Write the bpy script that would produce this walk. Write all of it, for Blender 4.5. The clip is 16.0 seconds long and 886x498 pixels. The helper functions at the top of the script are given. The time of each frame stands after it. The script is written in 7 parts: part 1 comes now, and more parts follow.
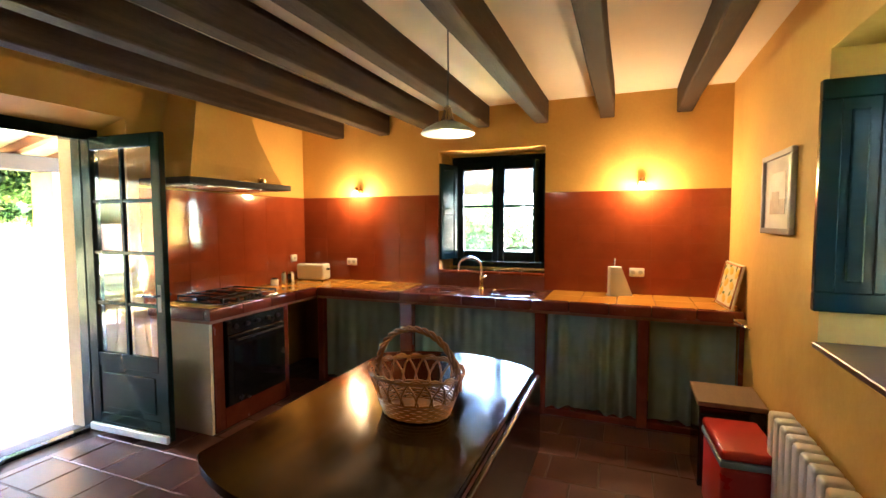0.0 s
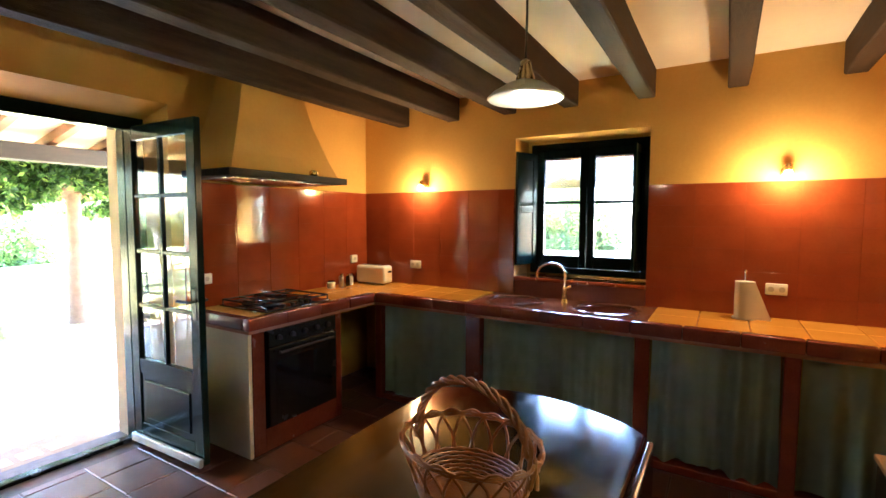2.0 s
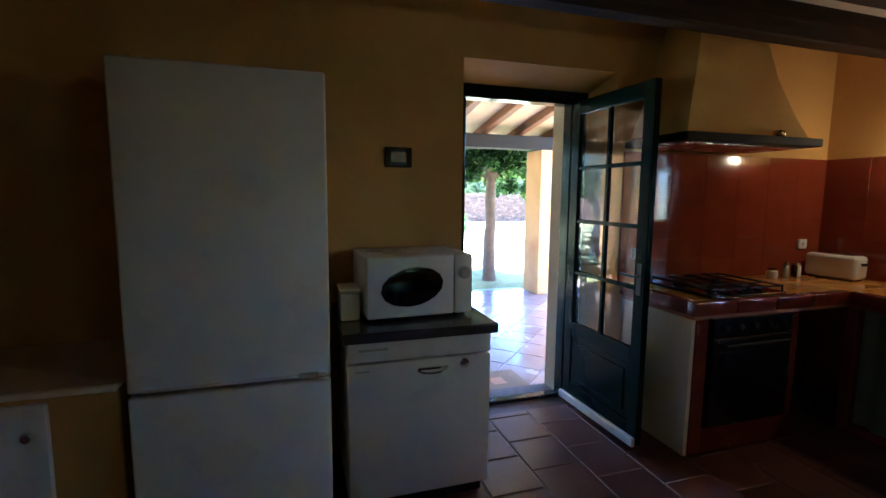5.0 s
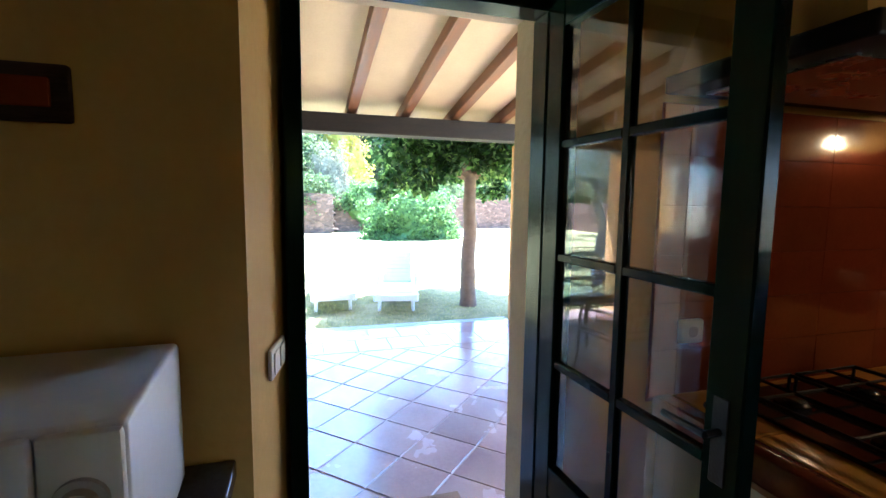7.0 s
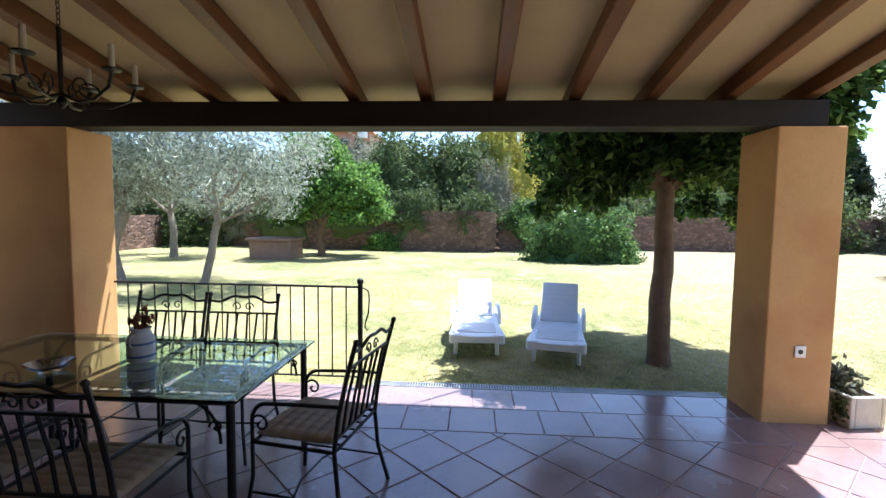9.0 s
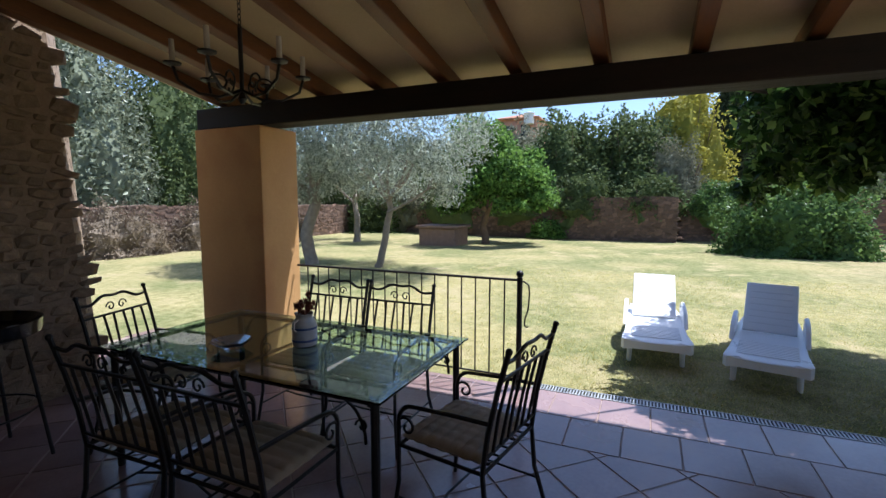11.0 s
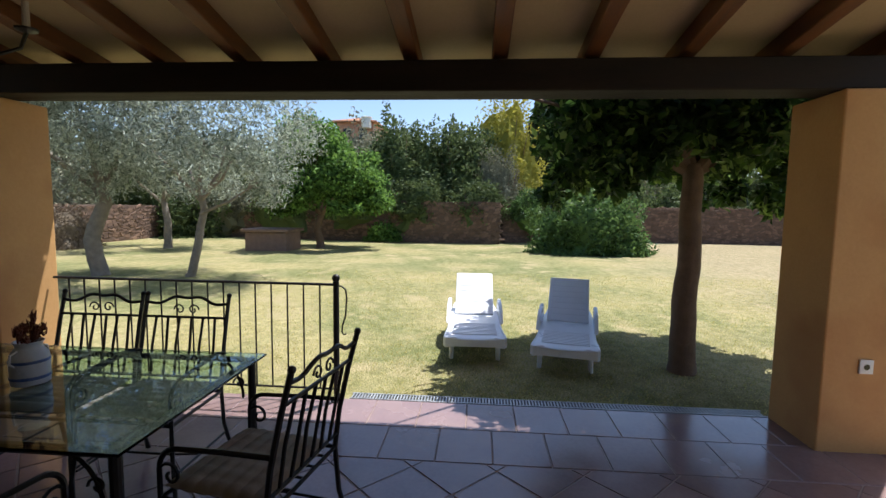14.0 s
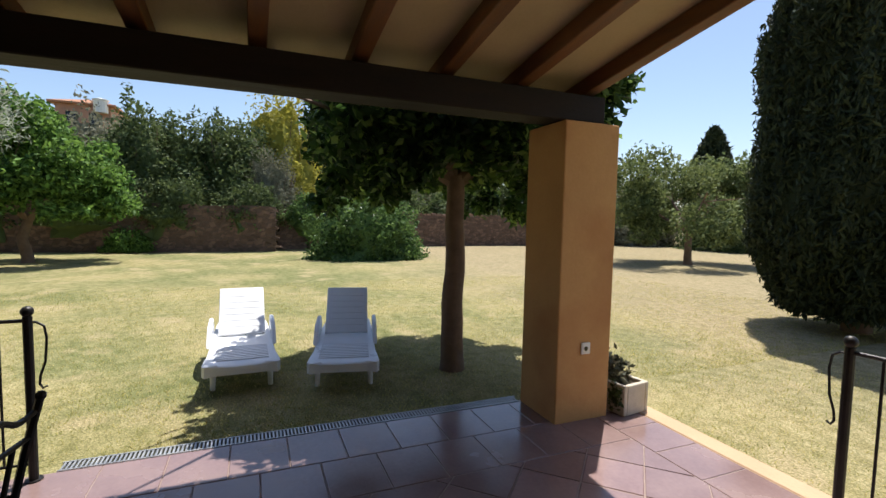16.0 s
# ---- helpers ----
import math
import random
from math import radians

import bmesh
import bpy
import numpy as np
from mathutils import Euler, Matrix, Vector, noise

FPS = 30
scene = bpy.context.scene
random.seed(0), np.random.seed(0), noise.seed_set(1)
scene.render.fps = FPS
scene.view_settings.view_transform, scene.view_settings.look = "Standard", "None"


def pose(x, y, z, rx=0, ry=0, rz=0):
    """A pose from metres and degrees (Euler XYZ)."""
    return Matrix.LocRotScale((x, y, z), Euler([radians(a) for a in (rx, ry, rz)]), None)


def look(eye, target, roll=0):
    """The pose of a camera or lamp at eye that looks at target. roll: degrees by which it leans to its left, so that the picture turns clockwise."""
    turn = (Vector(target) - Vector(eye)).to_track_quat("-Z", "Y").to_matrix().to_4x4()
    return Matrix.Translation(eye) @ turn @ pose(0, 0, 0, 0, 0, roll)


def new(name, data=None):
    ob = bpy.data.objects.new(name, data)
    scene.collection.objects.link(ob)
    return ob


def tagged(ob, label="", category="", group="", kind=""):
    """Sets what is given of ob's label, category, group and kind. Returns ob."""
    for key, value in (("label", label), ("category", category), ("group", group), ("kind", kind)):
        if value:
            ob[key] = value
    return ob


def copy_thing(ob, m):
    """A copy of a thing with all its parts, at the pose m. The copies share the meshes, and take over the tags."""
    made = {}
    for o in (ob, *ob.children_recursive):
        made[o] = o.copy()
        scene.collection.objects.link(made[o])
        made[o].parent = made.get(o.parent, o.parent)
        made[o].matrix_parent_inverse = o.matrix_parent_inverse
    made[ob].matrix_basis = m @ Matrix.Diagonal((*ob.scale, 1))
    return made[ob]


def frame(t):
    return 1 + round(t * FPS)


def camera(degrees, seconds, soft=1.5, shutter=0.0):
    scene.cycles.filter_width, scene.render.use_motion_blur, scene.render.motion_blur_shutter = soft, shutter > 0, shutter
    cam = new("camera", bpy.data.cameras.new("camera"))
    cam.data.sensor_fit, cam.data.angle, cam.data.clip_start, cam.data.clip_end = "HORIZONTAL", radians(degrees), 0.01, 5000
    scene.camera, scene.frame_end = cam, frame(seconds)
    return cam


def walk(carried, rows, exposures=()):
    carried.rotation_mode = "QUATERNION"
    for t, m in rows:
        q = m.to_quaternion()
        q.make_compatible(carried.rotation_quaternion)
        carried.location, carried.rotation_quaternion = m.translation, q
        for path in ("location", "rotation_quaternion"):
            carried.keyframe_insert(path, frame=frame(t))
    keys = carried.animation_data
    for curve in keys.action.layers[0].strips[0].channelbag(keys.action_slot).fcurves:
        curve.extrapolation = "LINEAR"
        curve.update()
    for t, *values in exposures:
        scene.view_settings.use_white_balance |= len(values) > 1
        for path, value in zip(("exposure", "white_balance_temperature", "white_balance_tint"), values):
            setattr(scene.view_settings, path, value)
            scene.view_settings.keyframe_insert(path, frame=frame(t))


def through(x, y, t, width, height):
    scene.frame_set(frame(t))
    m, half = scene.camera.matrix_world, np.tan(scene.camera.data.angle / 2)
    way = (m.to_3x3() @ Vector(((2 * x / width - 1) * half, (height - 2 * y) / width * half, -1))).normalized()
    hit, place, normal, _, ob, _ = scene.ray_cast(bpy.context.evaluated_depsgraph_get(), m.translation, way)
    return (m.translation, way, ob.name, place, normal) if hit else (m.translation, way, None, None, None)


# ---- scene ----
cam = camera(87.5, 16.0, soft=1.5)
PATH = [
    (0, (3.293, -4.185, 1.524), (2.56, -2.329, 1.4), -0.2),
    (0.5, (3.288, -3.946, 1.537), (2.513, -2.105, 1.43), -0.5),
    (1, (3.193, -3.854, 1.524), (2.458, -1.996, 1.437), -0.2),
    (1.5, (3.175, -3.709, 1.547), (2.334, -1.898, 1.437), 0.1),
    (2, (3.084, -3.6, 1.53), (2.051, -1.893, 1.395), 0.2),
    (2.5, (3.016, -3.547, 1.517), (1.726, -2.029, 1.344), 0.2),
    (3, (2.938, -3.567, 1.518), (1.406, -2.298, 1.319), 0.4),
    (3.5, (2.959, -3.719, 1.514), (1.214, -2.76, 1.327), 0.3),
    (4, (2.848, -3.849, 1.5), (0.986, -3.143, 1.32), 0.3),
    (4.5, (2.684, -3.996, 1.504), (0.794, -3.379, 1.286), 0.7),
    (5, (2.562, -3.875, 1.473), (0.666, -3.282, 1.243), 0.5),
    (5.2, (2.502, -3.787, 1.473), (0.614, -3.168, 1.242), 0.5),
    (7.5, (0.674, -2.679, 1.485), (-1.245, -2.150, 1.300), 0.9),
    (8, (0.296, -2.592, 1.482), (-1.666, -2.248, 1.305), 1.2),
    (8.5, (-0.059, -2.489, 1.427), (-2.051, -2.375, 1.3), 0.5),
    (9, (-0.329, -2.499, 1.483), (-2.32, -2.626, 1.343), 0.7),
    (9.5, (-0.471, -2.513, 1.494), (-2.432, -2.875, 1.349), 0.1),
    (10, (-0.578, -2.521, 1.497), (-2.487, -3.1, 1.344), -0.1),
    (12.5, (-0.757, -2.608, 1.431), (-2.545, -3.479, 1.213), 0.0),
    (13, (-0.74, -2.573, 1.46), (-2.63, -3.192, 1.251), 0.1),
    (13.5, (-0.801, -2.519, 1.441), (-2.756, -2.89, 1.243), 1.3),
    (14, (-0.976, -2.42, 1.436), (-2.962, -2.57, 1.26), 0.8),
    (14.5, (-1.094, -2.371, 1.437), (-3.085, -2.289, 1.269), 1.0),
    (15, (-1.073, -2.351, 1.464), (-3.044, -2.053, 1.301), 0.9),
    (15.5, (-1.162, -2.352, 1.463), (-3.084, -1.819, 1.309), 1.1),
    (16, (-1.194, -2.328, 1.468), (-3.039, -1.57, 1.328), 1.2),
]
EXPOSURES = [(0.0, 7.25, 5500, 10), (2.0, 6.95, 5400, 10), (3.0, 6.2, 4850, 10), (3.6, 5.4, 4550, 10), (5.0, 4.95, 4350, 10), (6.2, 4.75, 4600, 10), (7.5, 4.5, 4800, 10), (8.0, 3.75, 5000, 10), (8.5, 2.65, 5400, 10), (9.0, 1.85, 5400, 12), (9.5, 1.42, 5350, 14), (10.0, 1.2, 5400, 14), (13.0, 1.02, 5700, 12), (16.0, 0.72, 6250, 12)]
walk(cam, [(t, look(eye, target, roll)) for t, eye, target, roll in PATH], EXPOSURES)

# world, sun
world = bpy.data.worlds.new("sky")
scene.world = world
world.use_nodes = True
_wn = world.node_tree.nodes
_sky = _wn.new("ShaderNodeTexSky")
_sky.sky_type = "NISHITA"
_sky.sun_disc = False
_sky.sun_elevation, _sky.sun_rotation = radians(68), radians(315)
world.node_tree.links.new(_sky.outputs[0], _wn["Background"].inputs[0])
_wn["Background"].inputs[1].default_value = 0.10
sun = new("sun", bpy.data.lights.new("sun", "SUN"))
sun.data.energy, sun.data.angle, sun.data.color = 4.5, radians(0.5), (1.0, 0.95, 0.86)
sun.matrix_world = look((-2.65, 2.65, 9.3), (0, 0, 0))

# ---------------------------------------------------------------- helpers
def box(bm, x0, x1, y0, y1, z0, z1, bevel=0.0, seg=1):
    m = Matrix.LocRotScale(((x0 + x1) / 2, (y0 + y1) / 2, (z0 + z1) / 2), None, (x1 - x0, y1 - y0, z1 - z0))
    made = bmesh.ops.create_cube(bm, size=1.0, matrix=m)["verts"]
    if bevel:
        edges = list({e for v in made for e in v.link_edges})
        bmesh.ops.bevel(bm, geom=edges, offset=bevel, segments=seg, affect="EDGES", profile=0.5)
    return made


def rod(bm, a, b, r0, r1=None, n=8):
    a, b = Vector(a), Vector(b)
    r1 = r0 if r1 is None else r1
    q = (b - a).to_track_quat("Z", "Y").to_matrix().to_4x4()
    m = Matrix.Translation((a + b) / 2) @ q
    return bmesh.ops.create_cone(bm, cap_ends=True, segments=n, radius1=max(r0, 1e-4), radius2=max(r1, 1e-4), depth=(b - a).length, matrix=m)["verts"]


def tube(bm, pts, r, n=6, r_end=None, closed=False):
    """A round bar along the points, tapering to r_end."""
    pts = [Vector(p) for p in pts]
    r_end = r if r_end is None else r_end
    rings, count = [], len(pts)
    side = None
    for i, p in enumerate(pts):
        if closed:
            d = pts[(i + 1) % count] - pts[i - 1]
        else:
            d = pts[min(i + 1, count - 1)] - pts[max(i - 1, 0)]
        d.normalize()
        if side is None:
            side = d.orthogonal().normalized()
        side = (side - d * side.dot(d))
        side = side.normalized() if side.length > 1e-6 else d.orthogonal().normalized()
        up = d.cross(side)
        rr = r + (r_end - r) * i / max(count - 1, 1)
        rings.append([bm.verts.new(p + rr * (math.cos(2 * math.pi * k / n) * side + math.sin(2 * math.pi * k / n) * up)) for k in range(n)])
    pairs = list(zip(rings, rings[1:])) + ([(rings[-1], rings[0])] if closed else [])
    for a, b in pairs:
        for k in range(n):
            bm.faces.new((a[k], a[(k + 1) % n], b[(k + 1) % n], b[k]))
    if not closed:
        bm.faces.new(rings[0][::-1])
        bm.faces.new(rings[-1])


def lathe(bm, profile, n=20, centre=(0, 0, 0)):
    """Turns (radius, z) pairs about the z axis."""
    c = Vector(centre)
    rings = [[bm.verts.new(c + Vector((max(r, 1e-4) * math.cos(2 * math.pi * k / n), max(r, 1e-4) * math.sin(2 * math.pi * k / n), z))) for k in range(n)] for r, z in profile]
    for a, b in zip(rings, rings[1:]):
        for k in range(n):
            bm.faces.new((a[k], a[(k + 1) % n], b[(k + 1) % n], b[k]))
    bm.faces.new(rings[0][::-1])
    bm.faces.new(rings[-1])


def prism(bm, outline, z0, z1):
    """An upright block on a plan outline (counter-clockwise)."""
    lo = [bm.verts.new((x, y, z0)) for x, y in outline]
    hi = [bm.verts.new((x, y, z1)) for x, y in outline]
    n = len(lo)
    for i in range(n):
        bm.faces.new((lo[i], lo[(i + 1) % n], hi[(i + 1) % n], hi[i]))
    bm.faces.new(hi)
    bm.faces.new(lo[::-1])


def arc(centre, r, a0, a1, n, plane="xz", squash=1.0):
    out = []
    for i in range(n + 1):
        a = radians(a0 + (a1 - a0) * i / n)
        u, v = r * math.cos(a), r * squash * math.sin(a)
        c = Vector(centre)
        out.append(c + (Vector((u, 0, v)) if plane == "xz" else Vector((0, u, v)) if plane == "yz" else Vector((u, v, 0))))
    return out


def mesh_of(name, bm, material, smooth=False):
    me = bpy.data.meshes.new(name)
    bmesh.ops.recalc_face_normals(bm, faces=bm.faces)
    if smooth:
        for fc in bm.faces:
            fc.smooth = True
    bm.to_mesh(me)
    bm.free()
    me.materials.append(material)
    if smooth:
        me.set_sharp_from_angle(angle=radians(40))
    return me


def part(name, bm, material, parent, label="", smooth=False):
    ob = new(name, mesh_of(name, bm, material, smooth))
    ob.parent = parent
    if label:
        tagged(ob, label)
    return ob


def solid(name, bm, material, label, category, kind="", group="", smooth=False):
    return tagged(new(name, mesh_of(name, bm, material, smooth)), label, category, group, kind)


def thing(name, label, category, at=(0, 0, 0), turn=0.0, group="", kind=""):
    ob = tagged(new(name), label, category, group, kind)
    ob.empty_display_size = 0.1
    ob.matrix_basis = pose(*at, 0, 0, turn)
    return ob


# ---------------------------------------------------------------- materials
def surf(name, dark, light, scale=6.0, fine=60.0, rough=0.6, bump=0.1, metal=0.0, spread=0.12, coat=0.0, per_piece=0.0, stain=None, rough_var=0.08, bump_scale=None, spec=0.5):
    """Two tones mixed by noise at two sizes, with fine relief; per_piece varies alike pieces; stain adds a third tone in blotches."""
    m = bpy.data.materials.new(name)
    m.use_nodes = True
    nt = m.node_tree
    N, L = nt.nodes, nt.links
    b = N["Principled BSDF"]
    geo = N.new("ShaderNodeNewGeometry")
    big, small = N.new("ShaderNodeTexNoise"), N.new("ShaderNodeTexNoise")
    big.inputs["Scale"].default_value, small.inputs["Scale"].default_value = scale, fine
    big.inputs["Detail"].default_value, small.inputs["Detail"].default_value = 5, 3
    for n_ in (big, small):
        L.new(geo.outputs["Position"], n_.inputs["Vector"])
    mix = N.new("ShaderNodeMath")
    mix.operation = "MULTIPLY_ADD"
    L.new(small.outputs[0], mix.inputs[0])
    mix.inputs[1].default_value = 0.45
    L.new(big.outputs[0], mix.inputs[2])
    ramp = N.new("ShaderNodeValToRGB")
    ramp.color_ramp.elements[0].position, ramp.color_ramp.elements[1].position = 0.72 - spread * 2, 0.72 + spread * 2
    ramp.color_ramp.elements[0].color, ramp.color_ramp.elements[1].color = (*dark, 1), (*light, 1)
    L.new(mix.outputs[0], ramp.inputs[0])
    col = ramp.outputs[0]
    if stain:
        st = N.new("ShaderNodeTexNoise")
        st.inputs["Scale"].default_value, st.inputs["Detail"].default_value = scale * 0.35, 6
        L.new(geo.outputs["Position"], st.inputs["Vector"])
        sr = N.new("ShaderNodeValToRGB")
        sr.color_ramp.elements[0].position, sr.color_ramp.elements[1].position = 0.52, 0.68
        L.new(st.outputs[0], sr.inputs[0])
        mm = N.new("ShaderNodeMix")
        mm.data_type = "RGBA"
        L.new(sr.outputs[0], mm.inputs[0])
        L.new(col, mm.inputs[6])
        mm.inputs[7].default_value = (*stain, 1)
        col = mm.outputs[2]
    if per_piece:
        oi = N.new("ShaderNodeObjectInfo")
        hs = N.new("ShaderNodeHueSaturation")
        mr = N.new("ShaderNodeMapRange")
        mr.inputs[3].default_value, mr.inputs[4].default_value = 1 - per_piece, 1 + per_piece
        L.new(oi.outputs["Random"], mr.inputs[0])
        L.new(mr.outputs[0], hs.inputs["Value"])
        L.new(col, hs.inputs["Color"])
        col = hs.outputs[0]
    L.new(col, b.inputs["Base Color"])
    rr = N.new("ShaderNodeMapRange")
    rr.inputs[1].default_value, rr.inputs[2].default_value = 0.3, 0.7
    rr.inputs[3].default_value, rr.inputs[4].default_value = max(0.02, rough - rough_var), min(1, rough + rough_var)
    L.new(big.outputs[0], rr.inputs[0])
    L.new(rr.outputs[0], b.inputs["Roughness"])
    b.inputs["Metallic"].default_value = metal
    b.inputs["Coat Weight"].default_value = coat
    b.inputs["Coat Roughness"].default_value = 0.12
    b.inputs["Specular IOR Level"].default_value = spec
    if bump:
        bp = N.new("ShaderNodeBump")
        bp.inputs["Strength"].default_value, bp.inputs["Distance"].default_value = bump, 0.01
        if bump_scale:
            bn = N.new("ShaderNodeTexNoise")
            bn.inputs["Scale"].default_value, bn.inputs["Detail"].default_value = bump_scale, 6
            L.new(geo.outputs["Position"], bn.inputs["Vector"])
            L.new(bn.outputs[0], bp.inputs["Height"])
        else:
            L.new(mix.outputs[0], bp.inputs["Height"])
        L.new(bp.outputs[0], b.inputs["Normal"])
    return m


def wood(name, dark, light, axis=1, rough=0.5, coat=0.0, grain=14.0, bump=0.25, spec=0.5):
    """Wood with grain drawn out along one axis."""
    m = surf(name, dark, light, 3.0, 40.0, rough, bump, coat=coat, spread=0.16, spec=spec)
    nt = m.node_tree
    N, L = nt.nodes, nt.links
    geo = next(n for n in N if n.type == "NEW_GEOMETRY")
    mp = N.new("ShaderNodeMapping")
    mp.inputs["Scale"].default_value = [0.6 if i == axis else grain / 3 for i in range(3)]
    L.new(geo.outputs["Position"], mp.inputs[0])
    for n in N:
        if n.type == "TEX_NOISE":
            L.new(mp.outputs[0], n.inputs["Vector"])
    return m


def leafy(name, dark, light, through=0.35, rough=0.6):
    """Leaves that let light through, each of its own tone."""
    m = bpy.data.materials.new(name)
    m.use_nodes = True
    N, L = m.node_tree.nodes, m.node_tree.links
    b, out = N["Principled BSDF"], N["Material Output"]
    geo = N.new("ShaderNodeNewGeometry")
    ramp = N.new("ShaderNodeValToRGB")
    ramp.color_ramp.elements[0].color, ramp.color_ramp.elements[1].color = (*dark, 1), (*light, 1)
    L.new(geo.outputs["Random Per Island"], ramp.inputs[0])
    L.new(ramp.outputs[0], b.inputs["Base Color"])
    b.inputs["Roughness"].default_value = rough
    b.inputs["Specular IOR Level"].default_value = 0.2
    tr = N.new("ShaderNodeBsdfTranslucent")
    br = N.new("ShaderNodeHueSaturation")
    br.inputs["Value"].default_value, br.inputs["Hue"].default_value = 1.5, 0.485
    L.new(ramp.outputs[0], br.inputs["Color"])
    L.new(br.outputs[0], tr.inputs["Color"])
    mx = N.new("ShaderNodeMixShader")
    mx.inputs[0].default_value = through
    L.new(b.outputs[0], mx.inputs[1])
    L.new(tr.outputs[0], mx.inputs[2])
    L.new(mx.outputs[0], out.inputs[0])
    return m


def glass(name, tint=(1, 1, 1), rough=0.0, ior=1.5):
    m = bpy.data.materials.new(name)
    m.use_nodes = True
    b = m.node_tree.nodes["Principled BSDF"]
    b.inputs["Base Color"].default_value = (*tint, 1)
    b.inputs["Transmission Weight"].default_value = 1.0
    b.inputs["Roughness"].default_value = rough
    b.inputs["IOR"].default_value = ior
    return m


def glow(name, colour, strength):
    m = bpy.data.materials.new(name)
    m.use_nodes = True
    b = m.node_tree.nodes["Principled BSDF"]
    b.inputs["Base Color"].default_value = (*colour, 1)
    b.inputs["Emission Color"].default_value = (*colour, 1)
    b.inputs["Emission Strength"].default_value = strength
    return m


M = {}
M["ochre"] = surf("ochre_plaster", (0.58, 0.33, 0.056), (0.66, 0.40, 0.085), 2.2, 45, 0.8, 0.6, spread=0.16, stain=(0.50, 0.275, 0.048), bump_scale=8)
M["reveal"] = surf("beige_render", (0.36, 0.28, 0.175), (0.46, 0.37, 0.24), 3.0, 50, 0.92, 0.6, spread=0.22, stain=(0.33, 0.25, 0.16), bump_scale=18)
M["ceil"] = surf("ceiling_plaster", (0.80, 0.74, 0.62), (0.86, 0.80, 0.69), 2.0, 40, 0.9, 0.25, spread=0.2, bump_scale=12)
M["beam"] = wood("dark_beam", (0.008, 0.005, 0.0035), (0.072, 0.044, 0.026), 1, 0.7, grain=20, bump=0.7, spec=0.2)
M["tile_red"] = surf("glazed_red_tile", (0.205, 0.036, 0.009), (0.25, 0.050, 0.0125), 5, 70, 0.07, 0.03, per_piece=0.045, coat=0.3, rough_var=0.025)
M["grout"] = surf("grout", (0.30, 0.12, 0.07), (0.38, 0.18, 0.11), 20, 120, 0.85, 0.2)
M["tile_yel"] = surf("glazed_honey_tile", (0.62, 0.295, 0.032), (0.70, 0.36, 0.052), 5, 60, 0.12, 0.03, per_piece=0.06, coat=0.2, rough_var=0.05)
M["floor_k"] = surf("terracotta_floor_tile", (0.075, 0.026, 0.017), (0.130, 0.049, 0.031), 4, 50, 0.32, 0.06, per_piece=0.22, rough_var=0.03)
M["grout_k"] = surf("floor_grout", (0.07, 0.045, 0.034), (0.13, 0.095, 0.075), 20, 120, 0.8, 0.2)
M["floor_t"] = surf("terrace_tile", (0.232, 0.152, 0.142), (0.312, 0.213, 0.198), 3, 40, 0.21, 0.07, per_piece=0.16, stain=(0.33, 0.23, 0.20), rough_var=0.08, spec=0.75)
M["grout_t"] = surf("terrace_grout", (0.24, 0.175, 0.15), (0.33, 0.25, 0.215), 20, 120, 0.85, 0.2)
M["green"] = surf("dark_green_paint", (0.004, 0.012, 0.0105), (0.005, 0.015, 0.013), 3, 90, 0.17, 0.015, rough_var=0.03, spec=0.14, spread=0.3)
M["white_app"] = surf("white_enamel", (0.74, 0.74, 0.73), (0.80, 0.80, 0.79), 3, 60, 0.32, 0.02)
M["white_pl"] = surf("white_plastic", (0.74, 0.72, 0.66), (0.80, 0.78, 0.72), 4, 60, 0.4, 0.02)
M["plaster_w"] = surf("cream_panel", (0.66, 0.58, 0.44), (0.74, 0.66, 0.52), 4, 50, 0.7, 0.15)
M["black"] = surf("black_enamel", (0.008, 0.008, 0.009), (0.014, 0.014, 0.015), 8, 80, 0.22, 0.03)
M["blackglass"] = surf("black_glass", (0.006, 0.006, 0.007), (0.009, 0.009, 0.010), 8, 80, 0.06, 0.0)
M["steel"] = surf("brushed_steel", (0.50, 0.50, 0.49), (0.60, 0.60, 0.59), 6, 90, 0.28, 0.05, metal=1.0)
M["darksteel"] = surf("dark_hood_steel", (0.016, 0.015, 0.015), (0.030, 0.028, 0.027), 6, 90, 0.6, 0.05, spec=0.2)
M["chrome"] = surf("chrome", (0.78, 0.78, 0.78), (0.84, 0.84, 0.84), 6, 90, 0.08, 0.0, metal=1.0, rough_var=0.03)
M["brass"] = surf("brass", (0.55, 0.38, 0.13), (0.65, 0.46, 0.18), 8, 90, 0.25, 0.03, metal=1.0)
M["curtain"] = surf("grey_green_cotton", (0.28, 0.37, 0.325), (0.37, 0.47, 0.415), 9, 300, 0.9, 0.25, bump_scale=420)
M["table"] = wood("dark_table_wood", (0.009, 0.0045, 0.003), (0.022, 0.010, 0.006), 1, 0.13, coat=0.0, grain=18, bump=0.05, spec=0.5)
M["wicker"] = surf("honey_wicker", (0.25, 0.070, 0.012), (0.52, 0.185, 0.036), 18, 120, 0.40, 0.3, spread=0.25)
M["enamel"] = surf("white_lamp_enamel", (0.80, 0.78, 0.72), (0.86, 0.84, 0.78), 5, 60, 0.3, 0.0)
M["iron"] = surf("wrought_iron", (0.010, 0.009, 0.009), (0.024, 0.020, 0.018), 25, 140, 0.45, 0.25, metal=0.3)
M["cushion"] = surf("beige_seat_cushion", (0.26, 0.205, 0.14), (0.40, 0.325, 0.235), 14, 220, 0.95, 0.4, spread=0.2)
M["pillar"] = surf("ochre_render", (0.50, 0.265, 0.092), (0.60, 0.345, 0.135), 2.5, 50, 0.9, 0.35, spread=0.2, stain=(0.43, 0.195, 0.068), bump_scale=14)
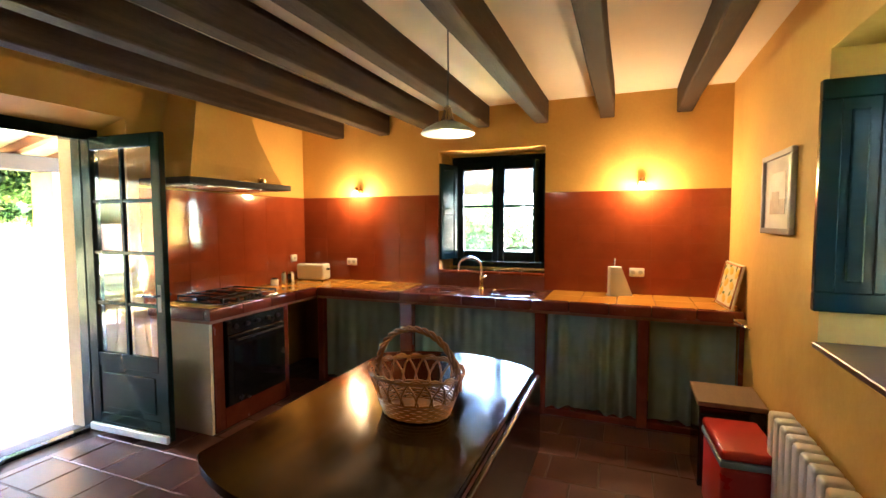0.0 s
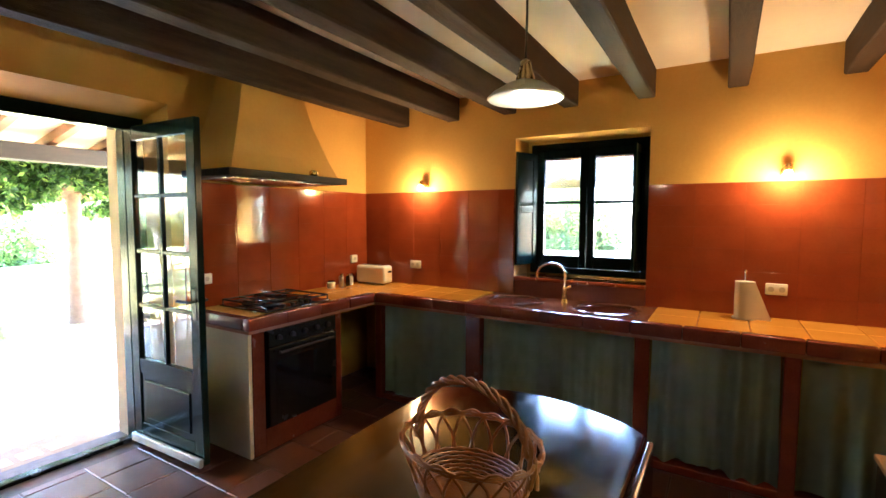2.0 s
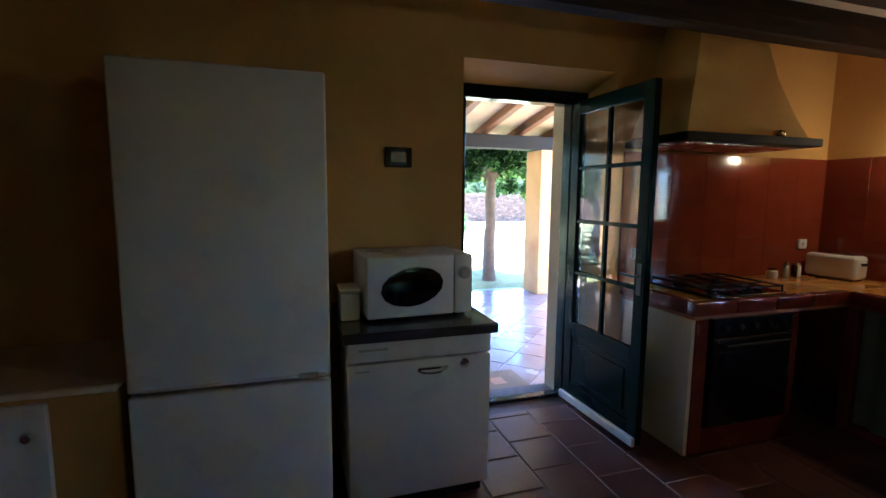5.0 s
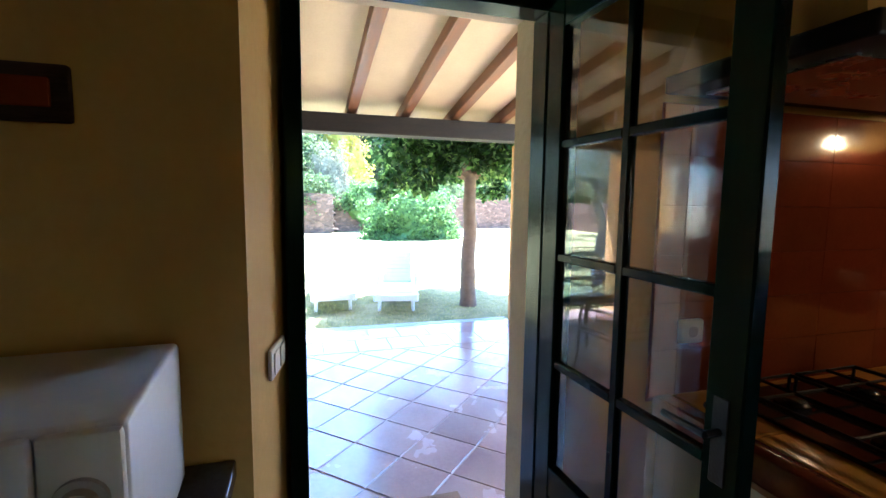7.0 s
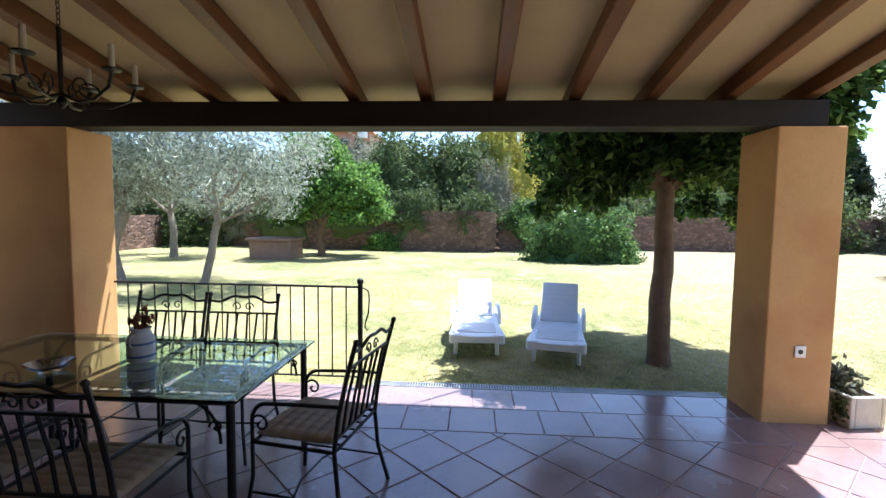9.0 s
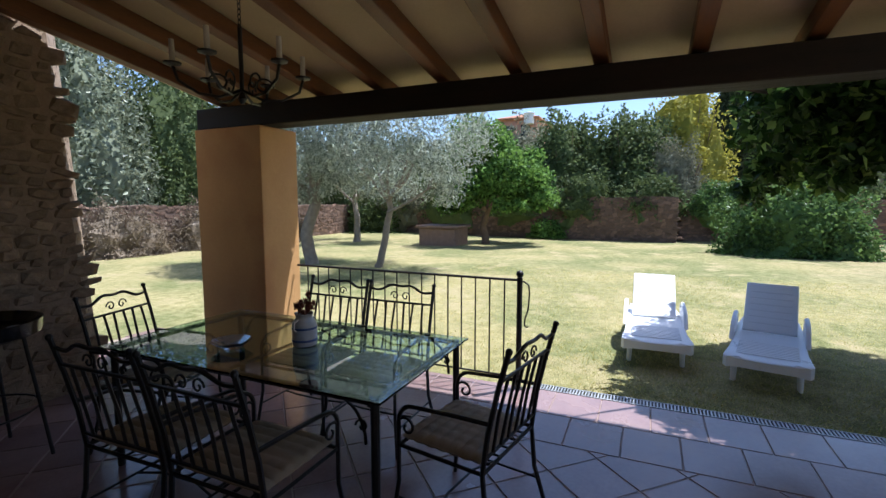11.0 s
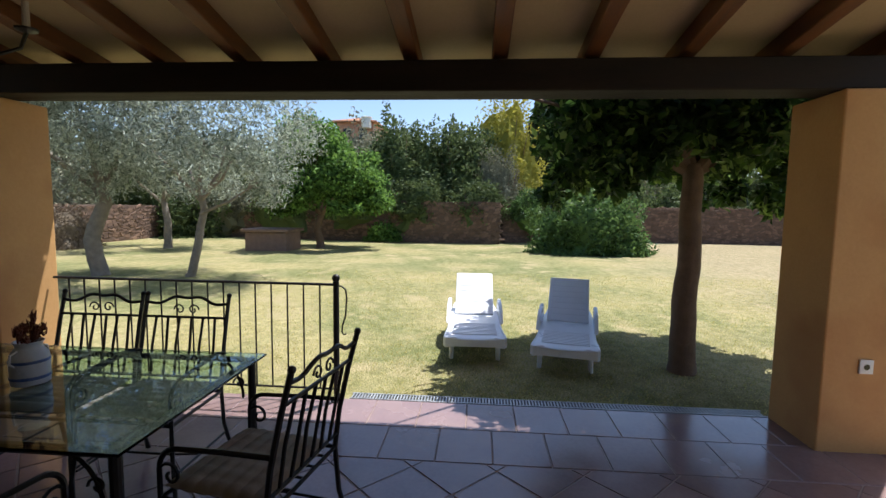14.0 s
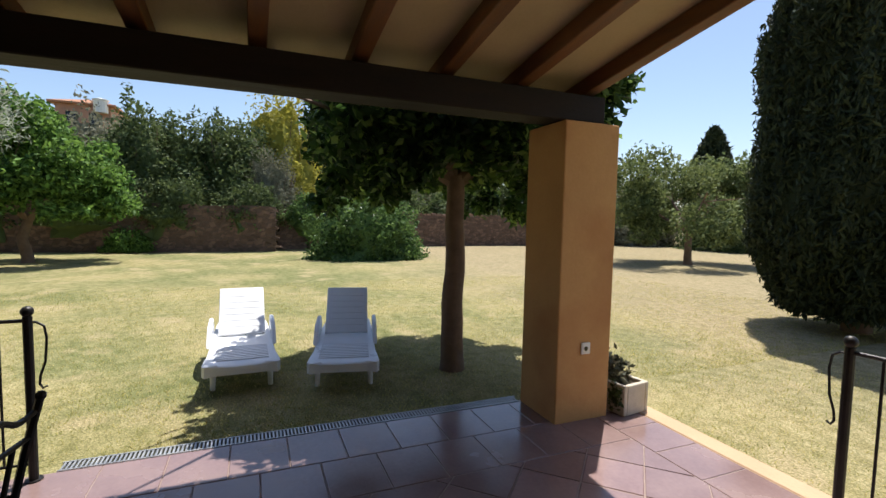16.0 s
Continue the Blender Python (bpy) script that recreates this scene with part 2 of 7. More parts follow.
M["rafter"] = wood("stained_rafter", (0.075, 0.026, 0.008), (0.195, 0.074, 0.020), 0, 0.55, grain=16, bump=0.2)
M["board"] = surf("roof_underside_panel", (0.40, 0.295, 0.165), (0.49, 0.37, 0.22), 3, 50, 0.8, 0.15, spread=0.2)
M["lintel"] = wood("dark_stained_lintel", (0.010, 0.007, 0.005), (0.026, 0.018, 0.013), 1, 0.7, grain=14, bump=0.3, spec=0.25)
M["roof_tile"] = surf("clay_roof_tile", (0.34, 0.15, 0.08), (0.46, 0.22, 0.12), 6, 60, 0.85, 0.3)
M["stone"] = surf("rubble_stone", (0.13, 0.085, 0.052), (0.36, 0.265, 0.175), 16, 90, 0.95, 1.0, spread=0.25, per_piece=0.25)
M["mortar"] = surf("lime_mortar", (0.22, 0.152, 0.10), (0.34, 0.25, 0.168), 22, 110, 0.95, 1.0, spread=0.25)
M["tableglass"] = glass("green_table_glass", (0.58, 0.78, 0.71))
M["pane"] = glass("window_glass", ior=1.6)
M["bark"] = surf("grey_bark", (0.13, 0.105, 0.085), (0.30, 0.255, 0.205), 10, 60, 0.95, 0.8, spread=0.25)
M["bark_r"] = surf("brown_bark", (0.105, 0.068, 0.045), (0.225, 0.150, 0.102), 9, 60, 0.95, 0.8, spread=0.25)
# mostly dark leaf tones; the few bright ones imitate sun glints in the crown
M["leaf_plane"] = leafy("broad_leaf", (0.012, 0.032, 0.007), (0.27, 0.41, 0.11), 0.46, 0.38)
_e = next(n for n in M["leaf_plane"].node_tree.nodes if n.type == "VALTORGB").color_ramp.elements.new(0.78)
_e.color = (0.055, 0.115, 0.022, 1)
M["leaf_olive"] = leafy("olive_leaf", (0.085, 0.105, 0.070), (0.52, 0.56, 0.45), 0.25, 0.45)
M["leaf_fig"] = leafy("fresh_leaf", (0.018, 0.052, 0.009), (0.19, 0.34, 0.07), 0.32)
M["leaf_dark"] = leafy("dark_leaf", (0.035, 0.058, 0.020), (0.145, 0.190, 0.068), 0.28)
M["leaf_grey"] = leafy("grey_scrub_leaf", (0.075, 0.082, 0.05), (0.27, 0.265, 0.175), 0.25)
M["leaf_yel"] = leafy("yellow_leaf", (0.22, 0.22, 0.03), (0.38, 0.36, 0.06), 0.35)
M["leaf_fruit"] = leafy("dusty_fruit_leaf", (0.045, 0.068, 0.022), (0.22, 0.27, 0.095), 0.28)
M["leaf_bound"] = leafy("glossy_boundary_leaf", (0.028, 0.042, 0.020), (0.30, 0.33, 0.22), 0.2, 0.35)
M["leaf_ivy"] = leafy("ivy_leaf", (0.025, 0.055, 0.016), (0.15, 0.25, 0.07), 0.3, 0.35)
M["leaf_cyp"] = leafy("cypress_spray", (0.010, 0.018, 0.007), (0.058, 0.074, 0.030), 0.1)
M["soil"] = surf("soil", (0.05, 0.035, 0.022), (0.09, 0.065, 0.04), 20, 120, 0.95, 0.5)
M["lounger"] = surf("white_resin", (0.76, 0.77, 0.79), (0.82, 0.83, 0.85), 5, 60, 0.35, 0.03)
M["red_pl"] = surf("red_plastic", (0.42, 0.012, 0.010), (0.50, 0.020, 0.014), 5, 80, 0.35, 0.05)
M["blue_pl"] = surf("pale_blue_plastic", (0.16, 0.28, 0.42), (0.22, 0.34, 0.48), 5, 80, 0.4, 0.05)
M["coco"] = surf("coir_mat", (0.14, 0.075, 0.035), (0.24, 0.14, 0.07), 14, 300, 0.98, 0.9, spread=0.25)
M["stonetrough"] = surf("pale_stone", (0.50, 0.44, 0.34), (0.62, 0.55, 0.44), 8, 70, 0.9, 0.4, stain=(0.38, 0.32, 0.24))
M["grey_metal"] = surf("galvanised_grate", (0.35, 0.36, 0.36), (0.48, 0.49, 0.49), 10, 90, 0.45, 0.1, metal=0.7)

# ---------------------------------------------------------------- ground
TZ = -0.12   # terrace floor
GZ = -0.16   # lawn


def lawn_material():
    """Mown grass: green and straw patches, tufts and fine blades."""
    m = bpy.data.materials.new("lawn")
    m.use_nodes = True
    N, L = m.node_tree.nodes, m.node_tree.links
    geo = N.new("ShaderNodeNewGeometry")
    b = N["Principled BSDF"]

    def field(scale, lo, hi, detail=5):
        n_ = N.new("ShaderNodeTexNoise")
        n_.inputs["Scale"].default_value, n_.inputs["Detail"].default_value = scale, detail
        L.new(geo.outputs["Position"], n_.inputs["Vector"])
        r_ = N.new("ShaderNodeMapRange")
        r_.inputs[1].default_value, r_.inputs[2].default_value = lo, hi
        L.new(n_.outputs[0], r_.inputs[0])
        return r_.outputs[0]

    def blend(fac, a, c):
        x = N.new("ShaderNodeMix")
        x.data_type = "RGBA"
        L.new(fac, x.inputs[0])
        for k, v in ((6, a), (7, c)):
            if isinstance(v, tuple):
                x.inputs[k].default_value = (*v, 1)
            else:
                L.new(v, x.inputs[k])
        return x.outputs[2]

    tuft, blade_, patch, bare = field(7, 0.35, 0.66, 6), field(55, 0.32, 0.68, 3), field(0.42, 0.40, 0.60, 7), field(1.6, 0.55, 0.70, 6)
    green = blend(tuft, (0.155, 0.168, 0.066), (0.265, 0.258, 0.125))
    straw = blend(tuft, (0.285, 0.250, 0.115), (0.415, 0.36, 0.195))
    lawn = blend(bare, blend(patch, green, straw), (0.40, 0.335, 0.195))
    sep = N.new("ShaderNodeSeparateXYZ")
    L.new(geo.outputs["Position"], sep.inputs[0])
    worn = N.new("ShaderNodeMath")
    worn.operation = "MULTIPLY_ADD"
    worn.inputs[1].default_value = 5.0
    L.new(field(0.35, 0.0, 1.0, 6), worn.inputs[0])
    L.new(sep.outputs["Y"], worn.inputs[2])
    dry = N.new("ShaderNodeMapRange")
    dry.inputs[1].default_value, dry.inputs[2].default_value, dry.inputs[4].default_value = 3.4, 7.5, 0.75
    L.new(worn.outputs[0], dry.inputs[0])
    lawn = blend(dry.outputs[0], lawn, blend(tuft, (0.30, 0.235, 0.145), (0.43, 0.345, 0.235)))
    dark = blend(blade_, (0.54, 0.57, 0.46), (1.18, 1.15, 1.10))
    mul = N.new("ShaderNodeMix")
    mul.data_type, mul.blend_type = "RGBA", "MULTIPLY"
    mul.inputs[0].default_value = 1.0
    L.new(lawn, mul.inputs[6])
    L.new(dark, mul.inputs[7])
    L.new(mul.outputs[2], b.inputs["Base Color"])
    b.inputs["Roughness"].default_value = 0.95
    b.inputs["Specular IOR Level"].default_value = 0.15
    bp = N.new("ShaderNodeBump")
    bp.inputs["Strength"].default_value, bp.inputs["Distance"].default_value = 0.5, 0.02
    L.new(blade_, bp.inputs["Height"])
    L.new(bp.outputs[0], b.inputs["Normal"])
    return m


def make_ground():
    bm = bmesh.new()
    xs = [-900, -300, -120, -60] + [-45 + i * 1.5 for i in range(30)] + [4, 20, 60, 300, 900]
    ys = [-900, -300, -80, -40] + [-30 + i * 1.5 for i in range(42)] + [40, 80, 300, 900]
    grid = []
    for x in xs:
        row = []
        for y in ys:
            d = min(1.0, max(0.0, (-x - 5.5) / 6)) if -60 < x else 1.0
            z = GZ + d * 0.10 * noise.noise(Vector((x * 0.12, y * 0.12, 0.3)))
            if x >= -1.2 and -9 < y < 3:
                z = GZ - 0.25
            row.append(bm.verts.new((x, y, z)))
        grid.append(row)
    for i in range(len(xs) - 1):
        for j in range(len(ys) - 1):
            bm.faces.new((grid[i][j], grid[i + 1][j], grid[i + 1][j + 1], grid[i][j + 1]))
    ob = solid("ground", bm, lawn_material(), "dry mown lawn, green and straw-coloured", "lawn", "structure", smooth=True)
    return ob


make_ground()

# ---------------------------------------------------------------- house shell
XR = 4.05      # east wall face
YS = -6.4      # south wall face
CH = 2.57      # ceiling height
WT = 0.57      # outer wall thickness
DY0, DY1, DTOP = -2.96, -1.93, 2.25     # plaster recess of the garden door
FY0, FY1, FTOP = -2.85, -2.04, 2.15     # door frame outside edges
WX0, WX1, WZ0, WZ1 = 1.60, 2.62, 1.03, 2.18


def make_walls():
    # west wall with the door: wide recess inside, narrower opening through the outer half
    s = -0.40
    for name, x0, x1, y0, y1, top, mat, label in (("wall_west", s, 0.0, DY0, DY1, DTOP, "ochre", "ochre plastered thick house wall with a deep door recess"), ("wall_outer", -WT, s, FY0, FY1, FTOP, "reveal", "beige rendered outer face of the house wall")):
        bm = bmesh.new()
        box(bm, x0, x1, -9.0, y0, -0.4, 3.5)
        box(bm, x0, x1, y1, 0.57, -0.4, 3.5)
        box(bm, x0, x1, y0, y1, top, 3.5)
        solid(name, bm, M[mat], label, "wall", "structure")
    # splayed side of the recess
    bm = bmesh.new()
    prism(bm, [(-0.002, DY0 - 0.003), (s + 0.001, -2.888), (s + 0.001, DY0 - 0.003)], 0.0, DTOP)
    solid("trim", bm, M["ochre"], "splayed plaster side of the door recess", "wall", "structure")
    # north wall with the window, recess inside and narrower outside
    bm = bmesh.new()
    for y0, y1, a, b, lo, hi in ((0.0, 0.3, WX0, WX1, WZ0, WZ1), (0.3, 0.57, WX0 + 0.06, WX1 - 0.06, WZ0 + 0.04, WZ1 - 0.04)):
        box(bm, 0.0, a, y0, y1, -0.4, 3.5)
        box(bm, b, 4.7, y0, y1, -0.4, 3.5)
        box(bm, a, b, y0, y1, -0.4, lo)
        box(bm, a, b, y0, y1, hi, 3.5)
    solid("wall_north", bm, M["ochre"], "ochre plastered kitchen wall above red tiles", "wall", "structure")
    # east wall with a window recess
    bm = bmesh.new()
    box(bm, XR, 4.7, -1.83, 0.0, -0.4, 3.5)
    box(bm, XR, 4.7, -7.0, -2.95, -0.4, 3.5)
    box(bm, XR, 4.7, -2.95, -1.83, -0.4, 1.0)
    box(bm, XR, 4.7, -2.95, -1.83, 2.21, 3.5)
    solid("wall_east", bm, M["ochre"], "ochre plastered kitchen wall with a window recess", "wall", "structure")
    bm = bmesh.new()
    box(bm, 0.0, XR, YS - 0.5, YS, -0.4, 3.5)
    solid("wall_south", bm, M["ochre"], "plain ochre plastered kitchen wall", "wall", "structure")
    bm = bmesh.new()
    box(bm, 0.0, XR, YS, 0.0, CH, CH + 0.2)
    solid("ceiling", bm, M["ceil"], "cream plastered ceiling between dark beams", "ceiling", "structure")
    bm = bmesh.new()
    box(bm, -WT - 0.1, 4.9, -9.2, 0.8, 3.5, 3.62)
    solid("roof", bm, M["roof_tile"], "clay tiled house roof", "roof", "structure")


make_walls()


def make_beam(xc):
    bm = bmesh.new()
    w = 0.058
    n = 14
    rings = []
    for i in range(n + 1):
        y = -6.39 + 6.38 * i / n
        dx, dz = 0.008 * noise.noise(Vector((xc * 3, y, 0))), 0.010 * noise.noise(Vector((xc * 3, y, 5)))
        pts = [(-w, 2.385), (-w + 0.008, 2.375), (w - 0.008, 2.375), (w, 2.385), (w, CH - 0.002), (-w, CH - 0.002)]
        rings.append([bm.verts.new((xc + dx + px, y, pz + (dz if pz < 2.5 else 0))) for px, pz in pts])
    for a, b in zip(rings, rings[1:]):
        for k in range(6):
            bm.faces.new((a[k], a[(k + 1) % 6], b[(k + 1) % 6], b[k]))
    bm.faces.new(rings[0][::-1]), bm.faces.new(rings[-1])
    return solid("ceiling_beam", bm, M["beam"], "dark weathered wooden ceiling beam", "beam", group="kitchen ceiling beams")


for xc in (0.485, 1.015, 1.55, 2.05, 2.585, 3.13, 3.71):
    make_beam(xc)


def clip_poly(poly, x0, x1, y0, y1):
    for axis, lim, sign in ((0, x0, 1), (0, x1, -1), (1, y0, 1), (1, y1, -1)):
        out = []
        for i, p in enumerate(poly):
            q = poly[(i + 1) % len(poly)]
            dp, dq = (p[axis] - lim) * sign, (q[axis] - lim) * sign
            if dp >= 0:
                out.append(p)
            if (dp >= 0) != (dq >= 0):
                f_ = dp / (dp - dq)
                out.append((p[0] + (q[0] - p[0]) * f_, p[1] + (q[1] - p[1]) * f_))
        poly = out
        if len(poly) < 3:
            return []
    return poly


def slab(bm, poly, z0, z1, chamfer=0.004):
    """A tile on a convex plan outline with a chamfered top edge."""
    cx, cy = sum(p[0] for p in poly) / len(poly), sum(p[1] for p in poly) / len(poly)
    n = len(poly)
    size = max(max(abs(p[0] - cx), abs(p[1] - cy)) for p in poly)
    k = 1 - chamfer / max(size, 0.02)
    lo = [bm.verts.new((x, y, z0)) for x, y in poly]
    mid = [bm.verts.new((x, y, z1 - chamfer)) for x, y in poly]
    hi = [bm.verts.new((cx + (x - cx) * k, cy + (y - cy) * k, z1)) for x, y in poly]
    for i in range(n):
        j = (i + 1) % n
        bm.faces.new((lo[i], lo[j], mid[j], mid[i]))
        bm.faces.new((mid[i], mid[j], hi[j], hi[i]))
    bm.faces.new(hi)


def make_floors():
    bm = bmesh.new()
    box(bm, -WT, XR, YS, 0.0, -0.3, -0.005)
    k = solid("floor", bm, M["grout_k"], "dark red terracotta tiled kitchen floor", "floor", "structure")
    bm = bmesh.new()
    box(bm, -4.56, -WT, -8.2, 0.62, -0.5, TZ - 0.005)
    t = solid("terrace_floor", bm, M["grout_t"], "diagonally laid reddish terrace tiles", "floor", "structure")
    return k, t


FLOOR, TERRACE = make_floors()

# ---------------------------------------------------------------- terrace structure
def make_pillar(x0, x1, y0, y1, label):
    bm = bmesh.new()
    box(bm, x0, x1, y0, y1, TZ - 0.05, 2.205, 0.012, 2)
    return solid("pillar", bm, M["pillar"], label, "pillar", "structure")


make_pillar(-4.57, -4.07, -0.185, 0.325, "ochre rendered square porch pillar")
make_pillar(-4.57, -4.07, -6.80, -5.93, "broad ochre rendered porch pillar")
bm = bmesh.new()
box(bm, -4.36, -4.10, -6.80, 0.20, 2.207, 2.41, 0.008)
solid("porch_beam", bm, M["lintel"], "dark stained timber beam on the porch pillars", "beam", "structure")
SLOPE = math.tan(radians(9.7))


def roof_z(x):
    return 2.412 + (x + 4.36) * SLOPE


RY0, RY1, EAVE = -6.9, 0.36, -4.86
bm = bmesh.new()
for z0, z1 in ((0.125, 0.165),):
    vs = [bm.verts.new((x, y, roof_z(x) + z)) for z in (z0, z1) for x, y in ((EAVE, RY0), (-WT, RY0), (-WT, RY1), (EAVE, RY1))]
    for q in ((3, 2, 1, 0), (4, 5, 6, 7), (0, 1, 5, 4), (1, 2, 6, 5), (2, 3, 7, 6), (3, 0, 4, 7)):
        bm.faces.new([vs[i] for i in q])
solid("porch_ceiling", bm, M["board"], "cream boarded underside of the porch roof", "ceiling", "structure")


def make_roof_tiles():
    bm = bmesh.new()
    y = RY0 + 0.1
    while y < RY1:
        rings = []
        for x in (EAVE - 0.06, -WT):
            rings.append([bm.verts.new((x, y + 0.095 * math.cos(a), roof_z(x) + 0.175 + 0.07 * math.sin(a))) for a in [math.pi * k / 6 for k in range(7)]])
        for k in range(6):
            bm.faces.new((rings[0][k], rings[0][k + 1], rings[1][k + 1], rings[1][k]))
        y += 0.2
    solid("porch_roof", bm, M["roof_tile"], "curved clay tiles on the porch roof", "roof", "structure")


make_roof_tiles()


def make_rafter(yc):
    bm = bmesh.new()
    w = 0.053
    vs = []
    for x in (EAVE + 0.03, -WT + 0.002):
        for dy, dz in ((-w, 0.0), (w, 0.0), (w, 0.123), (-w, 0.123)):
            vs.append(bm.verts.new((x, yc + dy, roof_z(x) + dz)))
    for q in ((0, 1, 2, 3), (7, 6, 5, 4), (0, 4, 5, 1), (1, 5, 6, 2), (2, 6, 7, 3), (3, 7, 4, 0)):
        bm.faces.new([vs[i] for i in q])
    bmesh.ops.bevel(bm, geom=list(bm.edges), offset=0.006, segments=1, affect="EDGES")
    return solid("rafter", bm, M["rafter"], "brown stained sloping porch rafter", "rafter", group="porch rafters")


for i in range(12):
    make_rafter(0.115 - 0.603 * i)


def make_stone_wall():
    """Rough stone end wall of the porch, battered outwards at its foot, its end splayed."""
    wall = thing("stone_wall", "rough rubble stone wall closing the end of the porch", "wall", kind="structure")
    bm = bmesh.new()
    vs = [bm.verts.new((x - (0.36 if y < -7 and x < -1 else 0.0), y, z)) for y in (-7.5, -6.93) for x, z in ((-WT, -0.3), (-3.08, -0.3), (-2.88, 3.2), (-WT, 3.2))]
    for q in ((0, 1, 2, 3), (7, 6, 5, 4), (0, 4, 5, 1), (1, 5, 6, 2), (2, 6, 7, 3), (3, 7, 4, 0)):
        bm.faces.new([vs[i] for i in q])
    part("mortar", bm, M["mortar"], wall)
    rng = random.Random(4)
    shapes = []
    for k in range(6):
        bm = bmesh.new()
        bmesh.ops.create_icosphere(bm, subdivisions=1, radius=0.5)
        for v in bm.verts:
            v.co = Vector([math.copysign(abs(c * 2) ** 0.6 / 2, c) for c in v.co]) * (1 + 0.18 * noise.noise(v.co * 3 + Vector((k * 7, 0, 0))))
        shapes.append(mesh_of("stone", bm, M["stone"]))
    z = -0.1
    count = 0
    rest = bmesh.new()

    def lay(m):
        nonlocal count
        count += 1
        src = rng.choice(shapes)
        if count < 290:
            ob = new("stone", src)
            ob.parent = wall
            ob.matrix_basis = m
        else:
            vs = [rest.verts.new(m @ v.co) for v in src.vertices]
            for p in src.polygons:
                rest.faces.new([vs[k] for k in p.vertices])

    while z < 3.15:
        h = rng.uniform(0.07, 0.15)
        x = -WT - 0.03
        end = -3.06 + 0.20 * (z + 0.2) / 3.4
        while x > end:
            w = rng.uniform(0.09, 0.26)
            hh = h * rng.uniform(0.75, 1.15)
            lay(pose(x - w / 2, -6.945 + rng.uniform(-0.015, 0.012), z + h / 2 + rng.uniform(-0.015, 0.015), rng.uniform(-8, 8), rng.uniform(-14, 14), rng.uniform(-8, 8)) @ Matrix.Diagonal((w, 0.09, hh, 1)))
            x -= w * 0.98
        # stones of the outer end
        for y in (-7.07, -7.22, -7.38):
            lay(pose(end + 0.02 + (y + 6.98) * 0.63, y, z + h / 2, rng.uniform(-8, 8), rng.uniform(-8, 8), -32 + rng.uniform(-8, 8)) @ Matrix.Diagonal((0.13, rng.uniform(0.12, 0.18), h * rng.uniform(0.8, 1.1), 1)))
        z += h * 0.96
    tagged(part("stone_course", rest, M["stone"], wall), kind="stuff")


make_stone_wall()

M["kerb"] = surf("peach_render", (0.44, 0.29, 0.17), (0.54, 0.37, 0.23), 3, 50, 0.9, 0.3, spread=0.2)
bm = bmesh.new()
box(bm, -4.66, -WT, 0.62, 0.80, -0.5, TZ + 0.004, 0.012)
solid("kerb", bm, M["kerb"], "sunlit ochre kerb along the terrace edge", "kerb", "structure")

# ---------------------------------------------------------------- kitchen lights
def lamp(name, at, energy, colour, size, parent):
    ob = new(name, bpy.data.lights.new(name, "POINT"))
    ob.parent = parent
    ob.location = at
    ob.data.energy, ob.data.color, ob.data.shadow_soft_size = energy, colour, size
    return ob


def wall_sconce(x, z, power):
    th = thing("wall_sconce", "small brass wall spotlight, lit, above red tiles", "wall lamp", (x, 0, z), group="kitchen sconces")
    bm = bmesh.new()
    rod(bm, (0, 0, 0.01), (0, -0.02, 0.01), 0.035, 0.032, 14)
    rod(bm, (0, -0.02, 0.01), (0, -0.07, 0.02), 0.008, 0.008, 8)
    part("wall_bracket", bm, M["brass"], th, smooth=True)
    bm = bmesh.new()
    rod(bm, (0, -0.07, 0.05), (0, -0.085, 0.005), 0.022, 0.03, 14)
    part("lamp_holder", bm, M["brass"], th, smooth=True)
    bm = bmesh.new()
    bmesh.ops.create_uvsphere(bm, u_segments=14, v_segments=8, radius=0.023, matrix=Matrix.Translation((0, -0.09, -0.012)))
    ob = part("bulb", bm, M["bulb_warm"], th, "glowing warm bulb", smooth=True)
    ob.visible_shadow = False
    lamp("sconce_light", (0, -0.115, 0.005), power, (1.0, 0.64, 0.29), 0.03, th)


M["bulb_warm"] = glow("warm_bulb", (1.0, 0.62, 0.22), 3.0)
M["bulb_white"] = glow("pendant_bulb", (1.0, 0.86, 0.62), 2.0)
wall_sconce(0.72, 1.81, 0.21)
wall_sconce(3.41, 1.81, 0.27)


def pendant_lamp():
    th = thing("pendant_lamp", "white enamel pendant lamp with shallow shade, lit", "lamp", (2.47, -2.03, 1.945))
    bm = bmesh.new()
    lathe(bm, [(0.130, 0.0), (0.134, 0.005), (0.117, 0.022), (0.070, 0.050), (0.034, 0.064), (0.028, 0.062), (0.065, 0.042), (0.113, 0.014)], 40)
    part("shade", bm, M["enamel"], th, "white enamel dish shade", smooth=True)
    bm = bmesh.new()
    lathe(bm, [(0.036, 0.060), (0.030, 0.085), (0.022, 0.105), (0.018, 0.13), (0.006, 0.14)], 16)
    part("lamp_holder", bm, M["brass"], th, "brass lamp holder", smooth=True)
    bm = bmesh.new()
    bmesh.ops.create_uvsphere(bm, u_segments=14, v_segments=8, radius=0.03, matrix=Matrix.Translation((0, 0, 0.03)))
    ob = part("bulb", bm, M["bulb_white"], th, "glowing bulb", smooth=True)
    ob.visible_shadow = False
    bm = bmesh.new()
    tube(bm, [(0, 0, 0.135), (0.002, 0.001, 0.3), (0, 0, CH - 1.945)], 0.0045, 6)
    part("cord", bm, M["iron"], th, "dark twisted cord")
    bm = bmesh.new()
    lathe(bm, [(0.045, CH - 1.945 - 0.025), (0.045, CH - 1.945 - 0.008), (0.03, CH - 1.945 - 0.001)], 16)
    part("ceiling_rose", bm, M["brass"], th, smooth=True)
    lamp("pendant_light", (0, 0, 0.008), 0.11, (1.0, 0.78, 0.46), 0.05, th)


pendant_lamp()

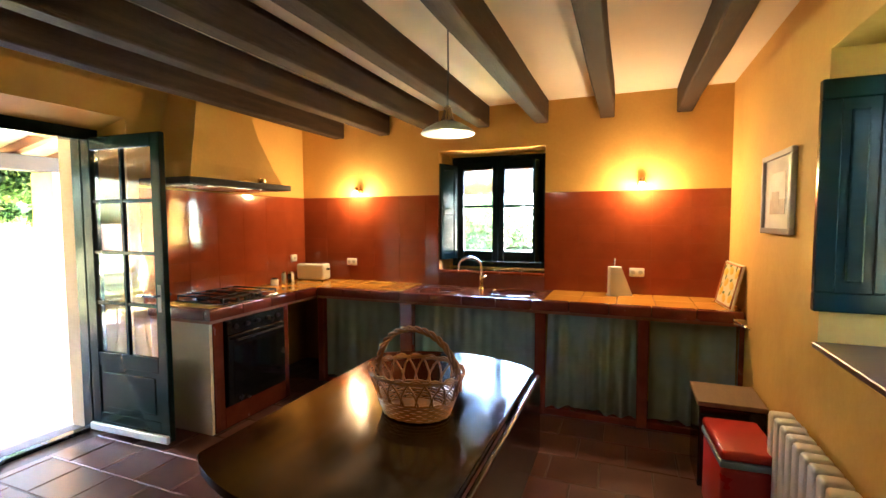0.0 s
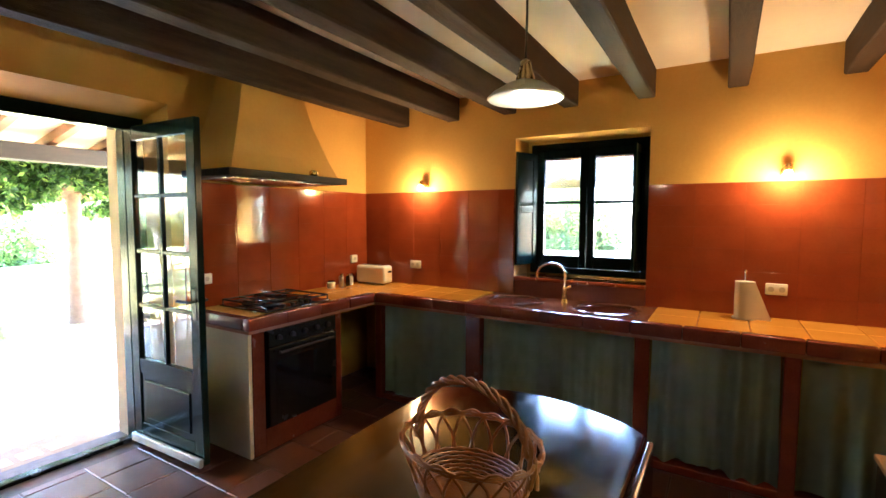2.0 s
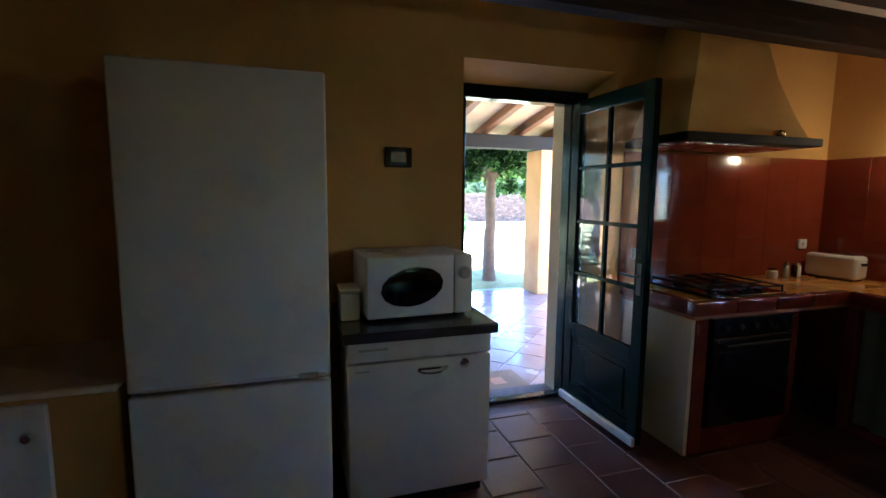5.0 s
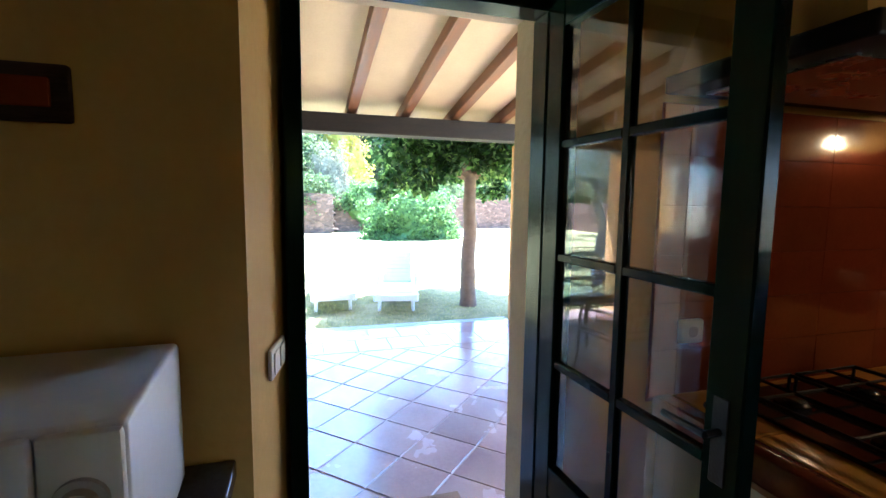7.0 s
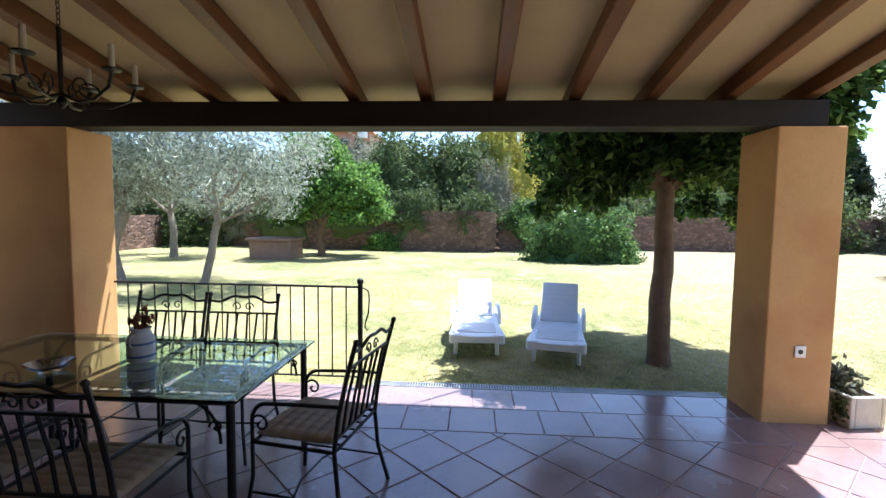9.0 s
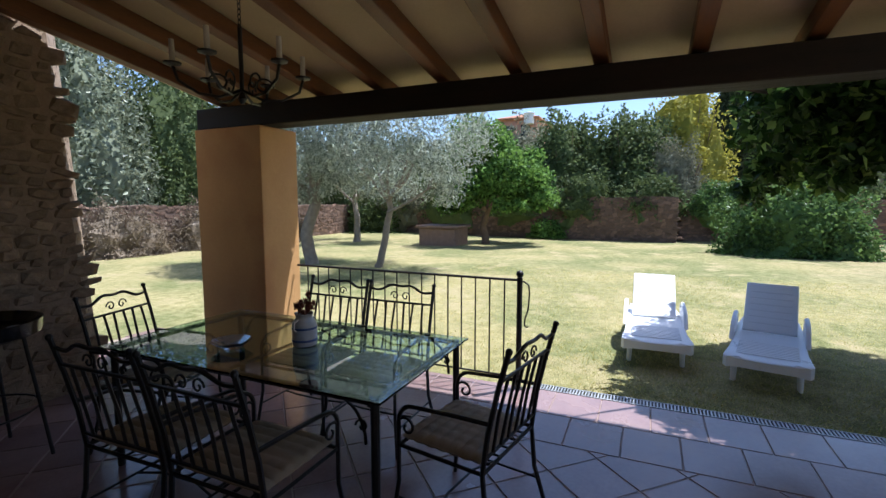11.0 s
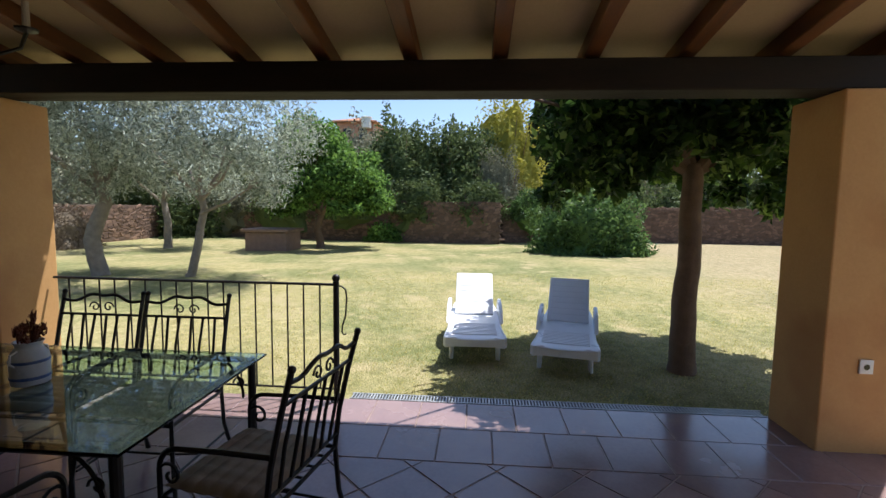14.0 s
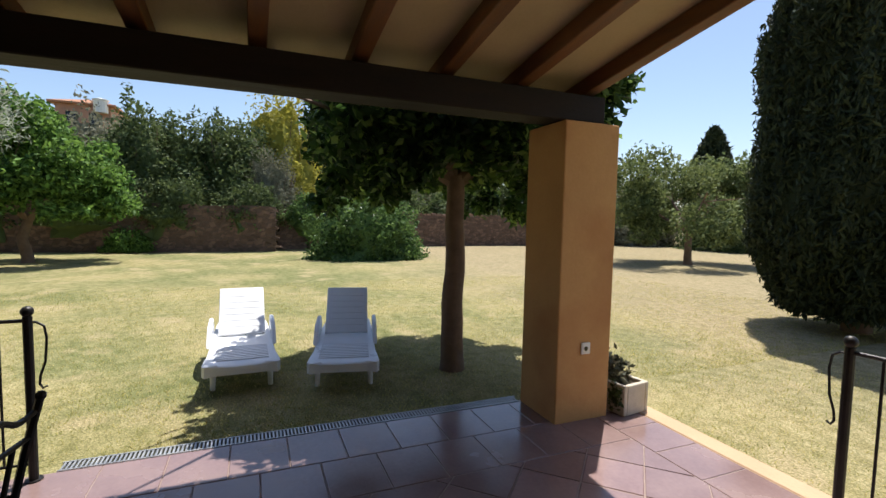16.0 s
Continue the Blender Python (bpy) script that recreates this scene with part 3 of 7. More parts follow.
# ---------------------------------------------------------------- door and windows
bm = bmesh.new()
vs = [bm.verts.new(p) for y in (DY0 - 0.002, DY1 + 0.002) for p in ((-0.002, y, DTOP + 0.001), (-0.399, y, DTOP + 0.001), (-0.399, y, DTOP - 0.09))]
for q in ((0, 1, 2), (5, 4, 3), (0, 3, 4, 1), (1, 4, 5, 2), (2, 5, 3, 0)):
    bm.faces.new([vs[i] for i in q])
solid("trim", bm, M["ochre"], "sloping plaster soffit of the door recess", "soffit", "structure")


def garden_door():
    th = thing("door_1", "dark green glazed garden door, standing wide open", "door", (-0.27, -2.05, 0.0), 2.0, kind="structure")
    # closed plane runs along local x from the hinge; the outer face looks to -y
    W, H, T = 0.745, 2.085, 0.042
    y0, y1 = -T / 2, T / 2
    bm = bmesh.new()
    for x0, x1 in ((0, 0.085), (W - 0.085, W)):
        box(bm, x0, x1, y0, y1, 0.035, H + 0.02, 0.004)
    for z0, z1 in ((0.035, 0.16), (0.50, 0.60), (H - 0.07, H + 0.02)):
        box(bm, 0.085, W - 0.085, y0 + 0.001, y1 - 0.001, z0, z1, 0.003)
    part("door_frame", bm, M["green"], th)
    zs = [0.60 + (H - 0.67) * i / 4 for i in range(5)]
    bm = bmesh.new()
    box(bm, W / 2 - 0.014, W / 2 + 0.014, y0 + 0.006, y1 - 0.006, 0.60, H - 0.07, 0.003)
    for z in zs[1:-1]:
        box(bm, 0.085, W / 2 - 0.014, y0 + 0.006, y1 - 0.006, z - 0.013, z + 0.013, 0.003)
        box(bm, W / 2 + 0.014, W - 0.085, y0 + 0.006, y1 - 0.006, z - 0.013, z + 0.013, 0.003)
    part("glazing_bar", bm, M["green"], th)
    for i in range(4):
        for x0, x1 in ((0.085, W / 2 - 0.014), (W / 2 + 0.014, W - 0.085)):
            bm = bmesh.new()
            box(bm, x0, x1, -0.003, 0.003, zs[i] + (0.013 if i else 0), zs[i + 1] - (0.013 if i < 3 else 0))
            part("pane", bm, M["pane"], th, "clear glass pane")
    bm = bmesh.new()
    box(bm, 0.086, W - 0.086, -0.012, 0.012, 0.161, 0.499)
    box(bm, 0.125, W - 0.125, -0.020, 0.020, 0.20, 0.46, 0.010, 2)
    part("lower_panel", bm, M["green"], th)
    bm = bmesh.new()
    box(bm, 0.0, W, y0 - 0.028, y0 - 0.001, 0.03, 0.085, 0.008, 2)
    part("weather_bar", bm, M["weather"], th, "pale metal weather bar")
    for s in (-1, 1):
        bm = bmesh.new()
        box(bm, W - 0.062, W - 0.028, s * T / 2 + (0 if s > 0 else -0.004), s * T / 2 + (0.004 if s > 0 else 0), 0.92, 1.10, 0.001)
        rod(bm, (W - 0.045, s * T / 2, 1.03), (W - 0.045, s * (T / 2 + 0.04), 1.03), 0.008, n=8)
        rod(bm, (W - 0.045, s * (T / 2 + 0.04), 1.03), (W - 0.15, s * (T / 2 + 0.042), 1.03), 0.008, n=8)
        part("door_handle", bm, M["iron"], th, "dark lever handle", smooth=True)
    for z in (0.25, 1.0, 1.85):
        bm = bmesh.new()
        rod(bm, (-0.006, 0.024, z - 0.05), (-0.006, 0.024, z + 0.05), 0.009, n=8)
        part("hinge", bm, M["iron"], th)


M["weather"] = surf("weather_bar", (0.50, 0.54, 0.58), (0.62, 0.66, 0.70), 8, 80, 0.35, 0.05, metal=0.3)
garden_door()


def door_casing():
    th = thing("door_frame", "dark green painted timber door frame with a worn sill", "door frame", kind="structure")
    for y0, y1 in ((-2.887, -2.834), (FY1 - 0.022, DY1 - 0.002)):
        bm = bmesh.new()
        box(bm, -0.398, -0.295, y0, y1, 0.0, 2.10, 0.005)
        part("jamb", bm, M["green"], th)
    bm = bmesh.new()
    box(bm, -0.398, -0.295, -2.887, DY1 - 0.002, 2.10, 2.19, 0.005)
    part("head", bm, M["green"], th)
    bm = bmesh.new()
    box(bm, -0.398, -0.325, -2.833, FY1 - 0.023, -0.012, 0.020, 0.005)
    part("sill", bm, M["black"], th, "dark worn threshold strip")
    bm = bmesh.new()
    box(bm, -WT - 0.01, -0.402, FY0 + 0.002, FY1 - 0.002, -0.12, -0.045, 0.008)
    part("outer_step", bm, M["floor_t"], th, "terracotta outer step")


door_casing()


def kitchen_window():
    th = thing("window_1", "dark green casement window with open inside shutters", "window", (0, 0, 0), kind="structure")
    x0, x1, z0, z1, y = WX0 + 0.05, WX1 - 0.02, WZ0 + 0.03, WZ1 - 0.03, 0.24
    bm = bmesh.new()
    for a, b in ((x0, x0 + 0.055), (x1 - 0.055, x1)):
        box(bm, a, b, y, y + 0.058, z0, z1, 0.004)
    box(bm, x0 + 0.055, x1 - 0.055, y, y + 0.058, z0, z0 + 0.055, 0.004)
    box(bm, x0 + 0.055, x1 - 0.055, y, y + 0.058, z1 - 0.055, z1, 0.004)
    part("window_frame", bm, M["green"], th)
    mid = (x0 + x1) / 2
    for a, b in ((x0 + 0.056, mid - 0.001), (mid + 0.001, x1 - 0.056)):
        bm = bmesh.new()
        s = 0.058
        box(bm, a, a + s, y + 0.005, y + 0.05, z0 + 0.056, z1 - 0.056, 0.004)
        box(bm, b - s, b, y + 0.005, y + 0.05, z0 + 0.056, z1 - 0.056, 0.004)
        box(bm, a + s, b - s, y + 0.005, y + 0.05, z0 + 0.056, z0 + 0.056 + 0.10, 0.004)
        box(bm, a + s, b - s, y + 0.005, y + 0.05, z1 - 0.056 - 0.07, z1 - 0.056, 0.004)
        zm = z0 + 0.60
        box(bm, a + s, b - s, y + 0.015, y + 0.04, zm - 0.012, zm + 0.012, 0.003)
        sash = part("casement", bm, M["green"], th)
        for p0, p1 in ((z0 + 0.156, zm - 0.012), (zm + 0.012, z1 - 0.126)):
            bm = bmesh.new()
            box(bm, a + s, b - s, y + 0.025, y + 0.030, p0, p1)
            pane = part("pane", bm, M["pane"], sash, "clear glass pane")
            pane.visible_shadow = False
    for hinge, turn in ((x0 + 0.05, -110), (x1 - 0.05, -96)):
        bm = bmesh.new()
        w = 0.25
        hz = z1 - z0 - 0.16
        for q in ((0, 0.05), (w - 0.05, w)):
            box(bm, q[0], q[1], -0.012, 0.012, 0, hz, 0.003)
        for q in ((0, 0.06), (hz / 2 - 0.03, hz / 2 + 0.03), (hz - 0.06, hz)):
            box(bm, 0.05, w - 0.05, -0.011, 0.011, q[0], q[1], 0.002)
        box(bm, 0.05, w - 0.05, -0.005, 0.005, 0.05, hz - 0.05)
        ob = part("shutter", bm, M["green"], th, "folded back panelled shutter")
        ob.matrix_basis = pose(hinge, y - 0.012, z0 + 0.08, 0, 0, turn)
    bm = bmesh.new()
    n = 5
    w = (WX1 - WX0) / n
    for i in range(n):
        box(bm, WX0 + i * w + 0.002, WX0 + (i + 1) * w - 0.002, -0.025, 0.238, WZ0 - 0.01, WZ0 + 0.016, 0.005)
    part("window_sill", bm, M["tile_red"], th, "glazed red tile sill")
    bm = bmesh.new()
    rod(bm, (WX0 + 0.02, 0.47, WZ1 - 0.10), (WX1 - 0.02, 0.47, WZ1 - 0.10), 0.045, n=12)
    for i in range(15):
        box(bm, WX0 + 0.07, WX1 - 0.07, 0.462, 0.468, WZ1 - 0.12 - 0.018 * i - 0.016, WZ1 - 0.12 - 0.018 * i, 0)
    part("roller_blind", bm, M["blind"], th, "rolled up orange-brown slatted blind")


M["blind"] = surf("reed_blind", (0.10, 0.034, 0.011), (0.16, 0.06, 0.02), 14, 120, 0.8, 0.3)
kitchen_window()


def side_window():
    th = thing("window_2", "deep-set window with dark green shutter folded on its reveal", "window", kind="structure")
    x0, x1, z0, z1, y = 4.015, 4.47, 1.145, 2.08, -1.875
    bm = bmesh.new()
    box(bm, x0, x1, y, y + 0.035, z0, z0 + 0.08, 0.004)
    box(bm, x0, x1, y, y + 0.035, z1 - 0.08, z1, 0.004)
    for a, b in ((x0, x0 + 0.07), ((x0 + x1) / 2 - 0.035, (x0 + x1) / 2 + 0.035), (x1 - 0.07, x1)):
        box(bm, a, b, y + 0.001, y + 0.034, z0 + 0.08, z1 - 0.08, 0.004)
    leaf = part("shutter", bm, M["green"], th, "dark green panelled shutter")
    for a, b in ((x0 + 0.07, (x0 + x1) / 2 - 0.035), ((x0 + x1) / 2 + 0.035, x1 - 0.07)):
        bm = bmesh.new()
        box(bm, a, b, y + 0.010, y + 0.022, z0 + 0.08, z1 - 0.08)
        box(bm, a + 0.03, b - 0.03, y + 0.004, y + 0.023, z0 + 0.12, z1 - 0.12, 0.008, 2)
        part("shutter_panel", bm, M["green"], leaf)
    bm = bmesh.new()
    box(bm, XR - 0.02, 4.49, -2.95, -1.83, 0.985, 1.010, 0.004)
    part("window_sill", bm, M["floor_k"], th, "dark tiled sill")
    bm = bmesh.new()
    fx0, fx1 = 4.50, 4.56
    for a, b in ((-2.95, -2.89), (-2.42, -2.36), (-1.89, -1.83)):
        box(bm, fx0, fx1, a, b, 1.01, 2.205, 0.004)
    for a, b in ((-2.89, -2.42), (-2.36, -1.89)):
        box(bm, fx0, fx1, a, b, 1.01, 1.08, 0.004)
        box(bm, fx0, fx1, a, b, 2.14, 2.205, 0.004)
    part("window_frame", bm, M["green"], th)
    for a, b in ((-2.89, -2.42), (-2.36, -1.89)):
        bm = bmesh.new()
        box(bm, 4.525, 4.53, a, b, 1.08, 2.14)
        ob = part("pane", bm, M["pane"], th, "clear glass pane")
        ob.visible_shadow = False


side_window()

# ---------------------------------------------------------------- worktop and backsplash
def plate_with_hole(bm, x0, x1, y0, y1, z0, z1, cx, cy, r, n=32):
    inner, outer = [], []
    for k in range(n):
        a = 2 * math.pi * (k + 0.5) / n
        c, s = math.cos(a), math.sin(a)
        t = min((x1 - cx) / c if c > 0 else (x0 - cx) / c if c < 0 else 9e9, (y1 - cy) / s if s > 0 else (y0 - cy) / s if s < 0 else 9e9)
        inner.append((cx + r * c, cy + r * s))
        outer.append((cx + t * c, cy + t * s))
    corners = [(x1, y1), (x0, y1), (x0, y0), (x1, y0)]
    for z, up in ((z1, 1), (z0, 0)):
        vi, vo = [bm.verts.new((*p, z)) for p in inner], [bm.verts.new((*p, z)) for p in outer]
        for k in range(n):
            j = (k + 1) % n
            a, b = outer[k], outer[j]
            extra = [c_ for c_ in corners if (abs(a[0] - c_[0]) < 1e-6 and abs(b[1] - c_[1]) < 1e-6) or (abs(a[1] - c_[1]) < 1e-6 and abs(b[0] - c_[0]) < 1e-6)]
            mid = [bm.verts.new((*extra[0], z))] if extra and abs(a[0] - b[0]) > 1e-6 and abs(a[1] - b[1]) > 1e-6 else []
            bm.faces.new([vi[k], vo[k], *mid, vo[j], vi[j]])


def worktop():
    th = thing("worktop", "honey-glazed tiled worktop with dark red tiled edge", "worktop", kind="structure")
    bm = bmesh.new()
    box(bm, 0.001, 0.60, -1.81, -0.001, 0.80, 0.884)
    box(bm, 0.60, 1.42, -0.60, -0.001, 0.80, 0.884)
    box(bm, 2.70, XR - 0.001, -0.60, -0.001, 0.80, 0.884)
    box(bm, 1.42, 2.70, -0.60, -0.52, 0.80, 0.884)
    part("slab", bm, M["grout"], th)
    # sink section, two round bowls
    bm = bmesh.new()
    plate_with_hole(bm, 1.42, 1.995, -0.52, -0.001, 0.86, 0.890, 1.72, -0.27, 0.20)
    plate_with_hole(bm, 1.995, 2.70, -0.52, -0.001, 0.86, 0.890, 2.40, -0.27, 0.20)
    part("sink_surround", bm, M["sinktile"], th, "brown glazed tile round the sinks")
    for cx in (1.72, 2.40):
        bm = bmesh.new()
        lathe(bm, [(0.222, 0.890), (0.222, 0.900), (0.205, 0.903), (0.194, 0.893), (0.188, 0.82), (0.15, 0.765), (0.03, 0.755)], 36, (cx, -0.27, 0))
        sink = part("sink_bowl", bm, M["sinkbowl"], th, "round brown glazed sink bowl", smooth=True)
        bm = bmesh.new()
        lathe(bm, [(0.028, 0.757), (0.028, 0.761), (0.01, 0.760)], 16, (cx, -0.27, 0))
        part("drain", bm, M["chrome"], sink, "chrome drain")
    # honey tiles
    rng = random.Random(2)
    w = 0.29

    def tile(x0, x1, y0, y1, mat, top=0.900):
        bm = bmesh.new()
        x0, x1, y0, y1 = x0 + 0.002, x1 - 0.002, y0 + 0.002, y1 - 0.002
        slab(bm, [(x0, y0), (x1, y0), (x1, y1), (x0, y1)], 0.882, top + rng.uniform(-0.0007, 0.0007), 0.004)
        part("tile", bm, mat, th)

    xs = [0.60 + (1.42 - 0.60) * i / 3 for i in range(4)]
    for a, b in zip(xs, xs[1:]):
        for y0, y1 in ((-0.56, -0.28), (-0.28, -0.003)):
            tile(a, b, y0, y1, M["tile_yel"])
    xs = [2.70 + (XR - 2.703) * i / 5 for i in range(6)]
    for a, b in zip(xs, xs[1:]):
        for y0, y1 in ((-0.56, -0.28), (-0.28, -0.003)):
            tile(a, b, y0, y1, M["tile_yel"])
    ys = [-1.76 + 1.757 * i / 6 for i in range(7)]
    for a, b in zip(ys, ys[1:]):
        for x0, x1 in ((0.003, 0.28), (0.28, 0.56 if b < -0.5 else 0.60)):
            tile(x0, x1, a, b, M["tile_yel"])
    # dark red nosing
    n = 12
    for i in range(n):
        a, b = 0.62 + (XR - 0.625) * i / n, 0.62 + (XR - 0.625) * (i + 1) / n
        bm = bmesh.new()
        box(bm, a + 0.001, b - 0.001, -0.628, -0.562, 0.825, 0.904, 0.010, 2)
        part("edge_tile", bm, M["tile_edge"], th, "dark red edge tile", smooth=True)
    n = 4
    for i in range(n):
        a, b = -1.83 + 1.202 * i / n, -1.83 + 1.202 * (i + 1) / n
        bm = bmesh.new()
        box(bm, 0.562, 0.628, a + 0.001, b - 0.001, 0.825, 0.904, 0.010, 2)
        part("edge_tile", bm, M["tile_edge"], th, "dark red edge tile", smooth=True)
    bm = bmesh.new()
    box(bm, 0.002, 0.56, -1.83, -1.764, 0.825, 0.904, 0.010, 2)
    part("edge_tile", bm, M["tile_edge"], th, "dark red edge tile", smooth=True)
    return th


M["tile_edge"] = surf("dark_red_edge_tile", (0.13, 0.022, 0.012), (0.20, 0.040, 0.020), 7, 70, 0.2, 0.06, per_piece=0.15, coat=0.3)
M["sinktile"] = surf("brown_sink_tile", (0.20, 0.075, 0.035), (0.28, 0.11, 0.05), 5, 60, 0.14, 0.05, coat=0.4)
M["sinkbowl"] = surf("brown_sink_glaze", (0.07, 0.018, 0.010), (0.11, 0.030, 0.016), 7, 60, 0.15, 0.03, coat=0.4)
worktop()


def counter_base():
    """Tiled piers and plinth under the worktop."""
    th = thing("counter_base", "masonry counter piers faced with dark red tiles", "counter", kind="structure")
    for a, b in ((0.60, 0.665), (1.465, 1.585), (2.645, 2.73), (3.388, 3.462), (4.018, XR - 0.002)):
        bm = bmesh.new()
        box(bm, a, b, -0.60, -0.02, 0.0, 0.80, 0.005)
        part("pier", bm, M["tile_edge"], th)
    bm = bmesh.new()
    box(bm, 0.66, XR - 0.002, -0.585, -0.50, 0.0, 0.05, 0.004)
    part("plinth", bm, M["tile_edge"], th)
    bm = bmesh.new()
    box(bm, 0.02, 0.598, -1.06, -1.0, 0.0, 0.80, 0.004)
    box(bm, 0.02, 0.598, -1.785, -1.695, 0.0, 0.80, 0.004)
    box(bm, 0.02, 0.598, -1.695, -1.06, 0.0, 0.155, 0.004)
    part("oven_surround", bm, M["tile_edge"], th)
    bm = bmesh.new()
    box(bm, 0.012, 0.590, -1.81, -1.786, 0.0, 0.80)
    part("end_panel", bm, M["plaster_w"], th, "cream plastered counter end")


counter_base()


def curtain(x0, x1, z1, seed):
    rng = random.Random(seed)
    bm = bmesh.new()
    nx, nz = 110, 8
    folds = [(rng.uniform(5, 13), rng.uniform(0, 6.3), rng.uniform(0.4, 1.0)) for _ in range(4)]
    grid = []
    for j in range(nz + 1):
        v = j / nz
        row = []
        for i in range(nx + 1):
            u = i / nx
            d = sum(a * math.sin(f_ * u * (x1 - x0) * 5.5 + p + 0.5 * v) for f_, p, a in folds) / 4
            amp = 0.030 + 0.040 * v
            x = x0 + (x1 - x0) * u + 0.012 * v * math.sin(9 * u + seed)
            row.append(bm.verts.new((x, -0.545 + d * amp, z1 - v * (z1 - 0.06 - 0.012 * math.sin(7 * u + seed)))))
        grid.append(row)
    for j in range(nz):
        for i in range(nx):
            bm.faces.new((grid[j][i], grid[j][i + 1], grid[j + 1][i + 1], grid[j + 1][i]))
    geom = bmesh.ops.solidify(bm, geom=list(bm.faces), thickness=0.003)
    th = thing("curtain", "gathered grey-green cotton curtain under the worktop", "curtain", group="counter curtains")
    part("cloth", bm, M["curtain"], th, smooth=True)
    bm = bmesh.new()
    rod(bm, (x0 - 0.004, -0.558, z1 + 0.004), (x1 + 0.004, -0.558, z1 + 0.004), 0.006, n=8)
    part("curtain_rod", bm, M["steel"], th, "thin metal rod")


for k, (a, b) in enumerate(((0.675, 1.455), (1.595, 2.635), (2.74, 3.378), (3.472, 4.01))):
    curtain(a, b, 0.795, k + 3)


def backsplash():
    th = thing("backsplash", "glossy brick-red glazed wall tiles", "wall tiles", kind="structure")
    bm = bmesh.new()
    # grout bed behind the tiles, leaving the window free
    box(bm, 0.012, WX0, -0.006, -0.001, 0.885, 1.768)
    box(bm, WX1, XR - 0.001, -0.006, -0.001, 0.885, 1.768)
    box(bm, WX0, WX1, -0.006, -0.001, 0.885, WZ0 - 0.012)
    box(bm, 0.001, 0.006, -1.85, -0.001, 0.885, 1.768)
    part("grout", bm, M["grout_w"], th)
    rng = random.Random(9)
    h, w = 0.1445, 0.29
    for row in range(6):
        z0, z1 = 0.898 + row * h, 0.898 + (row + 1) * h
        cols = [(0.012 + i * w, min(0.012 + (i + 1) * w, XR - 0.002)) for i in range(14)]
        for a, b in cols:
            spans = [(a, b)]
            if z1 > WZ0 - 0.012:
                spans = [(a, min(b, WX0))] if a < WX0 else [(max(a, WX1), b)]
                spans = [s_ for s_ in spans if s_[1] - s_[0] > 0.02]
            for a_, b_ in spans:
                top = z1 if not (WX0 - 0.01 < (a_ + b_) / 2 < WX1) else min(z1, WZ0 - 0.012)
                if top - z0 < 0.02:
                    continue
                bm = bmesh.new()
                box(bm, a_ + 0.0004, b_ - 0.0004, -0.0125 - rng.uniform(0, 0.0008), -0.004, z0 + 0.0004, top - 0.0004, 0.0008)
                part("tile", bm, M["tile_red"], th)
        for i in range(7):
            b, a = -0.0135 - i * w, max(-0.0135 - (i + 1) * w, -1.85)
            if b - a < 0.03:
                continue
            bm = bmesh.new()
            box(bm, 0.004, 0.0125 + rng.uniform(0, 0.0008), a + 0.0004, b - 0.0004, z0 + 0.0004, z1 - 0.0004, 0.0008)
            part("tile", bm, M["tile_red"], th)


M["grout_w"] = surf("wall_grout", (0.15, 0.034, 0.014), (0.23, 0.065, 0.030), 3, 60, 0.8, 0.1, spread=0.25)
backsplash()

# ---------------------------------------------------------------- cooker, hood
def oven():
    th = thing("oven", "built-in black oven with glass door", "oven", (0.60, -1.378, 0.16))
    w, h = 0.60, 0.64
    bm = bmesh.new()
    box(bm, -0.5, 0.0, -w / 2, w / 2, 0, h)
    part("body", bm, M["black"], th)
    bm = bmesh.new()
    box(bm, 0.001, 0.018, -w / 2, w / 2, h - 0.11, h, 0.004)
    panel = part("control_panel", bm, M["black"], th)
    for i in range(5):
        bm = bmesh.new()
        y = -0.22 + i * 0.11
        rod(bm, (0.018, y, h - 0.055), (0.036, y, h - 0.055), 0.018, 0.016, 14)
        part("knob", bm, M["darksteel"], panel, smooth=True)
    bm = bmesh.new()
    box(bm, 0.001, 0.022, -w / 2, w / 2, 0.005, h - 0.115, 0.005)
    door = part("oven_door", bm, M["black"], th)
    bm = bmesh.new()
    box(bm, 0.0225, 0.025, -w / 2 + 0.05, w / 2 - 0.05, 0.06, h - 0.20, 0.001)
    part("glass", bm, M["blackglass"], door, "dark oven glass")
    bm = bmesh.new()
    rod(bm, (0.055, -0.24, h - 0.15), (0.055, 0.24, h - 0.15), 0.009, n=10)
    for y in (-0.22, 0.22):
        rod(bm, (0.02, y, h - 0.15), (0.055, y, h - 0.15), 0.006, n=8)
    part("handle", bm, M["darksteel"], door, smooth=True)


oven()


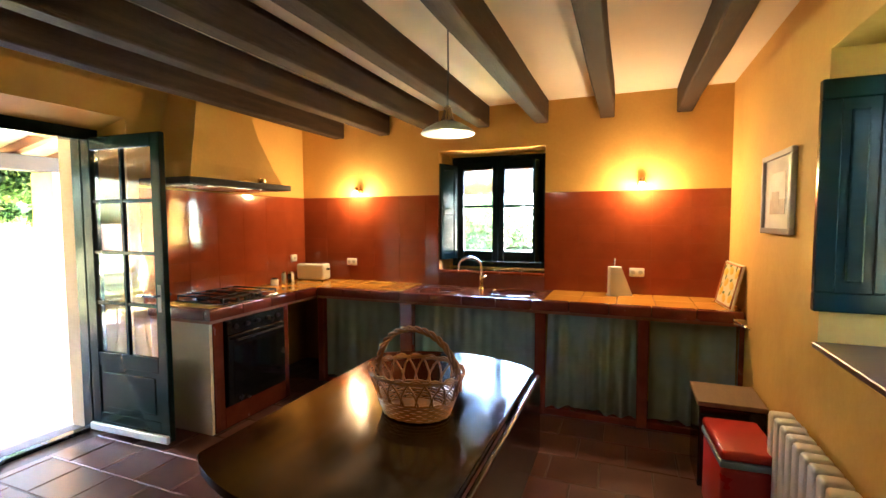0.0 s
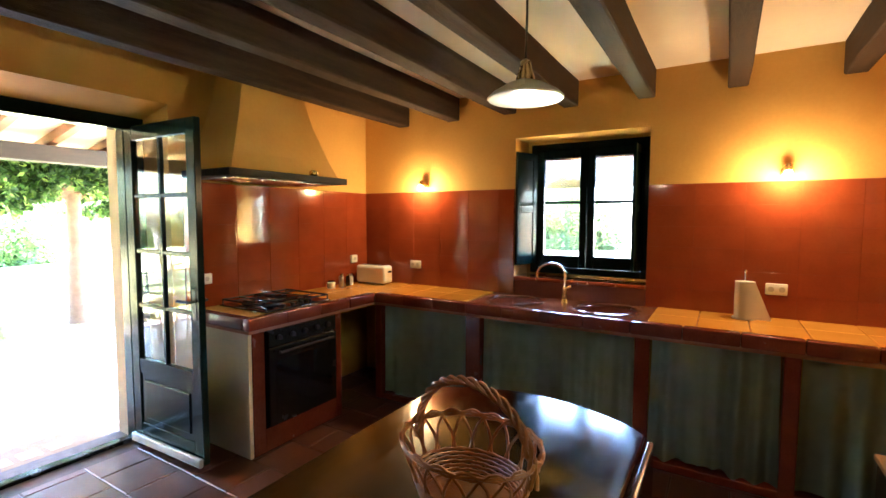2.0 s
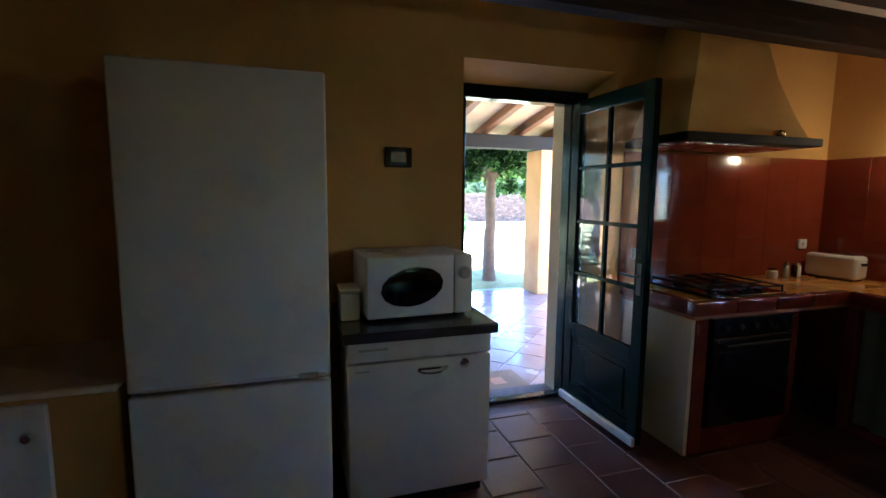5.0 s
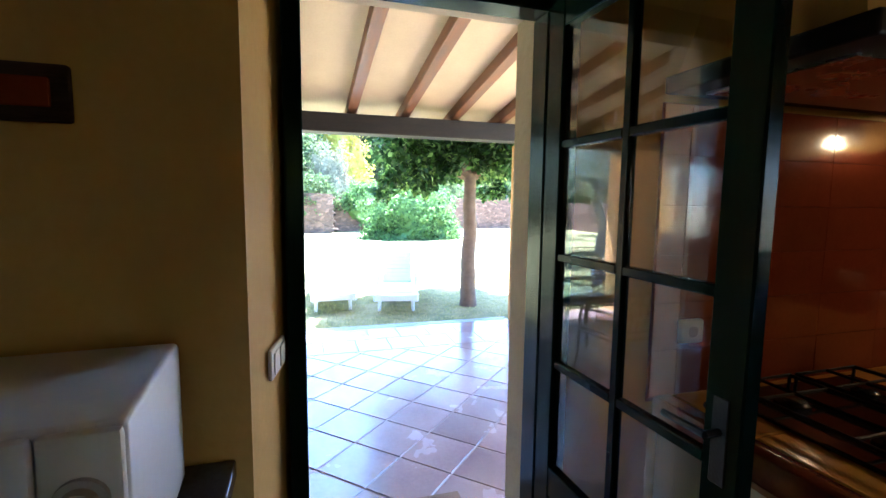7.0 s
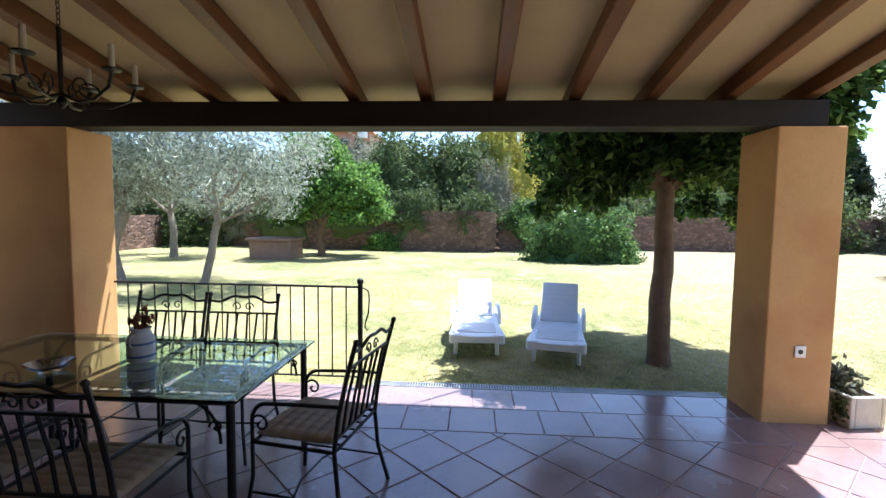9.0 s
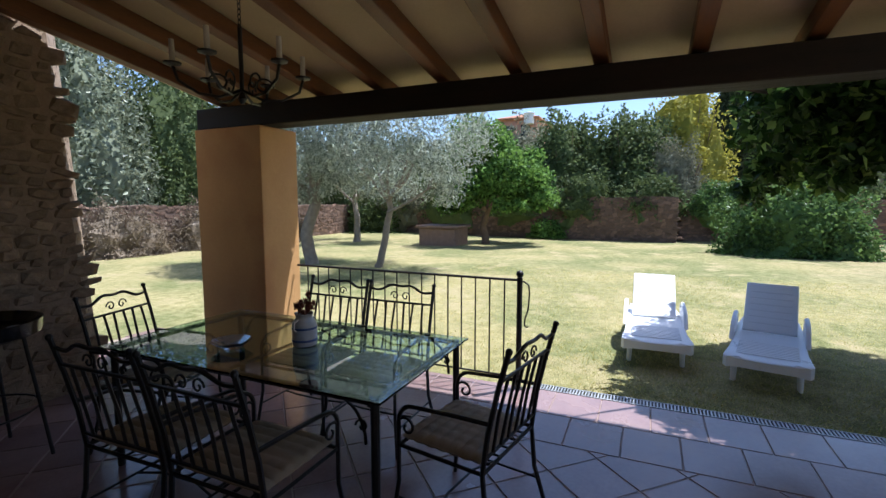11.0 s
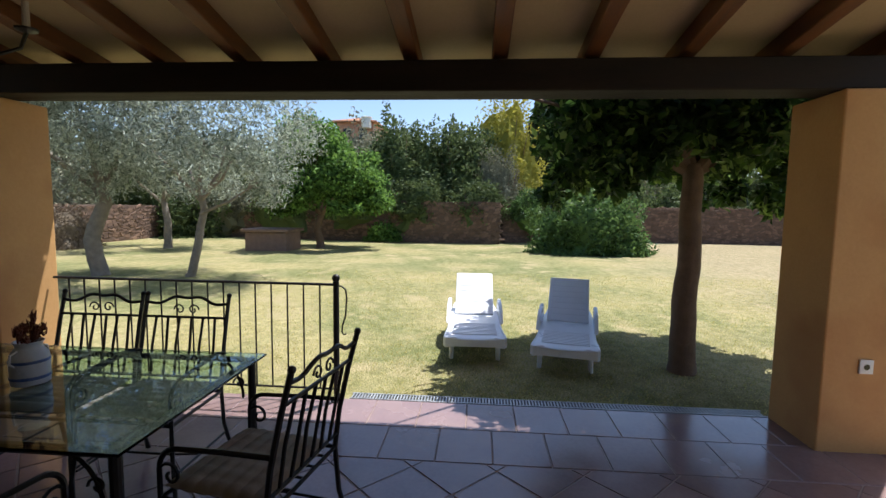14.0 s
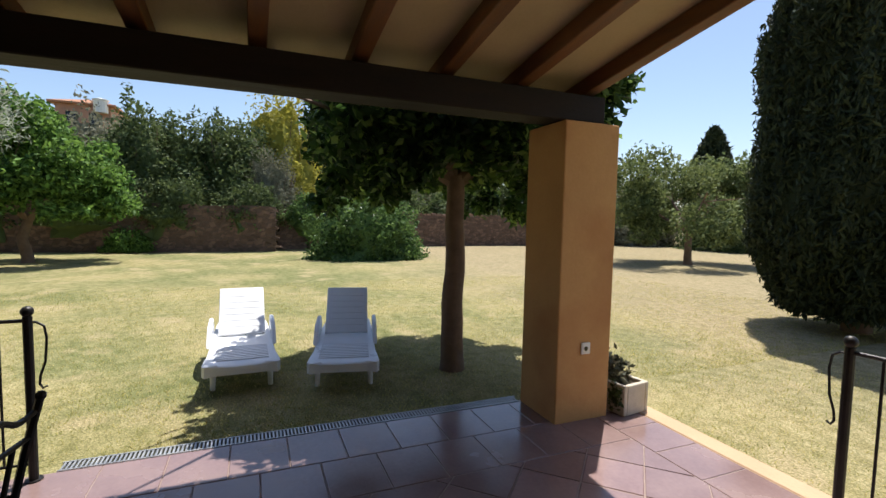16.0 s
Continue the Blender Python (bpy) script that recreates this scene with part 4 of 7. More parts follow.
def hob():
    th = thing("gas_hob", "black gas hob with iron pan supports", "hob", (0.31, -1.36, 0.902))
    bm = bmesh.new()
    box(bm, -0.25, 0.25, -0.29, 0.29, 0, 0.012, 0.004)
    part("plate", bm, M["blackglass"], th)
    for x, y, r in ((-0.12, -0.15, 0.045), (0.11, -0.15, 0.035), (-0.12, 0.15, 0.035), (0.11, 0.15, 0.05)):
        bm = bmesh.new()
        lathe(bm, [(r, 0.012), (r, 0.022), (r * 0.8, 0.027), (r * 0.75, 0.032), (0.01, 0.033)], 18, (x, y, 0))
        part("burner", bm, M["black"], th, smooth=True)
    for y in (-0.145, 0.145):
        bm = bmesh.new()
        tube(bm, [(-0.23, y - 0.13, 0.046), (0.23, y - 0.13, 0.046), (0.23, y + 0.13, 0.046), (-0.23, y + 0.13, 0.046)], 0.006, 6, closed=True)
        support = part("pan_support", bm, M["iron"], th)
        for a, b in (((-0.23, y), (0.23, y)), ((-0.12, y - 0.13), (-0.12, y + 0.13)), ((0.11, y - 0.13), (0.11, y + 0.13))):
            bm = bmesh.new()
            rod(bm, (*a, 0.046), (*b, 0.046), 0.005, n=6)
            part("bar", bm, M["iron"], support)
        for x in (-0.23, 0.23):
            for dy in (-0.13, 0.13):
                bm = bmesh.new()
                rod(bm, (x, y + dy, 0.011), (x, y + dy, 0.046), 0.005, n=6)
                part("foot", bm, M["iron"], support)
    for i in range(4):
        bm = bmesh.new()
        rod(bm, (0.215, -0.12 + i * 0.08, 0.012), (0.215, -0.12 + i * 0.08, 0.032), 0.015, 0.013, 12)
        part("knob", bm, M["darksteel"], th, smooth=True)


hob()


def cooker_hood():
    th = thing("cooker_hood", "plastered flared chimney hood with dark metal lip", "cooker hood", kind="structure")
    y0, y1 = -1.86, -0.83
    bm = bmesh.new()
    levels = [(1.835, 0.47, y0 + 0.05, y1 - 0.05), (1.95, 0.425, y0 + 0.10, y1 - 0.10), (2.2, 0.36, -1.67, -1.03), (CH - 0.002, 0.29, -1.57, -1.12)]
    rings = [[bm.verts.new(p) for p in ((0.001, a, z), (x, a, z), (x, b, z), (0.001, b, z))] for z, x, a, b in levels]
    for r0, r1 in zip(rings, rings[1:]):
        for k in range(4):
            bm.faces.new((r0[k], r0[(k + 1) % 4], r1[(k + 1) % 4], r1[k]))
    bm.faces.new(rings[0][::-1]), bm.faces.new(rings[-1])
    part("chimney", bm, M["ochre"], th)
    bm = bmesh.new()
    box(bm, 0.014, 0.52, y0, y1, 1.785, 1.833, 0.006, 2)
    part("lip", bm, M["darksteel"], th, "dark metal hood lip")
    bm = bmesh.new()
    box(bm, 0.08, 0.44, y0 + 0.08, y1 - 0.08, 1.778, 1.7845)
    part("filter", bm, M["steel"], th, "metal grease filter")
    bm = bmesh.new()
    lathe(bm, [(0.028, 0.0), (0.034, 0.01), (0.030, 0.035), (0.012, 0.04)], 14, (0.485, -1.15, 1.834))
    part("lamp_cap", bm, M["brass"], th, smooth=True)


cooker_hood()

# ---------------------------------------------------------------- sink tap, small things on the worktop
def mixer_tap():
    th = thing("mixer_tap", "chrome swan-neck tap with brass body", "tap", (2.06, -0.10, 0.892))
    bm = bmesh.new()
    lathe(bm, [(0.028, 0.0), (0.026, 0.012), (0.018, 0.02), (0.017, 0.08), (0.020, 0.10), (0.012, 0.115)], 16)
    part("body", bm, M["brass"], th, "brass tap body", smooth=True)
    bm = bmesh.new()
    pts = [(0, 0, 0.10), (0, 0, 0.20)] + [(-0.10 + 0.10 * math.cos(a), -0.03 * (1 - math.cos(a)), 0.20 + 0.09 * math.sin(a)) for a in [math.pi * k / 10 for k in range(1, 11)]] + [(-0.20, -0.06, 0.175)]
    tube(bm, pts, 0.011, 10)
    part("spout", bm, M["chrome"], th, smooth=True)
    bm = bmesh.new()
    rod(bm, (0.0, -0.012, 0.095), (0.055, -0.05, 0.125), 0.007, 0.010, 8)
    part("lever", bm, M["chrome"], th, smooth=True)


mixer_tap()


def toaster():
    th = thing("toaster", "cream plastic toaster on the worktop", "toaster", (0.24, -0.17, 0.902), 4)
    bm = bmesh.new()
    box(bm, -0.165, 0.165, -0.075, 0.075, 0.008, 0.175, 0.028, 4)
    part("body", bm, M["white_pl"], th, smooth=True)
    for y in (-0.025, 0.025):
        bm = bmesh.new()
        box(bm, -0.12, 0.12, y - 0.012, y + 0.012, 0.1735, 0.1765)
        part("slot", bm, M["black"], th)
    bm = bmesh.new()
    box(bm, 0.163, 0.185, -0.02, 0.02, 0.11, 0.128, 0.004)
    part("lever", bm, M["black"], th)
    for x in (-0.13, 0.13):
        for y in (-0.05, 0.05):
            bm = bmesh.new()
            rod(bm, (x, y, 0), (x, y, 0.012), 0.012, n=8)
            part("foot", bm, M["black"], th)


toaster()


def jar(x, y, r, h, label, mat, lid):
    th = thing("jar", label, "jar", (x, y, 0.901))
    bm = bmesh.new()
    lathe(bm, [(r * 0.92, 0), (r, 0.008), (r, h * 0.72), (r * 0.7, h * 0.84)], 16)
    part("body", bm, mat, th, smooth=True)
    bm = bmesh.new()
    lathe(bm, [(r * 0.74, h * 0.84), (r * 0.76, h * 0.98), (r * 0.6, h)], 16)
    part("lid", bm, lid, th, smooth=True)


jar(0.12, -0.62, 0.036, 0.07, "small white lidded sugar pot", M["white_pl"], M["black"])
jar(0.13, -0.50, 0.022, 0.12, "glass salt shaker with metal cap", M["steel"], M["chrome"])
jar(0.14, -0.43, 0.020, 0.11, "small dark pepper mill", M["table"], M["brass"])
jar(0.11, -0.36, 0.026, 0.10, "white spice jar with lid", M["white_pl"], M["steel"])


def paper_roll():
    th = thing("paper_towel_holder", "white kitchen roll on a metal pole, its loose sheet hanging slanted", "kitchen roll", (3.215, -0.13, 0.901))
    bm = bmesh.new()
    lathe(bm, [(0.065, 0.0), (0.065, 0.008), (0.01, 0.010)], 20)
    part("base", bm, M["white_pl"], th)
    bm = bmesh.new()
    lathe(bm, [(0.054, 0.011), (0.055, 0.10), (0.054, 0.235), (0.02, 0.236)], 24)
    part("paper", bm, M["paper"], th, smooth=True)
    bm = bmesh.new()
    rod(bm, (0, 0, 0.01), (0, 0, 0.295), 0.006, n=8)
    bmesh.ops.create_uvsphere(bm, u_segments=10, v_segments=6, radius=0.011, matrix=Matrix.Translation((0, 0, 0.30)))
    part("pole", bm, M["chrome"], th, smooth=True)
    bm = bmesh.new()
    sheet = []
    for j in range(7):
        v = j / 6
        edge = 0.140 - 0.088 * v
        sheet.append([bm.verts.new((-0.03 + (edge + 0.03) * i / 8, -0.058 - 0.006 * math.sin(2.6 * i / 8) * (1 - v), 0.008 + 0.227 * v)) for i in range(9)])
    for lo, hi in zip(sheet, sheet[1:]):
        for i in range(8):
            bm.faces.new((lo[i], lo[i + 1], hi[i + 1], hi[i]))
    bmesh.ops.solidify(bm, geom=list(bm.faces), thickness=0.0015)
    part("loose_sheet", bm, M["paper"], th)


M["paper"] = surf("white_paper", (0.76, 0.73, 0.67), (0.82, 0.79, 0.73), 10, 160, 0.95, 0.2)
paper_roll()


def lemon_tray():
    th = thing("tray", "cream tray painted with yellow lemons, leaning on the wall", "tray", (3.985, -0.27, 0.902), 0)
    th.matrix_basis = pose(3.95, -0.42, 0.904, 0, 12, 0) @ pose(0, 0, 0, 0, 0, 98)
    bm = bmesh.new()
    box(bm, -0.165, 0.165, -0.008, 0.008, 0.0, 0.32, 0.006, 2)
    part("board", bm, M["cream"], th)
    bm = bmesh.new()
    tube(bm, [(-0.15, 0.010, 0.015), (0.15, 0.010, 0.015), (0.15, 0.010, 0.305), (-0.15, 0.010, 0.305)], 0.008, 6, closed=True)
    part("rim", bm, M["wicker"], th)
    rng = random.Random(6)
    for x, z, a in ((-0.09, 0.07, 20), (0.02, 0.06, -30), (0.10, 0.10, 50), (-0.06, 0.16, -15), (0.05, 0.17, 35), (-0.10, 0.25, 60), (0.01, 0.26, -20), (0.10, 0.24, 10)):
        bm = bmesh.new()
        bmesh.ops.create_uvsphere(bm, u_segments=12, v_segments=6, radius=1, matrix=pose(x, 0.009, z, 0, a, 0) @ Matrix.Diagonal((0.040, 0.003, 0.028, 1)))
        part("lemon", bm, M["lemon"], th, "painted yellow lemon", smooth=True)
        bm = bmesh.new()
        bmesh.ops.create_uvsphere(bm, u_segments=8, v_segments=4, radius=1, matrix=pose(x + 0.03, 0.0088, z + 0.035, 0, a + 40, 0) @ Matrix.Diagonal((0.025, 0.002, 0.010, 1)))
        part("leaf", bm, M["leafpaint"], th, "painted green leaf")


M["cream"] = surf("cream_paint", (0.66, 0.58, 0.38), (0.72, 0.64, 0.44), 8, 80, 0.4, 0.05)
M["lemon"] = surf("lemon_paint", (0.62, 0.40, 0.02), (0.72, 0.50, 0.04), 18, 80, 0.4, 0.02)
M["leafpaint"] = surf("leaf_paint", (0.10, 0.16, 0.05), (0.16, 0.22, 0.08), 18, 80, 0.5, 0.02)
lemon_tray()


def wall_socket(m, label="white double wall socket", w=0.115):
    th = thing("wall_socket", label, "socket", group="kitchen sockets")
    th.matrix_basis = m
    bm = bmesh.new()
    box(bm, -w / 2, w / 2, -0.022, -0.0, -0.036, 0.036, 0.006, 2)
    part("plate", bm, M["white_pl"], th, smooth=True)
    for x in ((-w / 4, w / 4) if w > 0.1 else (0,)):
        bm = bmesh.new()
        rod(bm, (x, -0.0225, 0), (x, -0.0235, 0), 0.017, n=16)
        part("recess", bm, M["sock_in"], th)


M["sock_in"] = surf("socket_inside", (0.42, 0.40, 0.36), (0.50, 0.48, 0.43), 8, 60, 0.5, 0)
wall_socket(pose(0.62, -0.013, 1.092))
wall_socket(pose(3.385, -0.013, 1.085))
wall_socket(pose(0.013, -0.215, 1.13, 0, 0, 90), w=0.085)
wall_socket(pose(0.013, -1.72, 1.10, 0, 0, 90), "white single wall socket beside the hob", 0.08)


def light_switch():
    th = thing("light_switch", "white double light switch in the door recess", "switch")
    th.matrix_basis = pose(-0.215, DY0 + 0.0406, 1.045, 0, 0, 169.8)
    bm = bmesh.new()
    box(bm, -0.075, 0.075, -0.012, 0.0, -0.042, 0.042, 0.005, 2)
    part("plate", bm, M["white_pl"], th, smooth=True)
    for x in (-0.033, 0.033):
        bm = bmesh.new()
        box(bm, x - 0.027, x + 0.027, -0.0165, -0.0125, -0.030, 0.030, 0.003)
        part("rocker", bm, M["white_pl"], th)


light_switch()


def wall_picture():
    th = thing("picture", "small pale landscape print in a grey frame", "picture", (XR, -1.24, 1.66))
    w, h = 0.26, 0.215
    bm = bmesh.new()
    for a, b, c, d in ((-w, w, -h, -h + 0.03), (-w, w, h - 0.03, h), (-w, -w + 0.03, -h + 0.03, h - 0.03), (w - 0.03, w, -h + 0.03, h - 0.03)):
        box(bm, -0.028, -0.002, a, b, c, d, 0.004)
    part("frame", bm, M["picframe"], th)
    bm = bmesh.new()
    box(bm, -0.012, -0.006, -w + 0.03, w - 0.03, -h + 0.03, h - 0.03)
    part("mount", bm, M["paper"], th, "cream mount")
    bm = bmesh.new()
    box(bm, -0.0135, -0.0125, -0.13, 0.13, -0.03, 0.11)
    part("print_sky", bm, M["printsky"], th, "pale sky of the print")
    bm = bmesh.new()
    box(bm, -0.0135, -0.0125, -0.13, 0.13, -0.11, -0.031)
    box(bm, -0.0145, -0.0136, -0.03, 0.10, -0.06, 0.01)
    part("print_land", bm, M["printland"], th, "grey-brown land of the print")


M["picframe"] = surf("grey_frame", (0.27, 0.26, 0.27), (0.36, 0.34, 0.35), 8, 80, 0.4, 0.1)
M["printsky"] = surf("print_sky", (0.55, 0.50, 0.44), (0.65, 0.60, 0.52), 12, 60, 0.6, 0)
M["printland"] = surf("print_land", (0.32, 0.24, 0.17), (0.46, 0.36, 0.26), 14, 60, 0.6, 0)
wall_picture()


def thermostat():
    th = thing("thermostat", "brown framed thermostat box on the ochre wall", "thermostat", (0.0, -3.34, 1.68))
    bm = bmesh.new()
    box(bm, 0.001, 0.022, -0.075, 0.075, -0.055, 0.055, 0.006, 2)
    part("case", bm, M["beam"], th)
    bm = bmesh.new()
    box(bm, 0.0225, 0.026, -0.045, 0.045, -0.028, 0.028, 0.003)
    part("screen", bm, M["tile_red"], th, "dark reddish display")


thermostat()

# ---------------------------------------------------------------- appliances on the west wall
def fridge():
    th = thing("fridge_freezer", "tall white fridge-freezer with two doors", "fridge", (0.0, -4.135, 0.0))
    w = 0.374
    bm = bmesh.new()
    box(bm, 0.03, 0.565, -w, w, 0.03, 1.945, 0.006)
    part("body", bm, M["white_app"], th)
    for z0, z1, label in ((0.06, 0.700, "lower freezer door"), (0.715, 1.95, "upper fridge door")):
        bm = bmesh.new()
        box(bm, 0.570, 0.625, -w, w, z0, z1, 0.012, 3)
        door = part("door", bm, M["white_app"], th, label, smooth=True)
        if z0 > 0.1:
            bm = bmesh.new()
            box(bm, 0.6255, 0.630, -w + 0.05, w - 0.02, z0 + 0.002, z0 + 0.016, 0.002)
            part("grip", bm, M["white_app"], door, "slim white grip strip")
            bm = bmesh.new()
            box(bm, 0.6255, 0.634, w - 0.13, w - 0.05, z0 - 0.004, z0 + 0.022, 0.003)
            part("badge", bm, M["sock_in"], door, "small grey handle end")
    for y in (-0.3, 0.3):
        bm = bmesh.new()
        rod(bm, (0.5, y, 0), (0.5, y, 0.032), 0.02, n=10)
        part("foot", bm, M["black"], th)


fridge()


def dishwasher():
    th = thing("dishwasher", "white free-standing dishwasher under a dark slab", "dishwasher", (0.0, -3.355, 0.0))
    w = 0.335
    bm = bmesh.new()
    box(bm, 0.02, 0.565, -w, w, 0.08, 0.836, 0.004)
    part("body", bm, M["white_app"], th)
    bm = bmesh.new()
    box(bm, 0.08, 0.53, -w + 0.01, w - 0.01, 0.0, 0.079)
    part("plinth", bm, M["black"], th)
    bm = bmesh.new()
    box(bm, 0.567, 0.605, -w, w, 0.09, 0.735, 0.010, 2)
    door = part("door", bm, M["white_app"], th, smooth=True)
    bm = bmesh.new()
    box(bm, 0.567, 0.610, -w, w, 0.742, 0.834, 0.012, 2)
    part("control_panel", bm, M["white_app"], th, smooth=True)
    bm = bmesh.new()
    vs_ = arc((0.606, 0.05, 0.69), 0.07, 180, 360, 10, "yz", 0.35)
    tube(bm, vs_ + [Vector((0.606, 0.12, 0.69)), Vector((0.606, -0.02, 0.69))], 0.006, 6)
    part("handle", bm, M["steel"], door, "curved recessed handle")
    bm = bmesh.new()
    rod(bm, (0.605, 0.20, 0.70), (0.611, 0.20, 0.70), 0.024, 0.022, 16)
    part("dial", bm, M["steel"], door, smooth=True)
    bm = bmesh.new()
    box(bm, 0.611, 0.6125, -0.29, -0.16, 0.795, 0.806)
    part("badge", bm, M["sock_in"], th, "small grey badge")
    bm = bmesh.new()
    box(bm, 0.6055, 0.607, -0.30, -0.24, 0.700, 0.706)
    part("badge", bm, M["sock_in"], th, "small grey badge")


M["slabtop"] = surf("dark_slab", (0.035, 0.030, 0.030), (0.07, 0.06, 0.06), 9, 90, 0.2, 0.05)
dishwasher()
bm = bmesh.new()
box(bm, 0.005, 0.635, -3.715, -2.995, 0.838, 0.884, 0.006, 2)
solid("shelf_top", bm, M["slabtop"], "dark polished slab over the dishwasher", "worktop")

def microwave():
    th = thing("microwave", "white microwave with an oval dark door window", "microwave", (0.28, -3.335, 0.886), 3)
    bm = bmesh.new()
    box(bm, -0.19, 0.17, -0.262, 0.262, 0.012, 0.305, 0.012, 3)
    part("body", bm, M["white_app"], th, smooth=True)
    bm = bmesh.new()
    box(bm, 0.172, 0.195, -0.262, 0.165, 0.014, 0.303, 0.010, 2)
    door = part("door", bm, M["white_app"], th, smooth=True)
    bm = bmesh.new()
    bmesh.ops.create_uvsphere(bm, u_segments=28, v_segments=8, radius=1, matrix=pose(0.193, -0.045, 0.158, 8, 0, 0) @ Matrix.Diagonal((0.006, 0.165, 0.098, 1)))
    part("window", bm, M["blackglass"], door, "oval dark window", smooth=True)
    bm = bmesh.new()
    box(bm, 0.172, 0.192, 0.168, 0.262, 0.014, 0.303, 0.008, 2)
    panel = part("control_panel", bm, M["white_pl"], th, smooth=True)
    for z, r in ((0.215, 0.032),):
        bm = bmesh.new()
        rod(bm, (0.192, 0.215, z), (0.200, 0.215, z), r, r, 20)
        rod(bm, (0.200, 0.215, z), (0.212, 0.215, z), r * 0.7, r * 0.62, 20)
        part("dial", bm, M["sock_in"], panel, "grey dial", smooth=True)
    for x in (-0.14, 0.12):
        for y in (-0.2, 0.2):
            bm = bmesh.new()
            rod(bm, (x, y, 0), (x, y, 0.014), 0.014, n=8)
            part("foot", bm, M["black"], th)


microwave()


def small_box():
    th = thing("storage_box", "small white plastic storage box beside the microwave", "box", (0.33, -3.655, 0.886))
    bm = bmesh.new()
    box(bm, -0.09, 0.09, -0.045, 0.045, 0, 0.13, 0.008, 2)
    part("body", bm, M["white_pl"], th, smooth=True)
    bm = bmesh.new()
    box(bm, -0.094, 0.094, -0.049, 0.049, 0.131, 0.148, 0.006, 2)
    part("lid", bm, M["white_pl"], th, smooth=True)


small_box()


def low_cupboard():
    th = thing("low_cupboard", "low cream plastered cupboard with a white door", "cupboard", (0.0, -4.54, 0.0))
    bm = bmesh.new()
    box(bm, 0.002, 0.60, -1.4, 0.0, 0.0, 0.735, 0.006)
    part("body", bm, M["ochre"], th)
    bm = bmesh.new()
    box(bm, 0.002, 0.63, -1.4, 0.005, 0.737, 0.765, 0.006)
    part("top", bm, M["plaster_w"], th)
    bm = bmesh.new()
    box(bm, 0.601, 0.622, -0.85, -0.22, 0.06, 0.715, 0.006)
    d = part("door", bm, M["white_app"], th)
    bm = bmesh.new()
    rod(bm, (0.622, -0.28, 0.60), (0.645, -0.28, 0.60), 0.012, 0.015, 10)
    part("knob", bm, M["steel"], d, smooth=True)


low_cupboard()

# ---------------------------------------------------------------- table, basket, things by the east wall
def drop_leaf_table():
    th = thing("drop_leaf_table", "dark polished wooden drop-leaf table with bowed ends", "table", (2.42, -2.46, 0.0))
    bm = bmesh.new()
    out = []
    for i in range(13):
        u = i / 12
        out.append((0.45 - 0.90 * u, 0.63 + 0.155 * math.sin(math.pi * u) ** 0.8))
    for i in range(13):
        u = i / 12
        out.append((-0.45 + 0.90 * u, -0.63 - 0.155 * math.sin(math.pi * u) ** 0.8))
    prism(bm, out, 0.722, 0.750)
    bmesh.ops.bevel(bm, geom=[e for e in bm.edges if abs(e.verts[0].co.z - e.verts[1].co.z) < 1e-4], offset=0.008, segments=2, affect="EDGES")
    part("tabletop", bm, M["table"], th, smooth=True)
    bm = bmesh.new()
    box(bm, 0.458, 0.482, -0.63, 0.62, 0.34, 0.735, 0.008, 2)
    part("drop_leaf", bm, M["table"], th, "hanging drop leaf")
    bm = bmesh.new()
    for y in (-0.50, 0.50):
        box(bm, -0.36, 0.36, y - 0.012, y + 0.012, 0.60, 0.72)
    for x in (-0.36, 0.36):
        box(bm, x - 0.012, x + 0.012, -0.50, 0.50, 0.60, 0.72)
    part("apron", bm, M["table"], th)
    for x in (-0.36, 0.36):
        for y in (-0.50, 0.50):
            bm = bmesh.new()
            lathe(bm, [(0.022, 0), (0.026, 0.03), (0.020, 0.08), (0.027, 0.30), (0.022, 0.36), (0.030, 0.42), (0.032, 0.60), (0.032, 0.72)], 12, (x, y, 0))
            part("leg", bm, M["table"], th, smooth=True)


drop_leaf_table()


